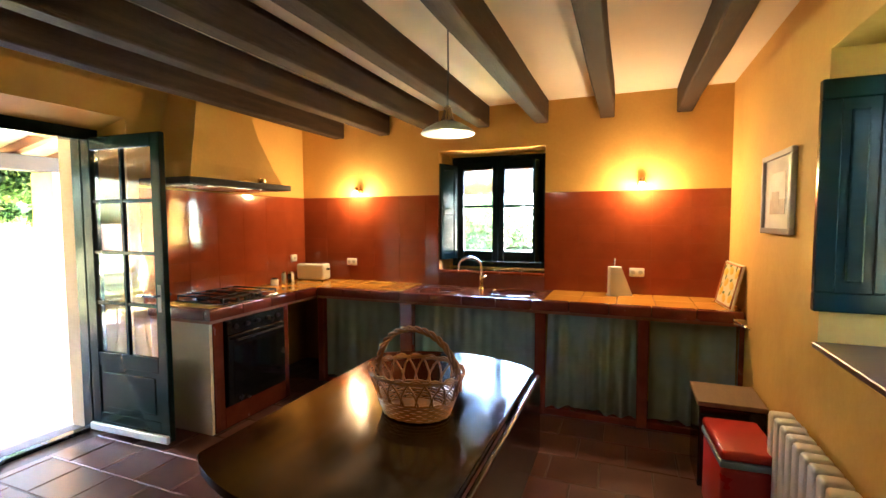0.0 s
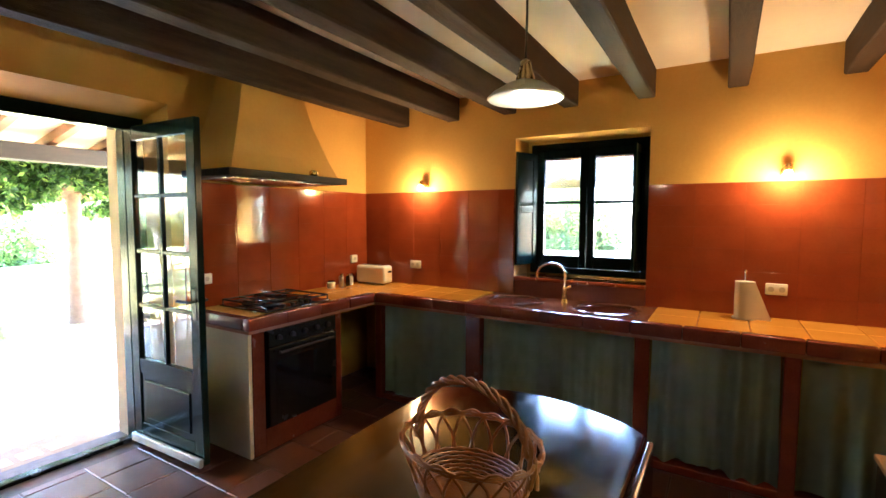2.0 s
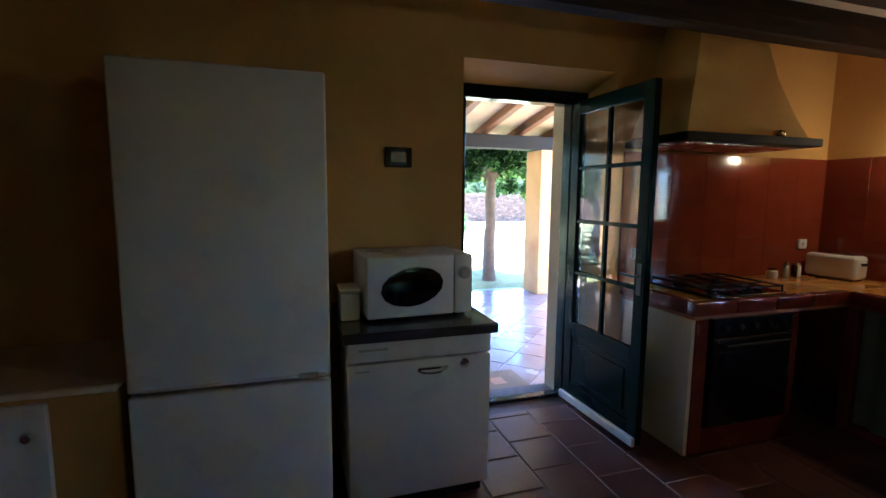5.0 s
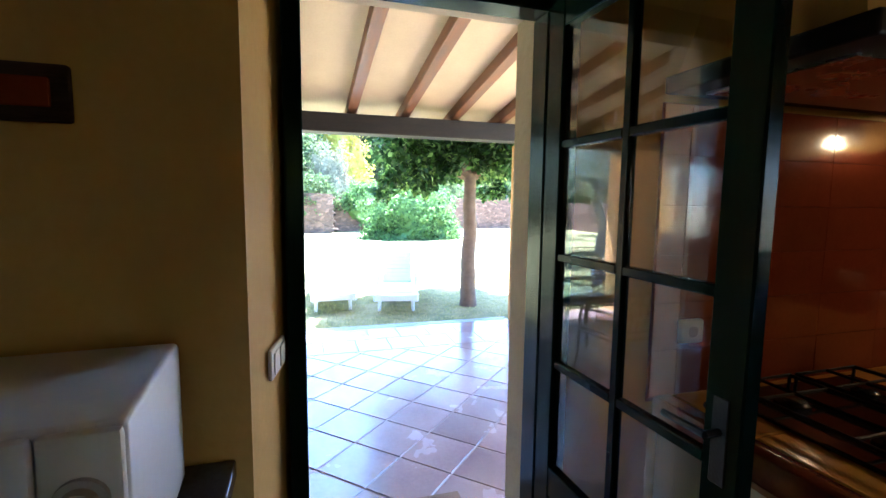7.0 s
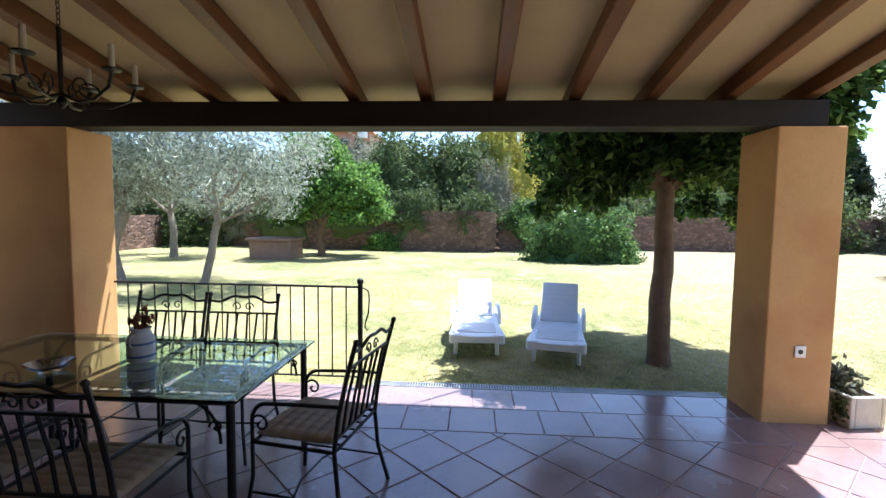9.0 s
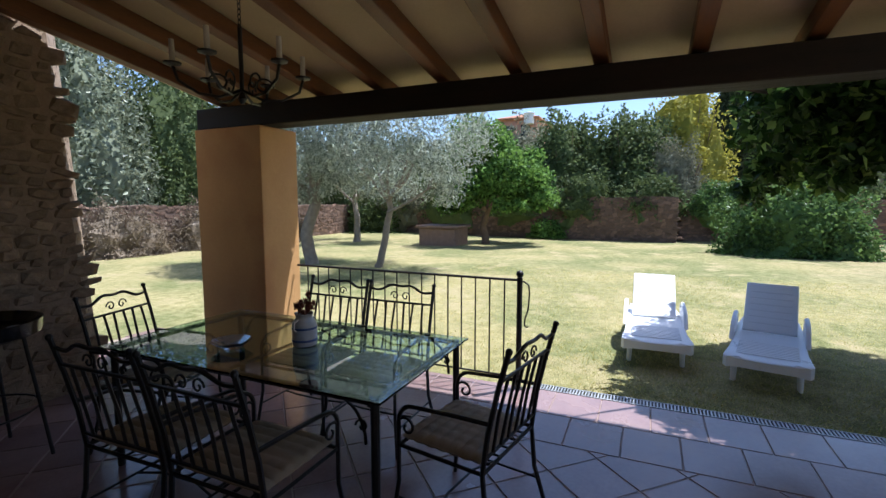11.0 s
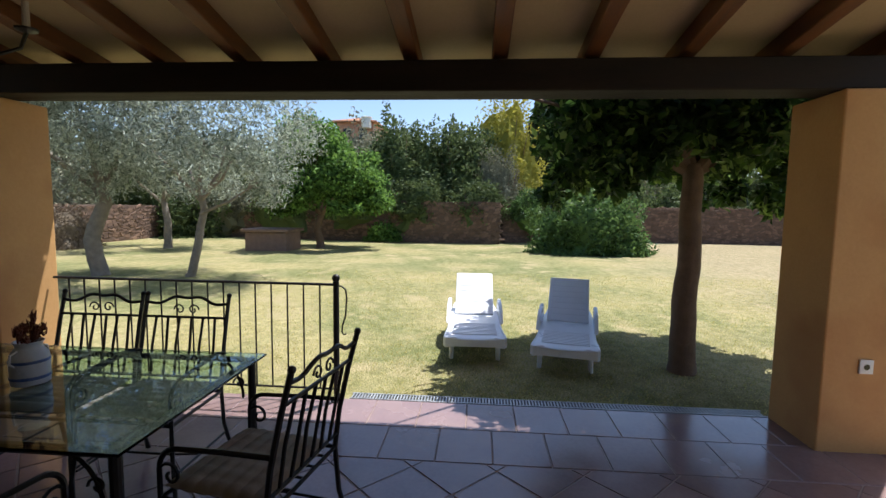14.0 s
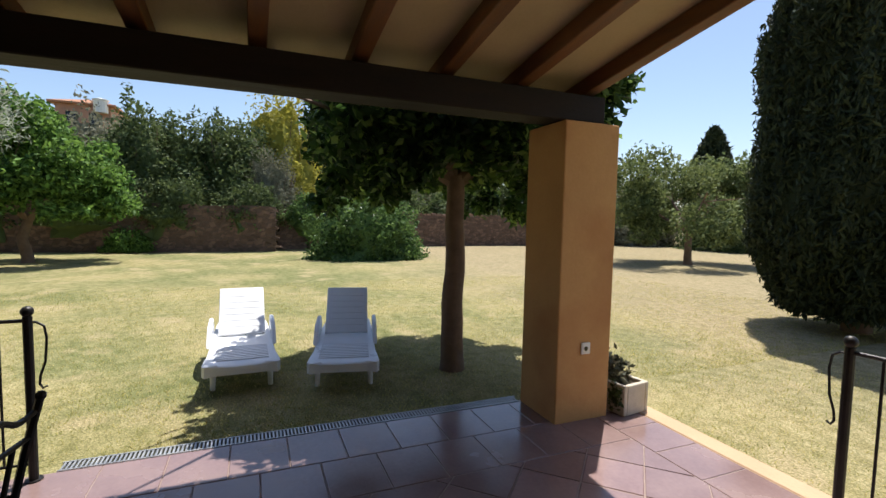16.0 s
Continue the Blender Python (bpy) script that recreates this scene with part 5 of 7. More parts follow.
def wicker_basket():
    th = thing("wicker_basket", "open-weave honey wicker basket with a twisted handle", "basket", (2.515, -2.515, 0.752), -12)
    a0, b0, a1, b1, H = 0.140, 0.115, 0.205, 0.17, 0.170

    def ring(z, k, f_=0.0):
        s = z / H
        return (a0 + (a1 - a0) * s) * math.cos(k), (b0 + (b1 - b0) * s) * math.sin(k), z + f_

    n = 40
    for j in range(7):
        bm = bmesh.new()
        z = 0.006 + j * 0.011
        pts = [ring(z, 2 * math.pi * i / n, 0.0015 * (1 if (i + j) % 2 else -1)) for i in range(n)]
        tube(bm, pts, 0.0055, 5, closed=True)
        part("woven_ring", bm, M["wicker"], th, smooth=True)
    bm = bmesh.new()
    lathe(bm, [(0.140, 0.0), (0.142, 0.006), (0.02, 0.007)], 28)
    for v in bm.verts:
        v.co.y *= 0.8
    part("base", bm, M["wicker_d"], th, smooth=True)
    bm = bmesh.new()
    m = 18
    for i in range(m):
        k0, k1 = 2 * math.pi * i / m, 2 * math.pi * (i + 2.2) / m
        pts = []
        for q in range(13):
            u = q / 12
            k = k0 + (k1 - k0) * u
            z = 0.075 + (H - 0.075 + 0.012) * math.sin(math.pi * u) ** 0.7
            x, y, _ = ring(min(z, H), k)
            pts.append((x * (1 + 0.01 * (-1) ** q), y, z))
        tube(bm, pts, 0.0045, 5)
    part("looped_border", bm, M["wicker"], th, "open looped border", smooth=True)
    bm = bmesh.new()
    for j in range(2):
        tube(bm, [ring(H - 0.004 + j * 0.006, 2 * math.pi * i / n, 0.002 * (1 if (i + j) % 2 else -1)) for i in range(n)], 0.005, 5, closed=True)
    part("rim", bm, M["wicker"], th, smooth=True)
    for ph in (0, math.pi * 2 / 3, math.pi * 4 / 3):
        bm = bmesh.new()
        pts = []
        for q in range(41):
            t = math.pi * q / 40
            r = 0.009
            cx, cz = 0.202 * math.cos(t), 0.12 + 0.215 * math.sin(t) ** 0.85
            w_ = 22 * q / 40 * math.pi / 2 + ph
            nx, nz = math.cos(t), math.sin(t)
            pts.append((cx + r * math.cos(w_) * nx, r * math.sin(w_), cz + r * math.cos(w_) * nz))
        tube(bm, pts, 0.0062, 6)
        part("handle_strand", bm, M["wicker_d"], th, "twisted handle strand", smooth=True)


M["wicker_d"] = surf("dark_wicker", (0.26, 0.082, 0.017), (0.46, 0.172, 0.040), 22, 120, 0.45, 0.3, spread=0.25)
wicker_basket()


def radiator():
    th = thing("radiator", "white ribbed panel radiator under the window recess", "radiator", (4.0, -2.3, 0.12))
    n = 15
    for i in range(n):
        bm = bmesh.new()
        y = -0.60 + i * 0.083
        box(bm, -0.075, 0.02, y, y + 0.072, 0.0, 0.52, 0.018, 3)
        part("section", bm, M["white_app"], th, smooth=True)
    bm = bmesh.new()
    for z in (0.05, 0.47):
        rod(bm, (-0.03, -0.62, z), (-0.03, 0.65, z), 0.018, n=8)
    part("pipe", bm, M["white_app"], th)
    for y in (-0.5, 0.55):
        bm = bmesh.new()
        box(bm, 0.021, 0.048, y - 0.02, y + 0.02, 0.05, 0.48)
        part("bracket", bm, M["white_app"], th)
    for y in (-0.5, 0.55):
        bm = bmesh.new()
        rod(bm, (-0.03, y, -0.12), (-0.03, y, 0.04), 0.012, n=8)
        part("foot_pipe", bm, M["white_app"], th)


radiator()


def cool_box():
    th = thing("cool_box", "red plastic cool box with pale blue rim", "cool box", (3.845, -1.545, 0.0), 3)
    bm = bmesh.new()
    box(bm, -0.125, 0.125, -0.20, 0.20, 0.0, 0.36, 0.02, 3)
    part("body", bm, M["red_pl"], th, smooth=True)
    bm = bmesh.new()
    box(bm, -0.132, 0.132, -0.207, 0.207, 0.362, 0.395, 0.008, 2)
    part("rim", bm, M["blue_pl"], th, "pale blue rim", smooth=True)
    bm = bmesh.new()
    box(bm, -0.130, 0.130, -0.205, 0.205, 0.397, 0.445, 0.016, 3)
    part("lid", bm, M["red_pl"], th, smooth=True)
    bm = bmesh.new()
    tube(bm, [(0.14, -0.15, 0.38), (0.15, -0.15, 0.20), (0.15, 0.15, 0.20), (0.14, 0.15, 0.38)], 0.008, 6)
    part("handle", bm, M["blue_pl"], th)


cool_box()


M["boxlid"] = wood("worn_box_lid", (0.16, 0.10, 0.055), (0.28, 0.19, 0.11), 1, 0.5)


def wooden_box():
    th = thing("wooden_box", "low dark wooden box with a worn brown lid", "box", (3.86, -1.10, 0.0))
    bm = bmesh.new()
    box(bm, -0.16, 0.16, -0.17, 0.17, 0.0, 0.47, 0.006)
    part("body", bm, M["table"], th)
    bm = bmesh.new()
    box(bm, -0.17, 0.17, -0.18, 0.18, 0.472, 0.50, 0.006, 2)
    part("lid", bm, M["boxlid"], th)


wooden_box()


def towel_clip():
    th = thing("towel_holder", "small chrome towel holder on the worktop end", "towel holder", (4.0, -0.63, 0.84))
    bm = bmesh.new()
    box(bm, -0.03, 0.04, -0.012, -0.0, -0.02, 0.02, 0.003)
    part("plate", bm, M["chrome"], th)
    bm = bmesh.new()
    tube(bm, [(-0.02, -0.012, 0.0), (-0.02, -0.10, 0.01), (0.02, -0.16, 0.0), (0.04, -0.16, -0.01)], 0.009, 8)
    part("arm", bm, M["chrome"], th, smooth=True)


towel_clip()

# ---------------------------------------------------------------- terrace furniture
def glass_table():
    th = thing("garden_table", "wrought-iron garden table with a green-edged glass top", "table", (-2.845, -4.53, TZ))
    bm = bmesh.new()
    box(bm, -0.525, 0.525, -0.97, 0.97, 0.738, 0.750, 0.003)
    ob = part("glass_top", bm, M["tableglass"], th, "thick greenish glass top")
    bm = bmesh.new()
    w, l = 0.47, 0.91
    for a, b in (((-w, -l), (w, -l)), ((w, -l), (w, l)), ((w, l), (-w, l)), ((-w, l), (-w, -l))):
        rod(bm, (*a, 0.72), (*b, 0.72), 0.016, n=8)
    rod(bm, (-w, 0, 0.72), (w, 0, 0.72), 0.010, n=8)
    part("frame", bm, M["iron"], th)
    for x in (-w, w):
        for y in (-l, l):
            bm = bmesh.new()
            rod(bm, (x, y, 0), (x, y, 0.735), 0.021, n=10)
            leg = part("leg", bm, M["iron"], th)
            bm = bmesh.new()
            sx, sy = -math.copysign(1, x), -math.copysign(1, y)
            pts = [(x, y + sy * (0.05 + 0.16 * (1 - math.cos(a))), 0.72 - 0.20 * (1 - math.sin(a))) for a in [math.pi / 2 * k / 8 for k in range(9)]]
            tube(bm, pts, 0.008, 6)
            pts = [(x, y + sy * (0.07 + r * math.cos(q)), 0.60 + r * math.sin(q)) for q, r in [(k * 0.5, 0.035 - 0.0022 * k) for k in range(14)]]
            tube(bm, pts, 0.006, 5)
            part("scroll_brace", bm, M["iron"], leg, "scrolled iron brace")


glass_table()


def iron_chair():
    """Faces -y; the back stands at +y."""
    th = thing("garden_chair", "dark wrought-iron garden armchair with beige tied cushion", "chair", (0, 0, 0), group="chairs round the garden table")
    w, d, sh = 0.265, 0.23, 0.43
    bm = bmesh.new()
    tube(bm, [(-w, -d, sh), (w, -d, sh), (w, d, sh), (-w, d, sh)], 0.011, 6, closed=True)
    for k in range(1, 6):
        x = -w + 2 * w * k / 6
        rod(bm, (x, -d, sh), (x, d, sh), 0.006, n=5)
    part("seat_frame", bm, M["iron"], th)
    for x in (-w, w):
        bm = bmesh.new()
        s = math.copysign(1, x)
        tube(bm, [(x + 0.03 * s, -d - 0.03, 0), (x, -d, 0.25), (x, -d, sh), (x, -d, sh + 0.12)] + [(x, -d + 0.09 - 0.09 * math.cos(a), sh + 0.12 + 0.09 * math.sin(a)) for a in [math.pi / 2 * k / 6 for k in range(1, 7)]] + [(x, 0.05, sh + 0.225), (x, d + 0.035, sh + 0.235)], 0.011, 6)
        part("front_leg", bm, M["iron"], th, "front leg and curved arm")
        bm = bmesh.new()
        tube(bm, [(x, -d + 0.05 - r * math.cos(q), sh + 0.10 + r * math.sin(q)) for q, r in [(k * 0.55, 0.055 - 0.0035 * k) for k in range(14)]], 0.007, 5)
        part("arm_scroll", bm, M["iron"], th)
        bm = bmesh.new()
        tube(bm, [(x + 0.02 * s, d + 0.08, 0), (x, d + 0.02, 0.22), (x, d, sh), (x, d + 0.025, 0.62), (x, d + 0.07, 0.82), (x, d + 0.115, 0.985)], 0.012, 6)
        bmesh.ops.create_uvsphere(bm, u_segments=8, v_segments=6, radius=0.016, matrix=Matrix.Translation((x, d + 0.118, 0.995)))
        part("back_post", bm, M["iron"], th)

    def by(z):
        return d + (z - sh) * 0.115 / 0.555 * (0.6 + 0.4 * (z - sh) / 0.555)

    n = 24
    for z, amp, r in ((0.945, 0.045, 0.010), (0.86, 0.0, 0.009), (0.50, 0.0, 0.009)):
        bm = bmesh.new()
        pts = []
        for k in range(n + 1):
            u = k / n
            x = -w + 2 * w * u
            zz = z + amp * (math.sin(math.pi * u) ** 2 - 0.35 * math.sin(3 * math.pi * u) ** 2 * (0 if amp == 0 else 1))
            pts.append((x, by(zz), zz))
        tube(bm, pts, r, 6)
        part("back_rail", bm, M["iron"], th, "wavy top rail" if amp else "")
    for k in range(6):
        u = (k + 1) / 7
        bm = bmesh.new()
        x = -w + 2 * w * u
        tube(bm, [(x, by(0.50), 0.50), (x + 0.008 * (1 if k % 2 else -1), by(0.68), 0.68), (x, by(0.86), 0.86)], 0.0085, 5)
        part("back_bar", bm, M["iron"], th)
    for s in (-1, 1):
        bm = bmesh.new()
        tube(bm, [(s * (0.045 + r * math.cos(q)), by(0.905), 0.905 + r * math.sin(q)) for q, r in [(k * 0.55, 0.036 - 0.0022 * k) for k in range(14)]], 0.005, 5)
        part("back_scroll", bm, M["iron"], th)
    bm = bmesh.new()
    for x in (-w, w):
        rod(bm, (x, -d, 0.16), (x, d + 0.03, 0.16), 0.007, n=6)
    tube(bm, [(-w, 0.0, 0.16), (-0.12, -0.04, 0.17), (0.12, -0.04, 0.17), (w, 0.0, 0.16)], 0.007, 6)
    part("stretcher", bm, M["iron"], th)
    bm = bmesh.new()
    nx, ny = 36, 48
    for sgn in (1, -1):
        grid = []
        for i in range(nx + 1):
            row = []
            for j in range(ny + 1):
                u, v = i / nx * 2 - 1, j / ny * 2 - 1
                edge = (max(0.0, 1 - abs(u) ** 6) * max(0.0, 1 - abs(v) ** 6)) ** 0.5
                h = 0.036 * edge * (0.50 + 0.50 * abs(math.cos(v * 3.5 * math.pi)) ** 0.5) * (0.72 + 0.28 * abs(math.cos(u * 3.5 * math.pi)) ** 0.5)
                row.append(bm.verts.new((u * 0.245, v * 0.225 - 0.005, sh + 0.036 + sgn * h)))
            grid.append(row)
        for i in range(nx):
            for j in range(ny):
                q = (grid[i][j], grid[i + 1][j], grid[i + 1][j + 1], grid[i][j + 1])
                bm.faces.new(q if sgn > 0 else q[::-1])
    bmesh.ops.remove_doubles(bm, verts=bm.verts, dist=0.0005)
    cushion = part("cushion", bm, M["cushion"], th, "beige ribbed seat cushion", smooth=True)
    return th


first = iron_chair()
first.matrix_basis = pose(-2.80, -3.345, TZ, 0, 0, -10)
for x, y, turn in ((-3.36, -4.78, 90), (-3.36, -4.22, 90), (-2.20, -4.13, -90), (-2.20, -4.73, -88), (-2.72, -5.52, 195)):
    copy_thing(first, pose(x, y, TZ, 0, 0, turn))


def milk_jug():
    th = thing("milk_jug", "grey-white ceramic milk jug holding dried flowers", "jug", (-2.84, -4.40, TZ + 0.751))
    th.matrix_basis = th.matrix_basis @ Matrix.Scale(0.86, 4)
    bm = bmesh.new()
    lathe(bm, [(0.070, 0), (0.082, 0.008), (0.085, 0.12), (0.080, 0.160), (0.058, 0.190), (0.055, 0.205), (0.066, 0.225), (0.060, 0.225), (0.048, 0.205)], 28)
    part("body", bm, M["ceramic"], th, smooth=True)
    for s in (-1, 1):
        bm = bmesh.new()
        tube(bm, [(s * 0.062, 0, 0.185), (s * 0.10, 0, 0.175), (s * 0.105, 0, 0.13), (s * 0.082, 0, 0.11)], 0.006, 6)
        part("handle", bm, M["ceramic"], th, smooth=True)
    for z in (0.035, 0.118):
        bm = bmesh.new()
        lathe(bm, [(0.0845, z), (0.0865, z + 0.003), (0.0865, z + 0.013), (0.0845, z + 0.016)], 28)
        part("band", bm, M["blueband"], th, "blue painted band")
    rng = random.Random(3)
    for k in range(22):
        bm = bmesh.new()
        a, r = rng.uniform(0, 6.28), rng.uniform(0.015, 0.085)
        top = Vector((r * math.cos(a), r * math.sin(a), rng.uniform(0.25, 0.37)))
        tube(bm, [(0, 0, 0.19), top * 0.7 + Vector((0, 0, 0.04)), top], 0.002, 4)
        for j in range(12):
            rod(bm, top + Vector((rng.uniform(-.016, .016), rng.uniform(-.016, .016), rng.uniform(-0.03, 0.0))), top + Vector((rng.uniform(-.02, .02), rng.uniform(-.02, .02), rng.uniform(0.0, 0.025))), 0.005, 0.001, 5)
        part("dried_flower", bm, M["dried"], th, "brown dried flower")


M["ceramic"] = surf("grey_ceramic", (0.50, 0.50, 0.52), (0.60, 0.60, 0.62), 9, 60, 0.3, 0.05)
M["blueband"] = surf("blue_glaze", (0.08, 0.12, 0.28), (0.12, 0.17, 0.36), 9, 60, 0.3, 0.02)
M["dried"] = surf("dried_flower", (0.10, 0.025, 0.018), (0.22, 0.07, 0.04), 30, 120, 0.95, 0.3)
milk_jug()


def glass_dish():
    th = thing("glass_dish", "shallow clear glass dish on the garden table", "dish", (-2.62, -4.75, TZ + 0.751))
    bm = bmesh.new()
    lathe(bm, [(0.05, 0), (0.055, 0.006), (0.11, 0.045), (0.114, 0.048), (0.108, 0.048), (0.052, 0.012), (0.01, 0.010)], 24)
    part("bowl", bm, M["pane"], th, smooth=True)


glass_dish()


def chandelier():
    top = roof_z(-2.82) + 0.12
    th = thing("chandelier", "wrought-iron candle chandelier hanging over the garden table", "chandelier", (-2.82, -4.80, 2.08))
    bm = bmesh.new()
    rod(bm, (0, 0, 0.02), (0, 0, 0.42), 0.013, n=8)
    lathe(bm, [(0.01, -0.02), (0.028, 0.01), (0.012, 0.05)], 12)
    part("stem", bm, M["iron"], th)
    bm = bmesh.new()
    z = 0.40
    while z < top - 2.08 - 0.02:
        tube(bm, [(0.010 * math.cos(a), 0, z + 0.018 + 0.02 * math.sin(a)) for a in [2 * math.pi * k / 8 for k in range(8)]] if int(z * 33) % 2 else [(0, 0.010 * math.cos(a), z + 0.018 + 0.02 * math.sin(a)) for a in [2 * math.pi * k / 8 for k in range(8)]], 0.003, 4, closed=True)
        z += 0.03
    part("chain", bm, M["iron"], th)
    for k in range(6):
        a = 2 * math.pi * k / 6 + 0.35
        c, s = math.cos(a), math.sin(a)
        bm = bmesh.new()
        tube(bm, [(0, 0, 0.06), (0.12 * c, 0.12 * s, 0.01), (0.23 * c, 0.23 * s, 0.02), (0.33 * c, 0.33 * s, 0.08), (0.355 * c, 0.355 * s, 0.16)], 0.009, 6)
        tube(bm, [((0.12 + r * math.cos(q)) * c, (0.12 + r * math.cos(q)) * s, 0.09 + r * math.sin(q)) for q, r in [(j * 0.55, 0.06 - 0.004 * j) for j in range(13)]], 0.006, 5)
        arm = part("arm", bm, M["iron"], th, "scrolled iron arm")
        bm = bmesh.new()
        lathe(bm, [(0.015, 0.155), (0.045, 0.165), (0.048, 0.175), (0.016, 0.178)], 14, (0.355 * c, 0.355 * s, 0))
        part("drip_cup", bm, M["iron"], arm)
        bm = bmesh.new()
        rod(bm, (0.355 * c, 0.355 * s, 0.178), (0.355 * c, 0.355 * s, 0.30), 0.016, 0.014, 10)
        part("candle", bm, M["candle"], arm, "cream candle sleeve")


M["candle"] = surf("candle_sleeve", (0.48, 0.42, 0.34), (0.58, 0.52, 0.43), 14, 80, 0.6, 0.05)
chandelier()


def railing(x0, y0, x1, y1, label):
    """A level railing from the first point to its end post at the second."""
    th = thing("iron_railing", label, "railing", (0, 0, TZ))
    a, b = Vector((x0, y0, 0)), Vector((x1, y1, 0))
    ln = (b - a).length
    bm = bmesh.new()
    rod(bm, a + Vector((0, 0, 0.945)), b + Vector((0, 0, 0.945)), 0.011, n=8)
    part("top_rail", bm, M["iron"], th)
    bm = bmesh.new()
    rod(bm, a + Vector((0, 0, 0.10)), b + Vector((0, 0, 0.10)), 0.009, n=8)
    part("bottom_rail", bm, M["iron"], th)
    n = max(2, round(ln / 0.135))
    for k in range(1, n):
        p = a + (b - a) * k / n
        bm = bmesh.new()
        rod(bm, p + Vector((0, 0, 0.10)), p + Vector((0, 0, 0.945)), 0.007, n=6)
        part("baluster", bm, M["iron"], th)
    bm = bmesh.new()
    rod(bm, b, b + Vector((0, 0, 0.97)), 0.024, n=12)
    post = part("end_post", bm, M["iron"], th)
    bm = bmesh.new()
    bmesh.ops.create_uvsphere(bm, u_segments=14, v_segments=10, radius=0.032, matrix=Matrix.Translation(b + Vector((0, 0, 0.998))))
    part("ball", bm, M["iron"], post, smooth=True)
    bm = bmesh.new()
    rod(bm, b + Vector((0, 0, -0.01)), b + Vector((0, 0, 0.008)), 0.045, n=12)
    part("foot_plate", bm, M["iron"], post)
    dirn = (b - a).normalized()
    bm = bmesh.new()
    tube(bm, [b + dirn * q + Vector((0, 0, z)) for q, z in ((0.0, 0.935), (0.04, 0.935), (0.075, 0.91), (0.085, 0.84), (0.075, 0.70), (0.05, 0.62), (0.045, 0.57), (0.06, 0.545), (0.08, 0.555))], 0.007, 6)
    part("scroll", bm, M["iron"], post, "hooked end scroll")


railing(-4.50, -5.90, -4.50, -3.525, "black wrought-iron railing between pillar and garden steps")
railing(-0.62, 0.50, -2.54, 0.47, "black wrought-iron railing along the terrace side")


def drain_grate():
    th = thing("drain_grate", "galvanised drain grate along the terrace edge", "drain", (-4.62, -1.81, TZ), kind="structure")
    bm = bmesh.new()
    for x in (-0.052, 0.052):
        box(bm, x - 0.006, x + 0.006, -1.63, 1.63, -0.10, 0.004)
    part("frame", bm, M["grey_metal"], th)
    bm = bmesh.new()
    for k in range(130):
        y = -1.62 + k * 0.0249
        box(bm, -0.046, 0.046, y, y + 0.012, -0.012, 0.002)
    tagged(part("grate_bars", bm, M["grey_metal"], th), kind="stuff")
    bm = bmesh.new()
    box(bm, -0.046, 0.046, -1.63, 1.63, -0.10, -0.09)
    part("channel", bm, M["soil"], th)


drain_grate()


def pillar_socket():
    th = thing("outdoor_socket", "white outdoor socket on the ochre pillar", "socket", (-4.07, 0.075, 0.46))
    bm = bmesh.new()
    box(bm, 0.0005, 0.014, -0.042, 0.042, -0.046, 0.046, 0.004, 2)
    part("plate", bm, M["white_pl"], th, smooth=True)
    bm = bmesh.new()
    rod(bm, (0.0142, 0, 0), (0.0155, 0, 0), 0.019, n=16)
    part("recess", bm, M["black"], th)


pillar_socket()


def doormat():
    th = thing("doormat", "brown coir doormat outside the threshold", "doormat", (-0.93, -2.42, TZ + 0.001))
    bm = bmesh.new()
    box(bm, -0.22, 0.22, -0.37, 0.37, 0.0, 0.018, 0.006, 2)
    part("coir_surface", bm, M["coco"], th)
    bm = bmesh.new()
    for y0, y1 in ((-0.22, -0.12), (-0.08, 0.04), (0.08, 0.2)):
        box(bm, -0.07, 0.07, y0, y1, 0.0185, 0.0195)
    part("faded_mark", bm, M["wicker_d"], th, "worn printed marks")


doormat()


def stone_planter():
    th = thing("stone_planter", "pale stone trough with a small dark shrub", "planter", (-4.20, 0.55, TZ), 8)
    bm = bmesh.new()
    for a in ((-0.19, 0.19, -0.15, -0.11), (-0.19, 0.19, 0.11, 0.15), (-0.19, -0.15, -0.11, 0.11), (0.15, 0.19, -0.11, 0.11)):
        box(bm, *a, 0.0, 0.25, 0.010, 2)
    box(bm, -0.15, 0.15, -0.11, 0.11, 0.0, 0.04)
    part("trough", bm, M["stonetrough"], th)
    bm = bmesh.new()
    box(bm, -0.149, 0.149, -0.109, 0.109, 0.041, 0.215)
    part("soil", bm, M["soil"], th)
    rng = np.random.default_rng(5)
    pts = rng.normal(0, 1, (300, 3)) * (0.065, 0.05, 0.065) + (-0.05, 0, 0.30)
    leaf_cloud("shrub", pts, 0.034, M["leaf_grey"], th, rng, lift=0.4)
    pts = rng.normal(0, 1, (110, 3)) * (0.035, 0.012, 0.05) + (0.10, -0.155, 0.15)
    leaf_cloud("trailing_shoot", pts, 0.03, M["leaf_dark"], th, rng, lift=0.4)


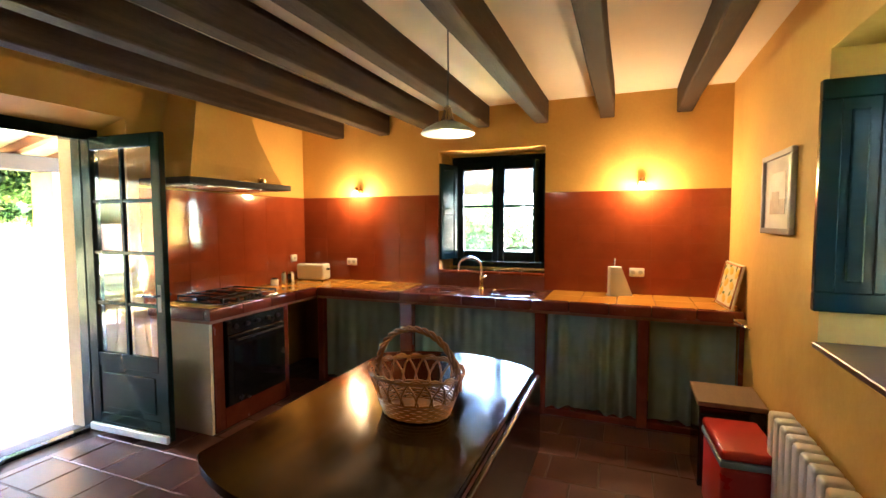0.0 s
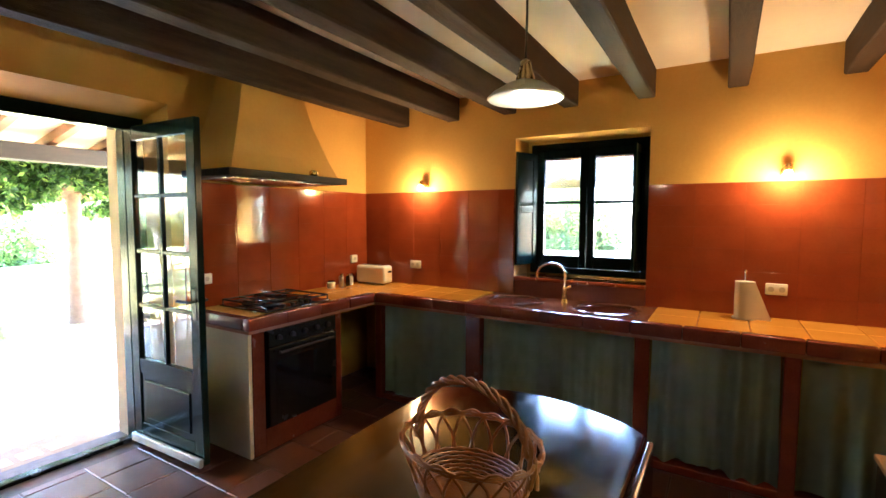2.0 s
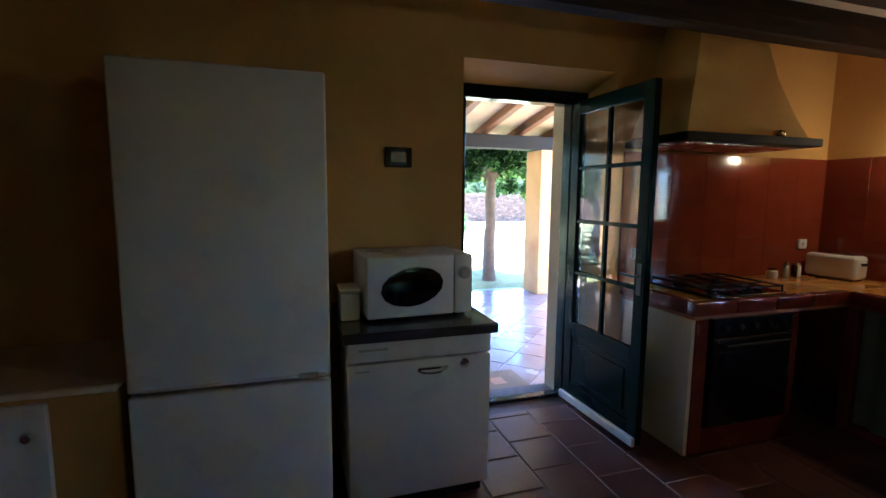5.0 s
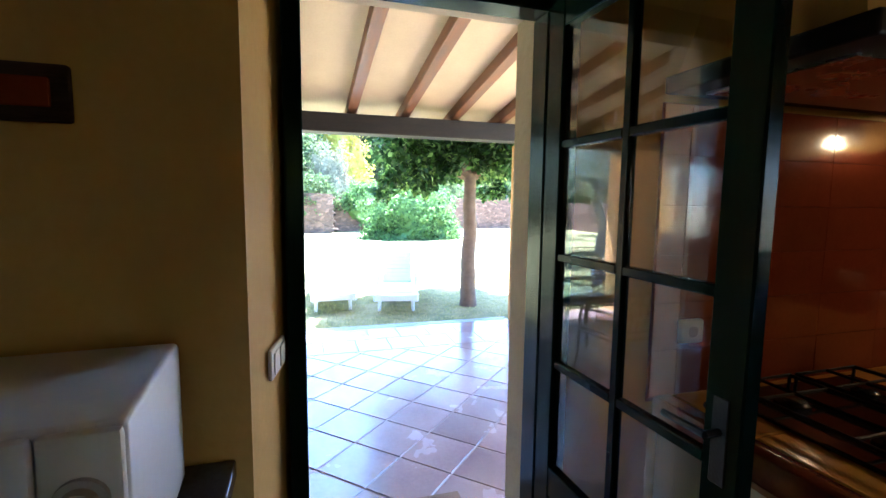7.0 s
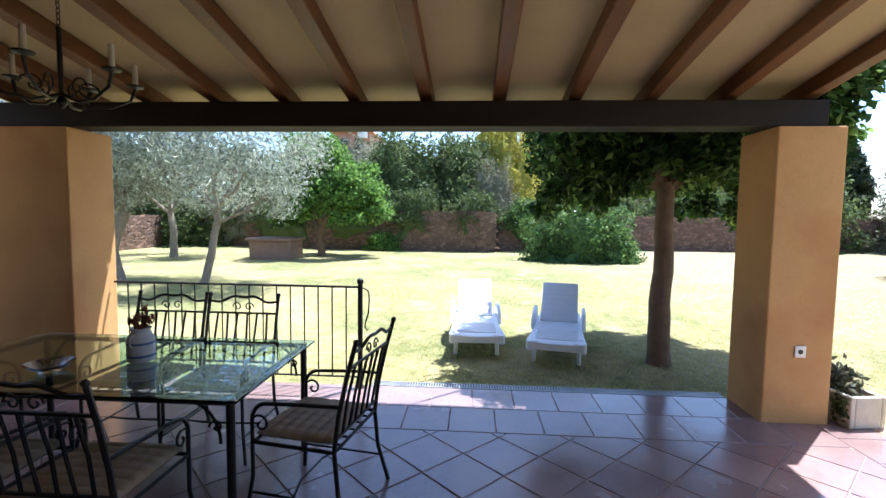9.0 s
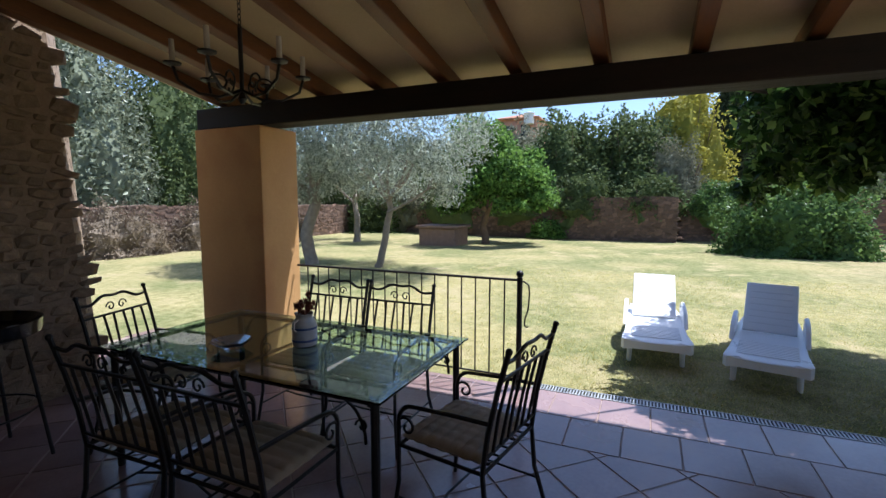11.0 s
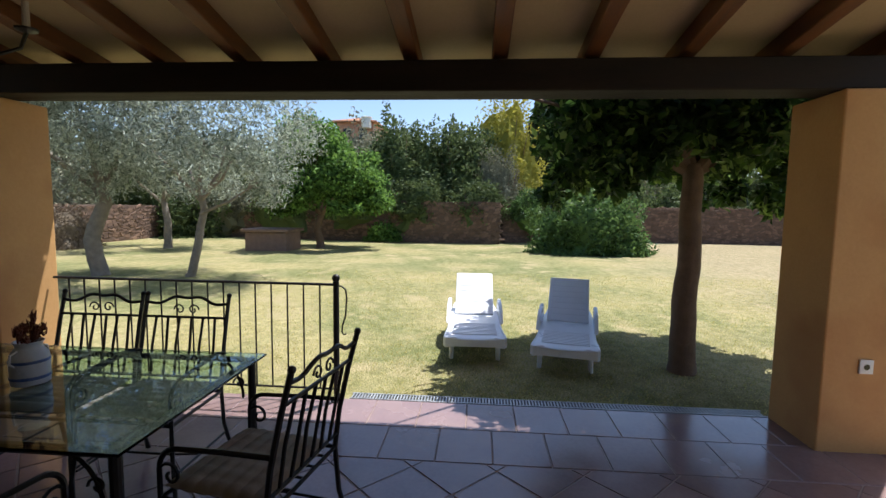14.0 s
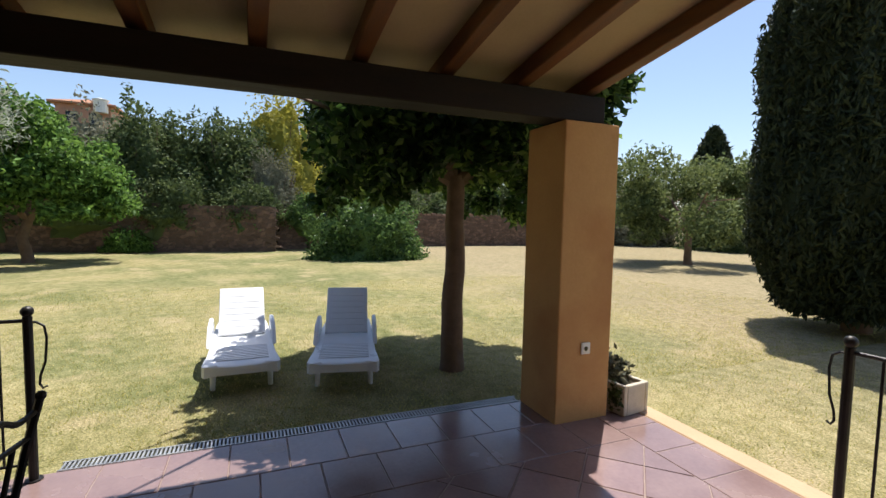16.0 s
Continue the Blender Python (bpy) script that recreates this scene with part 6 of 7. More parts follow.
def leaf_cloud(name, pts, size, material, parent, rng, lift=0.6, narrow=0.5, vary=0.35, upright=0.0):
    """Leaves, each a folded blade of its own, at the given places."""
    n = len(pts)
    d = rng.normal(0, 1, (n, 3)) + (0, 0, upright)
    d /= np.linalg.norm(d, axis=1, keepdims=True)
    up = rng.normal(0, 1, (n, 3)) * (1 - lift) + (0, 0, lift)
    side = np.cross(d, up)
    side /= np.linalg.norm(side, axis=1, keepdims=True) + 1e-9
    nor = np.cross(side, d)
    s = size * (1 + vary * rng.uniform(-1, 1, (n, 1)))
    a, b = pts - d * s, pts + d * s
    l, r = pts + side * s * narrow + nor * s * 0.18 - d * s * 0.15, pts - side * s * narrow + nor * s * 0.18 - d * s * 0.15
    verts = np.stack([a, l, b, r], 1).reshape(-1, 3)
    base = np.arange(n)[:, None] * 4
    faces = np.concatenate([base + (0, 1, 2), base + (0, 2, 3)], 1).reshape(-1, 3)
    me = bpy.data.meshes.new(name)
    me.from_pydata(verts.tolist(), [], faces.tolist())
    me.materials.append(material)
    ob = new(name, me)
    ob.parent = parent
    return ob


stone_planter()


def brazier():
    th = thing("barbecue", "black round barbecue tray on thin iron legs", "barbecue", (-2.02, -6.22, TZ))
    bm = bmesh.new()
    lathe(bm, [(0.30, 0.78), (0.34, 0.80), (0.35, 0.88), (0.34, 0.88), (0.31, 0.82), (0.02, 0.80)], 28)
    part("tray", bm, M["black"], th, smooth=True)
    for k in range(4):
        a = math.pi / 4 + k * math.pi / 2
        bm = bmesh.new()
        rod(bm, (0.26 * math.cos(a), 0.26 * math.sin(a), 0.79), (0.36 * math.cos(a), 0.36 * math.sin(a), 0.0), 0.011, n=8)
        part("leg", bm, M["iron"], th)
    bm = bmesh.new()
    tube(bm, arc((0, 0, 0.32), 0.30, 0, 345, 23, "xy"), 0.007, 5, closed=True)
    part("brace_ring", bm, M["iron"], th)


brazier()


def sun_lounger():
    """Foot at +x, head at -x; a moulded shell with a raised back."""
    th = thing("sun_lounger", "white moulded plastic sun lounger with raised back on the lawn", "sun lounger", (0, 0, 0), group="sun loungers")
    bm = bmesh.new()
    rows = []
    prof = [(0.02, 0.22, 0.290), (0.035, 0.30, 0.283), (0.0, 0.325, 0.290), (-0.10, 0.318, 0.292), (-0.35, 0.300, 0.286), (-0.6, 0.295, 0.292), (-0.85, 0.295, 0.302), (-1.05, 0.295, 0.305), (-1.35, 0.285, 0.295), (-1.75, 0.27, 0.285)]
    for x, hw, z in prof:
        rows.append([bm.verts.new((x, hw * u, z - d)) for u, d in ((-1.0, 0.10), (-1.0, 0.006), (-0.93, 0.0), (-0.82, 0.012), (-0.4, 0.016), (0, 0.017), (0.4, 0.016), (0.82, 0.012), (0.93, 0.0), (1.0, 0.006), (1.0, 0.10))])
    for r0, r1 in zip(rows, rows[1:]):
        for k in range(10):
            bm.faces.new((r0[k], r0[k + 1], r1[k + 1], r1[k]))
    bm.faces.new(rows[0]), bm.faces.new(rows[-1][::-1])
    part("seat_shell", bm, M["lounger"], th, smooth=True)
    for k in range(9):
        bm = bmesh.new()
        x = -0.13 - k * 0.055
        box(bm, x - 0.034, x, -0.235, 0.235, 0.268, 0.287, 0.006, 2)
        part("seat_rib", bm, M["lounger"], th)
    bm = bmesh.new()
    box(bm, -0.66, 0.0, -0.235, 0.235, -0.014, 0.014, 0.010, 2)
    back = part("backrest", bm, M["lounger"], th, "raised backrest")
    back.matrix_basis = pose(-0.98, 0, 0.300, 0, 41, 0)
    for k in range(6):
        bm = bmesh.new()
        x = -0.10 - k * 0.085
        box(bm, x - 0.05, x, -0.19, 0.19, 0.0125, 0.0165, 0.001)
        part("back_rib", bm, M["lounger"], back)
    for s_ in (-1, 1):
        bm = bmesh.new()
        lo = [(-0.55, 0.285), (-0.70, 0.40), (-0.80, 0.455), (-1.12, 0.475), (-1.22, 0.43), (-1.25, 0.285)]
        y0, y1 = s_ * 0.285, s_ * 0.325
        va, vb = [bm.verts.new((x, y0, z)) for x, z in lo], [bm.verts.new((x, y1, z)) for x, z in lo]
        for k in range(len(lo)):
            j = (k + 1) % len(lo)
            bm.faces.new((va[k], va[j], vb[j], vb[k]))
        bm.faces.new(va), bm.faces.new(vb[::-1])
        bmesh.ops.bevel(bm, geom=list(bm.edges), offset=0.008, segments=2, affect="EDGES")
        part("armrest", bm, M["lounger"], th, smooth=True)
    for x in (-0.16, -1.5):
        for y in (-0.24, 0.24):
            bm = bmesh.new()
            rod(bm, (x, y, 0.27), (x - 0.02, y * 1.04, -0.01), 0.030, 0.022, 10)
            part("leg", bm, M["lounger"], th, smooth=True)
    return th


lg = sun_lounger()
lg.matrix_basis = pose(-5.62, -2.43, GZ, 0, 0, 1)
copy_thing(lg, pose(-5.38, -1.57, GZ, 0, 0, -12))

# ---------------------------------------------------------------- garden
def trunk_mesh(bm, pts, r0, r1, n=10, seed=0):
    """A tapered, slightly knobbly stem through the points."""
    fine = []
    for a, b in zip(pts, pts[1:]):
        for k in range(4):
            fine.append(Vector(a).lerp(Vector(b), k / 4))
    fine.append(Vector(pts[-1]))
    fine = [p + 0.25 * r0 * Vector((noise.noise(p * 2.3 + Vector((seed, 0, 0))), noise.noise(p * 2.3 + Vector((0, seed, 9))), 0)) for p in fine]
    tube(bm, fine, r0, n, r1)


def make_tree(name, label, base, stem, r0, limbs, clumps, leaves, size, leaf, bark, seed, spread=0.42, narrow=0.5, lift=0.5, flare=1.25):
    """stem: points from the foot; limbs: (from, to, radius); clumps: (x, y, z, radius) of foliage, all from the foot."""
    th = thing(name, label, "tree", base)
    rng = np.random.default_rng(seed)
    bm = bmesh.new()
    trunk_mesh(bm, stem, r0, r0 * 0.7, 12, seed)
    tube(bm, [Vector(stem[0]) + Vector((0, 0, -0.12)), Vector(stem[0]) + Vector((0, 0, 0.12))], r0 * flare, 12, r0 * 0.98)
    for a, b, r in limbs:
        mid = Vector(a).lerp(Vector(b), 0.5) + Vector(rng.normal(0, 0.08, 3).tolist())
        trunk_mesh(bm, [a, mid, b], r, r * 0.35, 7, seed + 1)
        for _ in range(3):
            tip = Vector(b) + Vector(rng.normal(0, 0.45, 3).tolist()) + Vector((0, 0, 0.15))
            trunk_mesh(bm, [mid.lerp(Vector(b), 0.6), tip], r * 0.35, r * 0.1, 5, seed + 2)
    part("trunk", bm, bark, th, smooth=True)
    pts = []
    total = sum(c[3] ** 2 for c in clumps)
    for x, y, z, r in clumps:
        k = int(leaves * r * r / total)
        d = rng.normal(0, 1, (k, 3))
        d /= np.linalg.norm(d, axis=1, keepdims=True)
        rad = r * rng.uniform(0.25, 1.0, (k, 1)) ** spread
        wob = np.array([noise.noise(Vector((p * 2.1).tolist()) + Vector((seed, x, y))) for p in d])[:, None]
        pts.append(d * rad * (1 + 0.45 * wob) * (1, 1, 0.78) + (x, y, z))
    pts = np.concatenate(pts)
    pts = pts[(pts[:, 0] + base[0] < -5.02) | ((pts[:, 1] + base[1] > 0.62) & (pts[:, 0] + base[0] < -4.75))]
    leaf_cloud("crown", pts, size, leaf, th, rng, lift, narrow)
    return th


def ring_clumps(rng, n, cx, cy, cz, rx, ry, rz, r0, r1):
    out = []
    for _ in range(n):
        a, q = rng.uniform(0, 6.28), rng.uniform(0.3, 1) ** 0.5
        out.append((cx + rx * q * math.cos(a), cy + ry * q * math.sin(a), cz + rz * rng.uniform(-1, 1), rng.uniform(r0, r1)))
    return out


# the broad-leaved shade tree beside the terrace
rng = random.Random(11)
limbs = [((0, 0, 1.98), (-0.40 + 0.95 * math.cos(a), 0.1 + 1.4 * math.sin(a), rng.uniform(2.45, 2.9)), 0.075) for a in [k * 2 * math.pi / 9 + 0.2 for k in range(9)]]
clumps = ring_clumps(rng, 50, -0.40, 0.20, 2.85, 1.5, 1.45, 0.42, 0.34, 0.56) + ring_clumps(rng, 16, -0.15, 0.05, 2.95, 0.7, 0.7, 0.3, 0.4, 0.55)
# drooping outer skirt of the crown
for k in range(34):
    a = 2 * math.pi * k / 34 + rng.uniform(-0.1, 0.1)
    q = rng.uniform(0.72, 1.05)
    clumps.append((-0.45 + 1.45 * q * math.cos(a), 0.12 + 1.45 * q * math.sin(a), rng.uniform(1.72, 2.4), rng.uniform(0.14, 0.32)))
clumps += ring_clumps(rng, 14, -0.45, 0.1, 2.3, 1.0, 1.1, 0.14, 0.26, 0.36) + ring_clumps(rng, 6, 0.35, 1.5, 2.8, 0.25, 0.2, 0.4, 0.2, 0.3)
make_tree("shade_tree", "broad-leaved shade tree with a stout brown trunk", (-5.66, -0.36, GZ), [(0, 0, 0), (0.01, -0.02, 0.7), (0.0, 0.01, 1.4), (0.01, -0.02, 2.05)], 0.126, limbs, clumps, 62000, 0.056, M["leaf_plane"], M["bark_r"], 11, 0.6, 0.62, 0.55)

# olives
rng = random.Random(5)
make_tree("olive_tree", "slender leaning olive with silvery foliage", (-10.5, -8.64, GZ), [(0, 0, 0), (-0.05, 0.18, 0.8), (-0.1, 0.30, 1.5), (0.0, 0.25, 2.1)], 0.095,
          [((0, 0.28, 1.7), (0.4 * i, 1.2 * math.cos(i), 2.9), 0.05) for i in (-2, -1, 0, 1, 2)] + [((0, 0.28, 1.4), (0.2, 1.7, 2.1), 0.04)],
          ring_clumps(rng, 36, 0, 0.2, 3.0, 1.7, 2.2, 0.9, 0.45, 0.8) + ring_clumps(rng, 14, 0, 0, 4.4, 1.3, 1.6, 0.6, 0.5, 0.8) + ring_clumps(rng, 5, 0.2, 1.5, 2.0, 0.4, 0.5, 0.25, 0.3, 0.5), 24000, 0.063, M["leaf_olive"], M["bark"], 5, 0.6, 0.22, 0.25)
rng = random.Random(6)
make_tree("olive_tree", "old olive with dark twisted trunk", (-10.4, -10.62, GZ), [(0, 0, 0), (0.1, -0.1, 0.8), (0.0, 0.15, 1.6), (0.1, 0.1, 2.3)], 0.17,
          [((0, 0.1, 1.8), (0.5 * i, 1.0 * math.cos(i * 1.3), 3.2), 0.07) for i in (-2, -1, 0, 1, 2)],
          ring_clumps(rng, 30, 0, -0.2, 3.2, 1.9, 1.9, 0.9, 0.5, 0.85) + ring_clumps(rng, 12, 0, 0, 4.8, 1.4, 1.4, 0.6, 0.5, 0.8), 22000, 0.063, M["leaf_olive"], M["bark"], 6, 0.6, 0.22, 0.25)
rng = random.Random(16)
make_tree("olive_tree", "olive tree standing farther back on the lawn", (-17.5, -14.05, GZ), [(0, 0, 0), (0.1, 0.1, 0.9), (0.0, -0.1, 1.8)], 0.15,
          [((0, -0.1, 1.6), (0.6 * i, 0.9 * math.cos(i * 1.3), 3.0), 0.06) for i in (-2, -1, 0, 1, 2)],
          ring_clumps(rng, 22, 0, 0, 3.0, 2.1, 2.1, 0.8, 0.6, 1.0), 10000, 0.08, M["leaf_olive"], M["bark"], 16, 0.6, 0.25, 0.25)

# fresh green tree by the well
rng = random.Random(8)
make_tree("fruit_tree", "fresh green fruit tree with a short dark trunk", (-19.0, -8.7, GZ), [(0, 0, 0), (0.05, -0.1, 0.7), (-0.1, 0.1, 1.5)], 0.16,
          [((0, 0, 1.3), (0.8 * i, 1.4 * math.cos(i * 1.7), 2.9), 0.07) for i in (-2, -1, 0, 1, 2)],
          ring_clumps(rng, 34, 0, 0.25, 2.7, 1.9, 2.2, 1.1, 0.45, 0.85) + ring_clumps(rng, 6, 0, 0, 4.0, 0.9, 0.9, 0.5, 0.6, 0.9) + ring_clumps(rng, 12, 0.2, 0.3, 1.65, 1.8, 2.3, 0.25, 0.3, 0.55), 24000, 0.085, M["leaf_fig"], M["bark_r"], 8, 0.55, 0.55, 0.4)
rng = random.Random(18)
make_tree("fruit_tree", "rounded green fruit tree beyond the terrace end", (-13.95, 13.05, GZ), [(0, 0, 0), (0.05, -0.1, 0.6), (-0.1, 0.1, 1.4)], 0.15,
          [((0, 0, 1.2), (0.9 * i, 1.5 * math.cos(i * 1.7), 2.6), 0.07) for i in (-2, -1, 0, 1, 2)],
          ring_clumps(rng, 32, 0, 0.2, 2.7, 2.4, 2.6, 1.0, 0.7, 1.1) + ring_clumps(rng, 12, 0.2, 0.1, 1.45, 2.3, 2.5, 0.3, 0.5, 0.7), 26000, 0.075, M["leaf_fruit"], M["bark_r"], 18, 0.55, 0.5, 0.4)


def well():
    th = thing("well", "low square stone well with a slab lid", "well", (-17.9, -10.12, GZ))
    bm = bmesh.new()
    box(bm, -0.70, 0.70, -0.78, 0.78, -0.2, 0.64, 0.03)
    part("curb", bm, M["wellstone"], th)
    bm = bmesh.new()
    box(bm, -0.80, 0.80, -0.88, 0.88, 0.64, 0.75, 0.02)
    part("slab", bm, M["wellstone"], th)


M["wellstone"] = surf("weathered_pinkish_stone", (0.17, 0.105, 0.075), (0.30, 0.195, 0.14), 5, 50, 0.95, 0.6, spread=0.22)
well()


def rubble_wall(name, label, a, b, top, thick, seed, count):
    th = thing(name, label, "wall", (0, 0, 0), kind="structure")
    a, b = Vector(a), Vector(b)
    d = (b - a).normalized()
    nrm = Vector((-d.y, d.x, 0))
    bm = bmesh.new()
    n = 40
    rows = []
    for k in range(n + 1):
        p = a + (b - a) * k / n
        h = top + 0.12 * noise.noise(Vector((p.x * 0.6, p.y * 0.6, seed)))
        rows.append([bm.verts.new(p + nrm * s * thick / 2 + Vector((0, 0, z))) for s, z in ((-1, -0.5), (1, -0.5), (1, h), (-1, h))])
    for r0, r1 in zip(rows, rows[1:]):
        for k in range(4):
            bm.faces.new((r0[k], r0[(k + 1) % 4], r1[(k + 1) % 4], r1[k]))
    bm.faces.new(rows[0][::-1]), bm.faces.new(rows[-1])
    part("core", bm, M["mortar_r"], th)
    rng = random.Random(seed)
    verts, faces = [], []
    base = [(-.5, -.5, -.5), (.5, -.5, -.5), (.5, .5, -.5), (-.5, .5, -.5), (-.42, -.42, .5), (.42, -.42, .5), (.42, .42, .5), (-.42, .42, .5)]
    quads = [(4, 5, 6, 7), (0, 1, 5, 4), (1, 2, 6, 5), (2, 3, 7, 6), (3, 0, 4, 7)]
    ln = (b - a).length
    z = -0.15
    while z < top - 0.05:
        h = rng.uniform(0.09, 0.19)
        s = rng.uniform(-0.2, 0.0)
        while s < ln:
            w = rng.uniform(0.11, 0.36)
            for side in (-1, 1):
                o = len(verts)
                jx, jz, jh, jr = rng.uniform(-0.12, 0.12), rng.uniform(-0.045, 0.045), rng.uniform(0.6, 1.3), rng.uniform(-0.38, 0.38)
                for x, y, t in base:
                    p = a + d * (s + w / 2 + x * (w - 0.02) + jx * y) + Vector((0, 0, z + jz + h / 2 + y * (h * jh - 0.02) + jr * x * w)) + nrm * side * (thick / 2 + 0.03 * t + rng.uniform(-0.012, 0.012))
                    verts.append(p[:])
                faces += [tuple(o + i for i in q) for q in quads]
            s += w
        z += h
    me = bpy.data.meshes.new("stone_facing")
    me.from_pydata(verts, [], faces)
    me.materials.append(M["stone_r"])
    ob = new("stone_facing", me)
    ob.parent = th
    tagged(ob, "reddish rubble stones", kind="stuff")


M["stone_r"] = surf("reddish_rubble", (0.085, 0.050, 0.034), (0.20, 0.125, 0.085), 4, 40, 0.95, 0.6, spread=0.25)
_n = M["stone_r"].node_tree
_g = next(n for n in _n.nodes if n.type == "NEW_GEOMETRY")
_h, _r = _n.nodes.new("ShaderNodeHueSaturation"), _n.nodes.new("ShaderNodeMapRange")
_r.inputs[3].default_value, _r.inputs[4].default_value = 0.6, 1.4
_b = _n.nodes["Principled BSDF"].inputs["Base Color"]
_n.links.new(_g.outputs["Random Per Island"], _r.inputs[0])
_n.links.new(_r.outputs[0], _h.inputs["Value"])
_n.links.new(_b.links[0].from_socket, _h.inputs["Color"])
_n.links.new(_h.outputs[0], _b)
M["mortar_r"] = surf("reddish_mortar", (0.09, 0.058, 0.042), (0.15, 0.10, 0.072), 8, 60, 0.95, 0.5, spread=0.25)
rubble_wall("garden_wall", "reddish rubble garden wall behind the lawn", (-24.0, -18.2, GZ), (-22.6, -1.42, GZ), 1.88, 0.5, 3, 0)
rubble_wall("garden_wall", "lower rubble garden wall half hidden by ivy", (-23.4, -1.27, GZ), (-26.5, 24.0, GZ), 1.7, 0.5, 4, 0)
rubble_wall("garden_wall", "rubble garden wall below tall boundary shrubs", (-2.0, -18.0, GZ), (-24.2, -18.0, GZ), 1.5, 0.5, 9, 0)


M["leaf_dry"] = leafy("dry_scrub_leaf", (0.10, 0.075, 0.05), (0.24, 0.19, 0.13), 0.15)


def bush(name, label, centre, rx, ry, top, leaf, size, leaves, seed, low=0.0, narrow=0.5, category="bush"):
    """A shrub: leafy clumps over a loose armature of stems, ragged in outline."""
    th = thing(name, label, category, centre)
    rng = np.random.default_rng(seed)
    leaves, size = int(leaves * 3.2), size * 0.86
    r = random.Random(seed)
    bm = bmesh.new()
    for _ in range(9):
        a = r.uniform(0, 6.28)
        tube(bm, [(0.2 * math.cos(a), 0.2 * math.sin(a), -0.1), (rx * 0.4 * math.cos(a), ry * 0.4 * math.sin(a), top * 0.4), (rx * 0.7 * math.cos(a), ry * 0.7 * math.sin(a), top * r.uniform(0.6, 0.8))], 0.05, 5, 0.012)
    part("stems", bm, M["bark_r"], th)
    bm = bmesh.new()
    bmesh.ops.create_icosphere(bm, subdivisions=3, radius=1.0)
    for v in bm.verts:
        p = v.co.normalized()
        q = 0.80 * (1 + 0.30 * noise.noise(p * 2.4 + Vector((seed, 0, 0))) + 0.22 * noise.noise(p * 6.0 + Vector((0, seed, 0))) + 0.10 * noise.noise(p * 15.0))
        v.co = Vector((p.x * rx * q, p.y * ry * q, max(low + p.z * (top - low) * q, 0.05)))
    part("inner_foliage", bm, leaf, th, "dense shaded inner foliage")
    n = leaves
    d = rng.normal(0, 1, (n, 3))
    d /= np.linalg.norm(d, axis=1, keepdims=True)
    d[:, 2] = np.abs(d[:, 2]) * 1.0 - 0.25 * (rng.random(n) < 0.35)
    rad = rng.uniform(0.35, 1.0, (n, 1)) ** 0.45
    k = np.array([1 + 0.30 * noise.noise(Vector((p * 2.4).tolist()) + Vector((seed, 0, 0))) + 0.22 * noise.noise(Vector((p * 6.0).tolist()) + Vector((0, seed, 0))) for p in d])[:, None]
    pts = d * rad * k * (rx, ry, top - low) + (0, 0, low)
    pts[:, 2] = np.maximum(pts[:, 2], 0.03)
    leaf_cloud("foliage", pts, size, leaf, th, rng, 0.4, narrow)
    return th


bush("ivy_hedge", "ivy covered hedge mound beside the lawn", (-18.2, 1.65, GZ), 1.5, 2.1, 2.5, M["leaf_ivy"], 0.085, 5500, 21)
bush("evergreen_bush", "tall dark evergreen behind the garden wall", (-25.4, -6.3, GZ), 2.2, 2.8, 6.3, M["leaf_dark"], 0.12, 7500, 22, 1.0)
bush("evergreen_bush", "dark rounded evergreen behind the garden wall", (-25.6, -3.3, GZ), 2.0, 2.3, 6.2, M["leaf_dark"], 0.12, 6500, 23, 1.0)
bush("scrub_bush", "grey-brown scrub growing over the garden wall", (-24.6, -1.5, GZ), 1.3, 1.6, 4.6, M["leaf_grey"], 0.08, 5500, 24, 0.8, 0.3)
bush("yellow_bush", "yellow-green shrub behind the garden wall", (-27.5, -0.9, GZ), 2.0, 2.2, 8.2, M["leaf_yel"], 0.12, 4000, 25, 1.0)
bush("evergreen_bush", "dark shrub over the far garden wall", (-27.0, -9.8, GZ), 2.2, 2.6, 4.6, M["leaf_dark"], 0.12, 5500, 26, 0.8)
for k, (x, y, ry, h, mat) in enumerate(((-23.6, -15.5, 2.0, 3.0, "leaf_grey"), (-23.5, -12.0, 1.8, 3.2, "leaf_dark"), (-23.4, -8.6, 1.9, 2.6, "leaf_dark"), (-23.3, -5.6, 1.7, 3.1, "leaf_dark"), (-23.2, -2.6, 1.5, 2.9, "leaf_dark"), (-23.4, 0.3, 1.4, 2.5, "leaf_ivy"))):
    bush("wall_shrub", "shrub overhanging the top of the garden wall", (x, y, GZ), 0.95, ry, h, M[mat], 0.08, 2600, 140 + k, 1.30, category="bush")
for k, (x, y, rx, h) in enumerate(((-6.5, -16.9, 1.6, 1.9), (-9.6, -17.2, 1.7, 1.6), (-12.8, -17.2, 1.8, 1.8), (-16.2, -17.1, 1.6, 1.5))):
    bush("scrub_bush", "brownish dry scrub below the boundary shrubs", (x, y, GZ), rx, 0.8, h, M["leaf_dry"], 0.07, 2500, 160 + k, 0.0, 0.3)
bush("wall_shrub", "leafy green shrub in front of the garden wall", (-22.6, -6.9, GZ), 0.5, 0.9, 0.9, M["leaf_fig"], 0.08, 900, 27)
for k, (x, y, rx, ry, h, mat) in enumerate(((-6.0, -21.5, 2.8, 3.0, 9.5, "leaf_bound"), (-10.5, -21.6, 3.0, 3.0, 9.0, "leaf_bound"), (-15.0, -21.6, 3.0, 3.0, 8.0, "leaf_dark"), (-19.5, -21.6, 2.8, 3.0, 6.4, "leaf_grey"), (-24.0, -18.0, 2.4, 3.4, 4.6, "leaf_dark"))):
    bush("boundary_shrub", "tall grey-green boundary shrubs beside the house", (x, y, GZ), rx, ry, h, M[mat], 0.12, 8500, 40 + k, 0.3, 0.45)
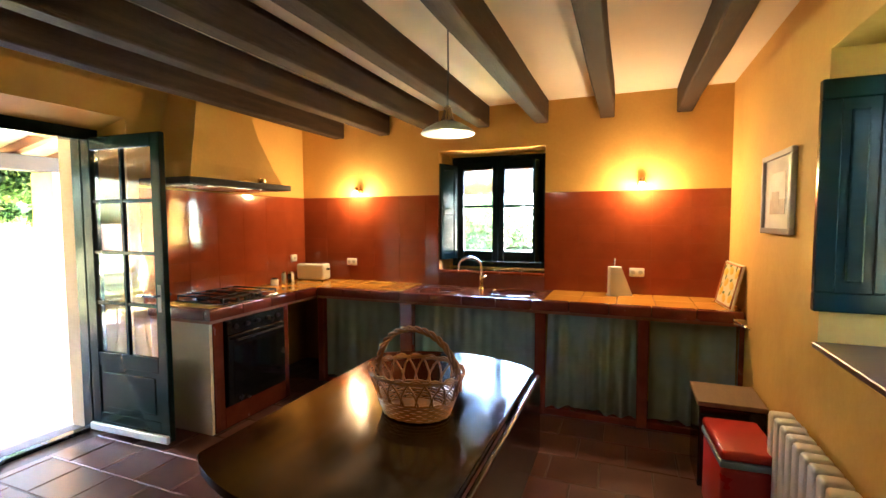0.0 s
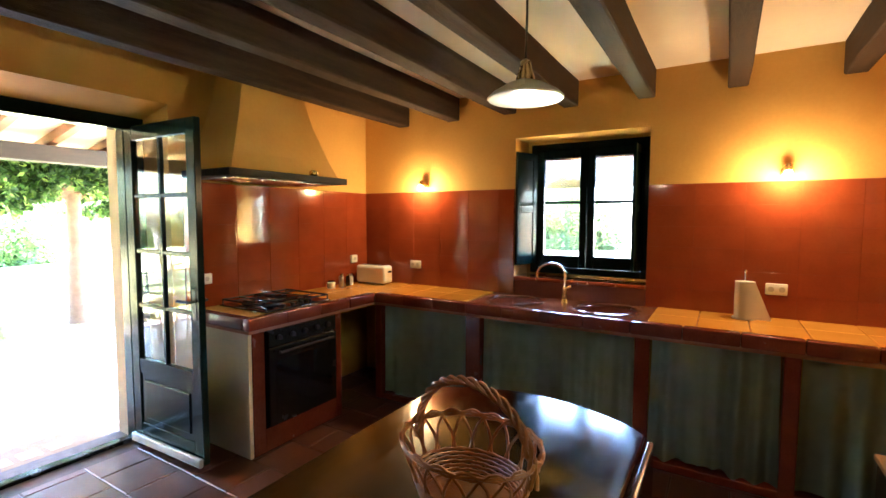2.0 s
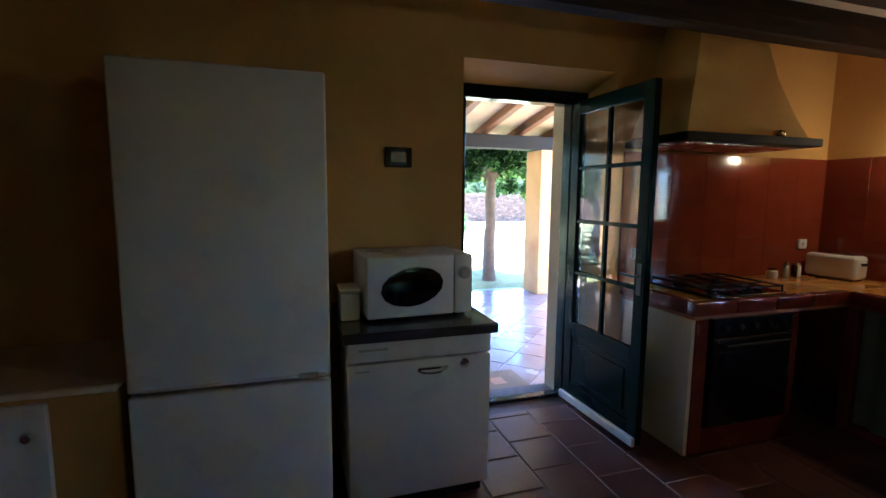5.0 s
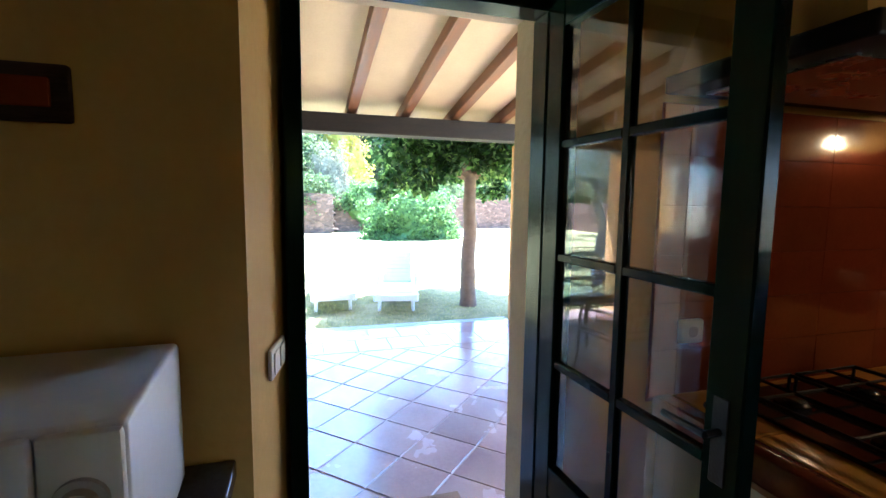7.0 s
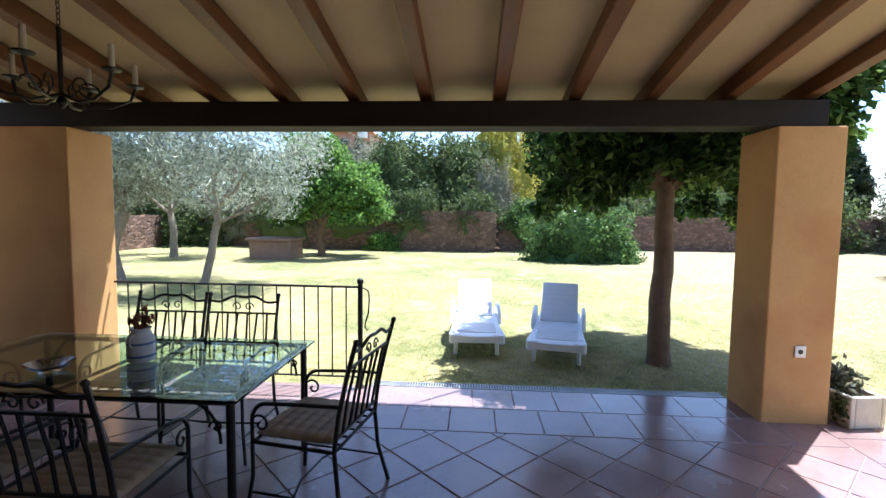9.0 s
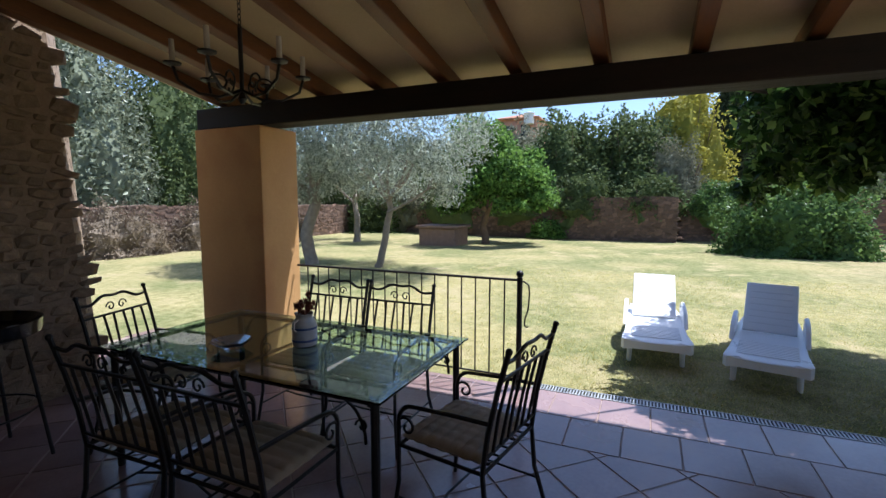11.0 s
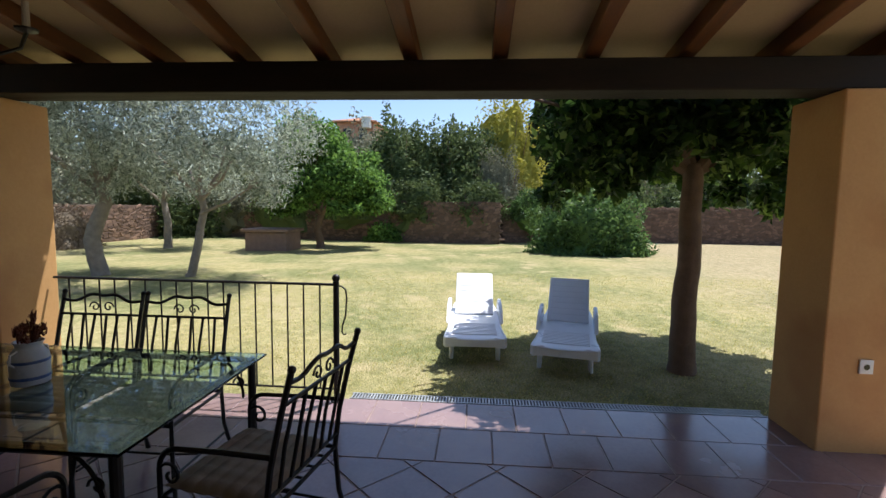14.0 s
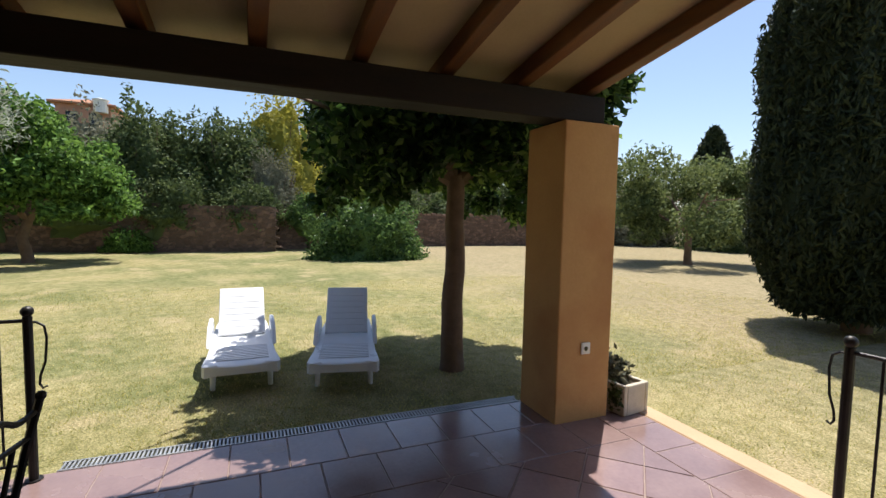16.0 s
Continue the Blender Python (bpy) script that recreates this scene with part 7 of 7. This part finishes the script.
for k, (x, y, rx, ry, h, mat) in enumerate(((-28, 5.0, 2.0, 3.0, 4.0, "leaf_dark"), (-28, 10.0, 2.0, 3.2, 3.6, "leaf_dark"), (-27, 15.5, 2.2, 3.4, 4.2, "leaf_dark"), (-25, 21.0, 2.4, 3.4, 4.4, "leaf_grey"), (-20, 24.0, 3.2, 2.8, 4.2, "leaf_dark"), (-13, 25.0, 3.4, 2.8, 4.6, "leaf_dark"), (-5, 23.0, 3.6, 2.8, 4.4, "leaf_dark"))):
    bush("boundary_hedge", "dark boundary hedge beyond the lawn", (x, y, GZ), rx, ry, h, M[mat], 0.12, 5500, 60 + k, 0.2)


def cypress(label, base, r, h, seed, leaves, size, dense=1.0):
    th = thing("cypress", label, "tree", base)
    rng = np.random.default_rng(seed)
    bm = bmesh.new()
    tube(bm, [(0, 0, -0.1), (0, 0, h * 0.5), (0.05, 0, h * 0.95)], r * 0.14, 10, 0.02)
    part("trunk", bm, M["bark_r"], th, smooth=True)
    z = rng.uniform(0.02, 1.0, leaves) ** 0.9
    prof = np.minimum(1.0, 0.62 + 2.2 * z) * np.minimum(1, (1.02 - z) * 2.2) ** 0.75
    a = rng.uniform(0, 2 * np.pi, leaves)
    rad = r * prof * rng.uniform(0.55, 1.0, leaves) ** 0.35
    wob = np.array([1 + 0.15 * noise.noise(Vector((2.2 * math.cos(q), 2.2 * math.sin(q), zz * h * 0.45 + seed))) + 0.16 * noise.noise(Vector((6.5 * math.cos(q), 6.5 * math.sin(q), zz * h * 0.8 + seed))) for q, zz in zip(a, z)])
    pts = np.stack([rad * wob * np.cos(a), rad * wob * np.sin(a), z * h], 1)
    leaf_cloud("foliage", pts, size, M["leaf_cyp"], th, rng, 0.1, 0.3, 0.35, 1.3)
    bm = bmesh.new()
    lathe(bm, [(r * 0.80 * min(1.0, 0.62 + 2.2 * k / 24) * min(1.0, (1.02 - k / 24) * 2.2) ** 0.75, h * (0.03 + 0.95 * k / 24)) for k in range(25)], 28)
    for v in bm.verts:
        v.co.x *= 1 + 0.2 * noise.noise(v.co * 1.3)
        v.co.y *= 1 + 0.2 * noise.noise(v.co * 1.3)
    part("inner_foliage", bm, M["leaf_cyp"], th, "dense shaded inner foliage", smooth=True)
    return th


cypress("tall dense dark cypress at the lawn's edge", (-5.25, 6.2, GZ), 1.43, 8.2, 31, 80000, 0.065)
for k, (x, y, h) in enumerate(((-30, 17, 6.5), (-31, 20, 7.5), (-24, 27, 8.0), (-40, 2.5, 10.5), (-41, 5.0, 10.0))):
    cypress("distant dark conifer beyond the garden", (x, y, GZ), 1.7, h, 70 + k, 5000, 0.3)


def far_house():
    th = thing("far_house", "distant pink rendered house with tiled roof", "house", (-62, -17.8, GZ))
    bm = bmesh.new()
    box(bm, -4, 4, -2.3, 2.3, -1, 11.9, 0.02)
    part("wall", bm, M["pink"], th)
    bm = bmesh.new()
    vs = [bm.verts.new(p) for p in ((-4.5, -2.8, 11.9), (4.5, -2.8, 11.9), (4.5, 2.8, 11.9), (-4.5, 2.8, 11.9), (-4.5, -2.8, 12.08), (4.5, -2.8, 12.08), (4.5, 2.8, 12.08), (-4.5, 2.8, 12.08), (-2.5, 0, 12.75), (2.5, 0, 12.75))]
    for q in ((3, 2, 1, 0), (0, 1, 5, 4), (1, 2, 6, 5), (2, 3, 7, 6), (3, 0, 4, 7), (4, 5, 9, 8), (6, 7, 8, 9), (5, 6, 9), (7, 4, 8)):
        bm.faces.new([vs[i] for i in q])
    roof = part("roof", bm, M["roof_tile"], th)
    for y in (-1.0, 0.9):
        bm = bmesh.new()
        box(bm, 4.0, 4.06, y - 0.45, y + 0.45, 9.9, 11.2)
        win = part("window", bm, M["green"], th)
        bm = bmesh.new()
        box(bm, 4.061, 4.08, y - 0.37, y + 0.37, 10.0, 11.1)
        part("pane", bm, M["blackglass"], win)
    bm = bmesh.new()
    lathe(bm, [(0.62, 11.2), (0.62, 12.35), (0.70, 12.4), (0.70, 12.5), (0.3, 12.62)], 16, (4.3, 1.5, 0))
    part("chimney", bm, M["white_pl"], roof, "round white chimney")


M["pink"] = surf("pink_render", (0.42, 0.22, 0.15), (0.52, 0.29, 0.20), 2, 30, 0.9, 0.2)
far_house()
bush("far_trees", "distant trees below the pink house", (-50, -16.0, GZ), 4.0, 6.5, 9.7, M["leaf_grey"], 0.24, 4500, 89, 0.5, category="trees")
rng = random.Random(77)
for k in range(9):
    y = -34 + k * 7.5
    bush("far_trees", "distant wooded slope behind the garden", (-44 + rng.uniform(-3, 3), y, GZ), 4.2, 5.6, rng.uniform(7.2, 9.4), M["leaf_dark" if k % 3 else "leaf_grey"], 0.24, 3200, 90 + k, 0.5, category="trees")


def outside_kitchen():
    """An unseen shrub added outside the side window to hold back its daylight."""
    bush("dimming_shrub", "unseen green shrub added outside the side window to dim its daylight", (6.9, -2.3, GZ), 1.3, 3.2, 4.6, M["leaf_dark"], 0.10, 4500, 121)


outside_kitchen()


def grass():
    rng = np.random.default_rng(3)
    n = 95000
    x = -4.72 - 7.5 * rng.random(n) ** 1.6
    y = rng.uniform(-6.5, 7.5, n)
    extra = 9000
    x = np.concatenate([x, rng.uniform(-4.6, -1.0, extra)])
    y = np.concatenate([y, rng.uniform(0.84, 4.0, extra)])
    n += extra
    keep = np.array([noise.noise(Vector((a * 1.3, b * 1.3, 2.0))) for a, b in zip(x, y)]) > rng.uniform(-0.75, 0.35, n)
    x, y = x[keep], y[keep]
    n = len(x)
    a = rng.uniform(0, 2 * np.pi, n)
    h = rng.uniform(0.012, 0.036, n)
    lean = rng.normal(0, 0.018, (n, 2))
    w = 0.004
    z = np.full(n, GZ - 0.004) + 0.10 * np.clip((-x - 5.5) / 6, 0, 1) * np.array([noise.noise(Vector((p * 0.12, q * 0.12, 0.3))) for p, q in zip(x, y)])
    v = np.stack([np.stack([x - w * np.cos(a), y - w * np.sin(a), z], 1), np.stack([x + w * np.cos(a), y + w * np.sin(a), z], 1), np.stack([x + lean[:, 0], y + lean[:, 1], z + h], 1)], 1).reshape(-1, 3)
    me = bpy.data.meshes.new("grass")
    me.from_pydata(v.tolist(), [], (np.arange(n)[:, None] * 3 + (0, 1, 2)).tolist())
    me.materials.append(M["blade"])
    tagged(new("grass", me), "short dry lawn grass blades", "grass", kind="stuff")


M["blade"] = leafy("grass_blade", (0.20, 0.24, 0.05), (0.56, 0.48, 0.19), 0.5, 0.8)
grass()

# ---------------------------------------------------------------- floor tiles
TW = 0.36


def lay_tiles():
    rng = random.Random(12)
    # kitchen: square tiles in running bond, near part singly
    w, g = 0.30, 0.005
    meshes = []
    for k in range(4):
        bm = bmesh.new()
        h = w / 2 - g / 2
        slab(bm, [(-h, -h), (h, -h), (h, h), (-h, h)], -0.02, 0.0, 0.005 + 0.001 * k)
        meshes.append(mesh_of("tile", bm, M["floor_k"]))
    rest = bmesh.new()
    j = 0
    y = -0.005
    while y > YS:
        x = -0.28 + (0.15 if j % 2 else 0.0)
        while x < XR + 0.2:
            poly = clip_poly([(x - w / 2 + g / 2, y - w + g / 2), (x + w / 2 - g / 2, y - w + g / 2), (x + w / 2 - g / 2, y - g / 2), (x - w / 2 + g / 2, y - g / 2)], 0.0 if not (DY0 < y - w / 2 < DY1) else -0.19, XR, YS, 0.0)
            if poly:
                full = abs(max(p[0] for p in poly) - min(p[0] for p in poly) - (w - g)) < 1e-3 and y - w > YS
                if full and y > -5.0:
                    ob = new("tile", meshes[rng.randrange(4)])
                    ob.parent = FLOOR
                    ob.matrix_basis = pose(x, y - w / 2, rng.uniform(-0.0015, 0.001), rng.uniform(-0.25, 0.25), rng.uniform(-0.25, 0.25), 90 * rng.randrange(4))
                else:
                    slab(rest, poly, -0.02, 0.0, 0.005)
            x += w
        y -= w
        j += 1
    tagged(part("cut_tiles", rest, M["floor_k"], FLOOR), kind="stuff")
    # terrace: diagonal field inside a straight border
    w = TW
    meshes = []
    for k in range(3):
        bm = bmesh.new()
        h = w / 2 - 0.004
        slab(bm, [(-h, -h), (h, -h), (h, h), (-h, h)], -0.02, 0.0, 0.004 + 0.001 * k)
        meshes.append(mesh_of("tile", bm, M["floor_t"]))
    rest = bmesh.new()
    bx0, bx1, by0, by1 = -3.69, -WT, -8.2, 0.22
    c = w / math.sqrt(2)
    n = 0
    for i in range(-40, 41):
        for k in range(-40, 41):
            if (i + k) % 2:
                continue
            x, y = -2.35 + i * c, -3.3 + k * c
            h = c - 0.0055
            diamond = [(x - h, y), (x, y - h), (x + h, y), (x, y + h)]
            poly = clip_poly(diamond, bx0 + 0.004, bx1, by0, by1 - 0.004)
            if len(poly) < 3:
                continue
            if len(poly) == 4 and abs(max(p[0] for p in poly) - min(p[0] for p in poly) - 2 * h) < 1e-4 and abs(max(p[1] for p in poly) - min(p[1] for p in poly) - 2 * h) < 1e-4:
                ob = new("tile", meshes[rng.randrange(3)])
                ob.parent = TERRACE
                ob.matrix_basis = pose(x, y, TZ + rng.uniform(-0.001, 0.001), rng.uniform(-0.2, 0.2), rng.uniform(-0.2, 0.2), 45 + 90 * rng.randrange(4))
            else:
                xs, ys = [p[0] for p in poly], [p[1] for p in poly]
                if max(xs) - min(xs) > 0.03 and max(ys) - min(ys) > 0.03:
                    slab(rest, poly, TZ - 0.02, TZ, 0.004)
    y = by1 - w / 2
    while y > by0:
        for a, b, o in ((-4.556, -4.12, 0.0), (-4.12, bx0, w / 2)):
            slab(rest, [(a, y + o - w + 0.003), (b - 0.006, y + o - w + 0.003), (b - 0.006, y + o - 0.003), (a, y + o - 0.003)], TZ - 0.02, TZ, 0.004)
        y -= w
    x = -4.556
    while x < bx1:
        slab(rest, [(x + 0.004, by1 + 0.004), (min(x + w, bx1) - 0.004, by1 + 0.004), (min(x + w, bx1) - 0.004, 0.616), (x + 0.004, 0.616)], TZ - 0.02, TZ, 0.004)
        x += w
    tagged(part("border_tiles", rest, M["floor_t"], TERRACE), kind="stuff")


lay_tiles()
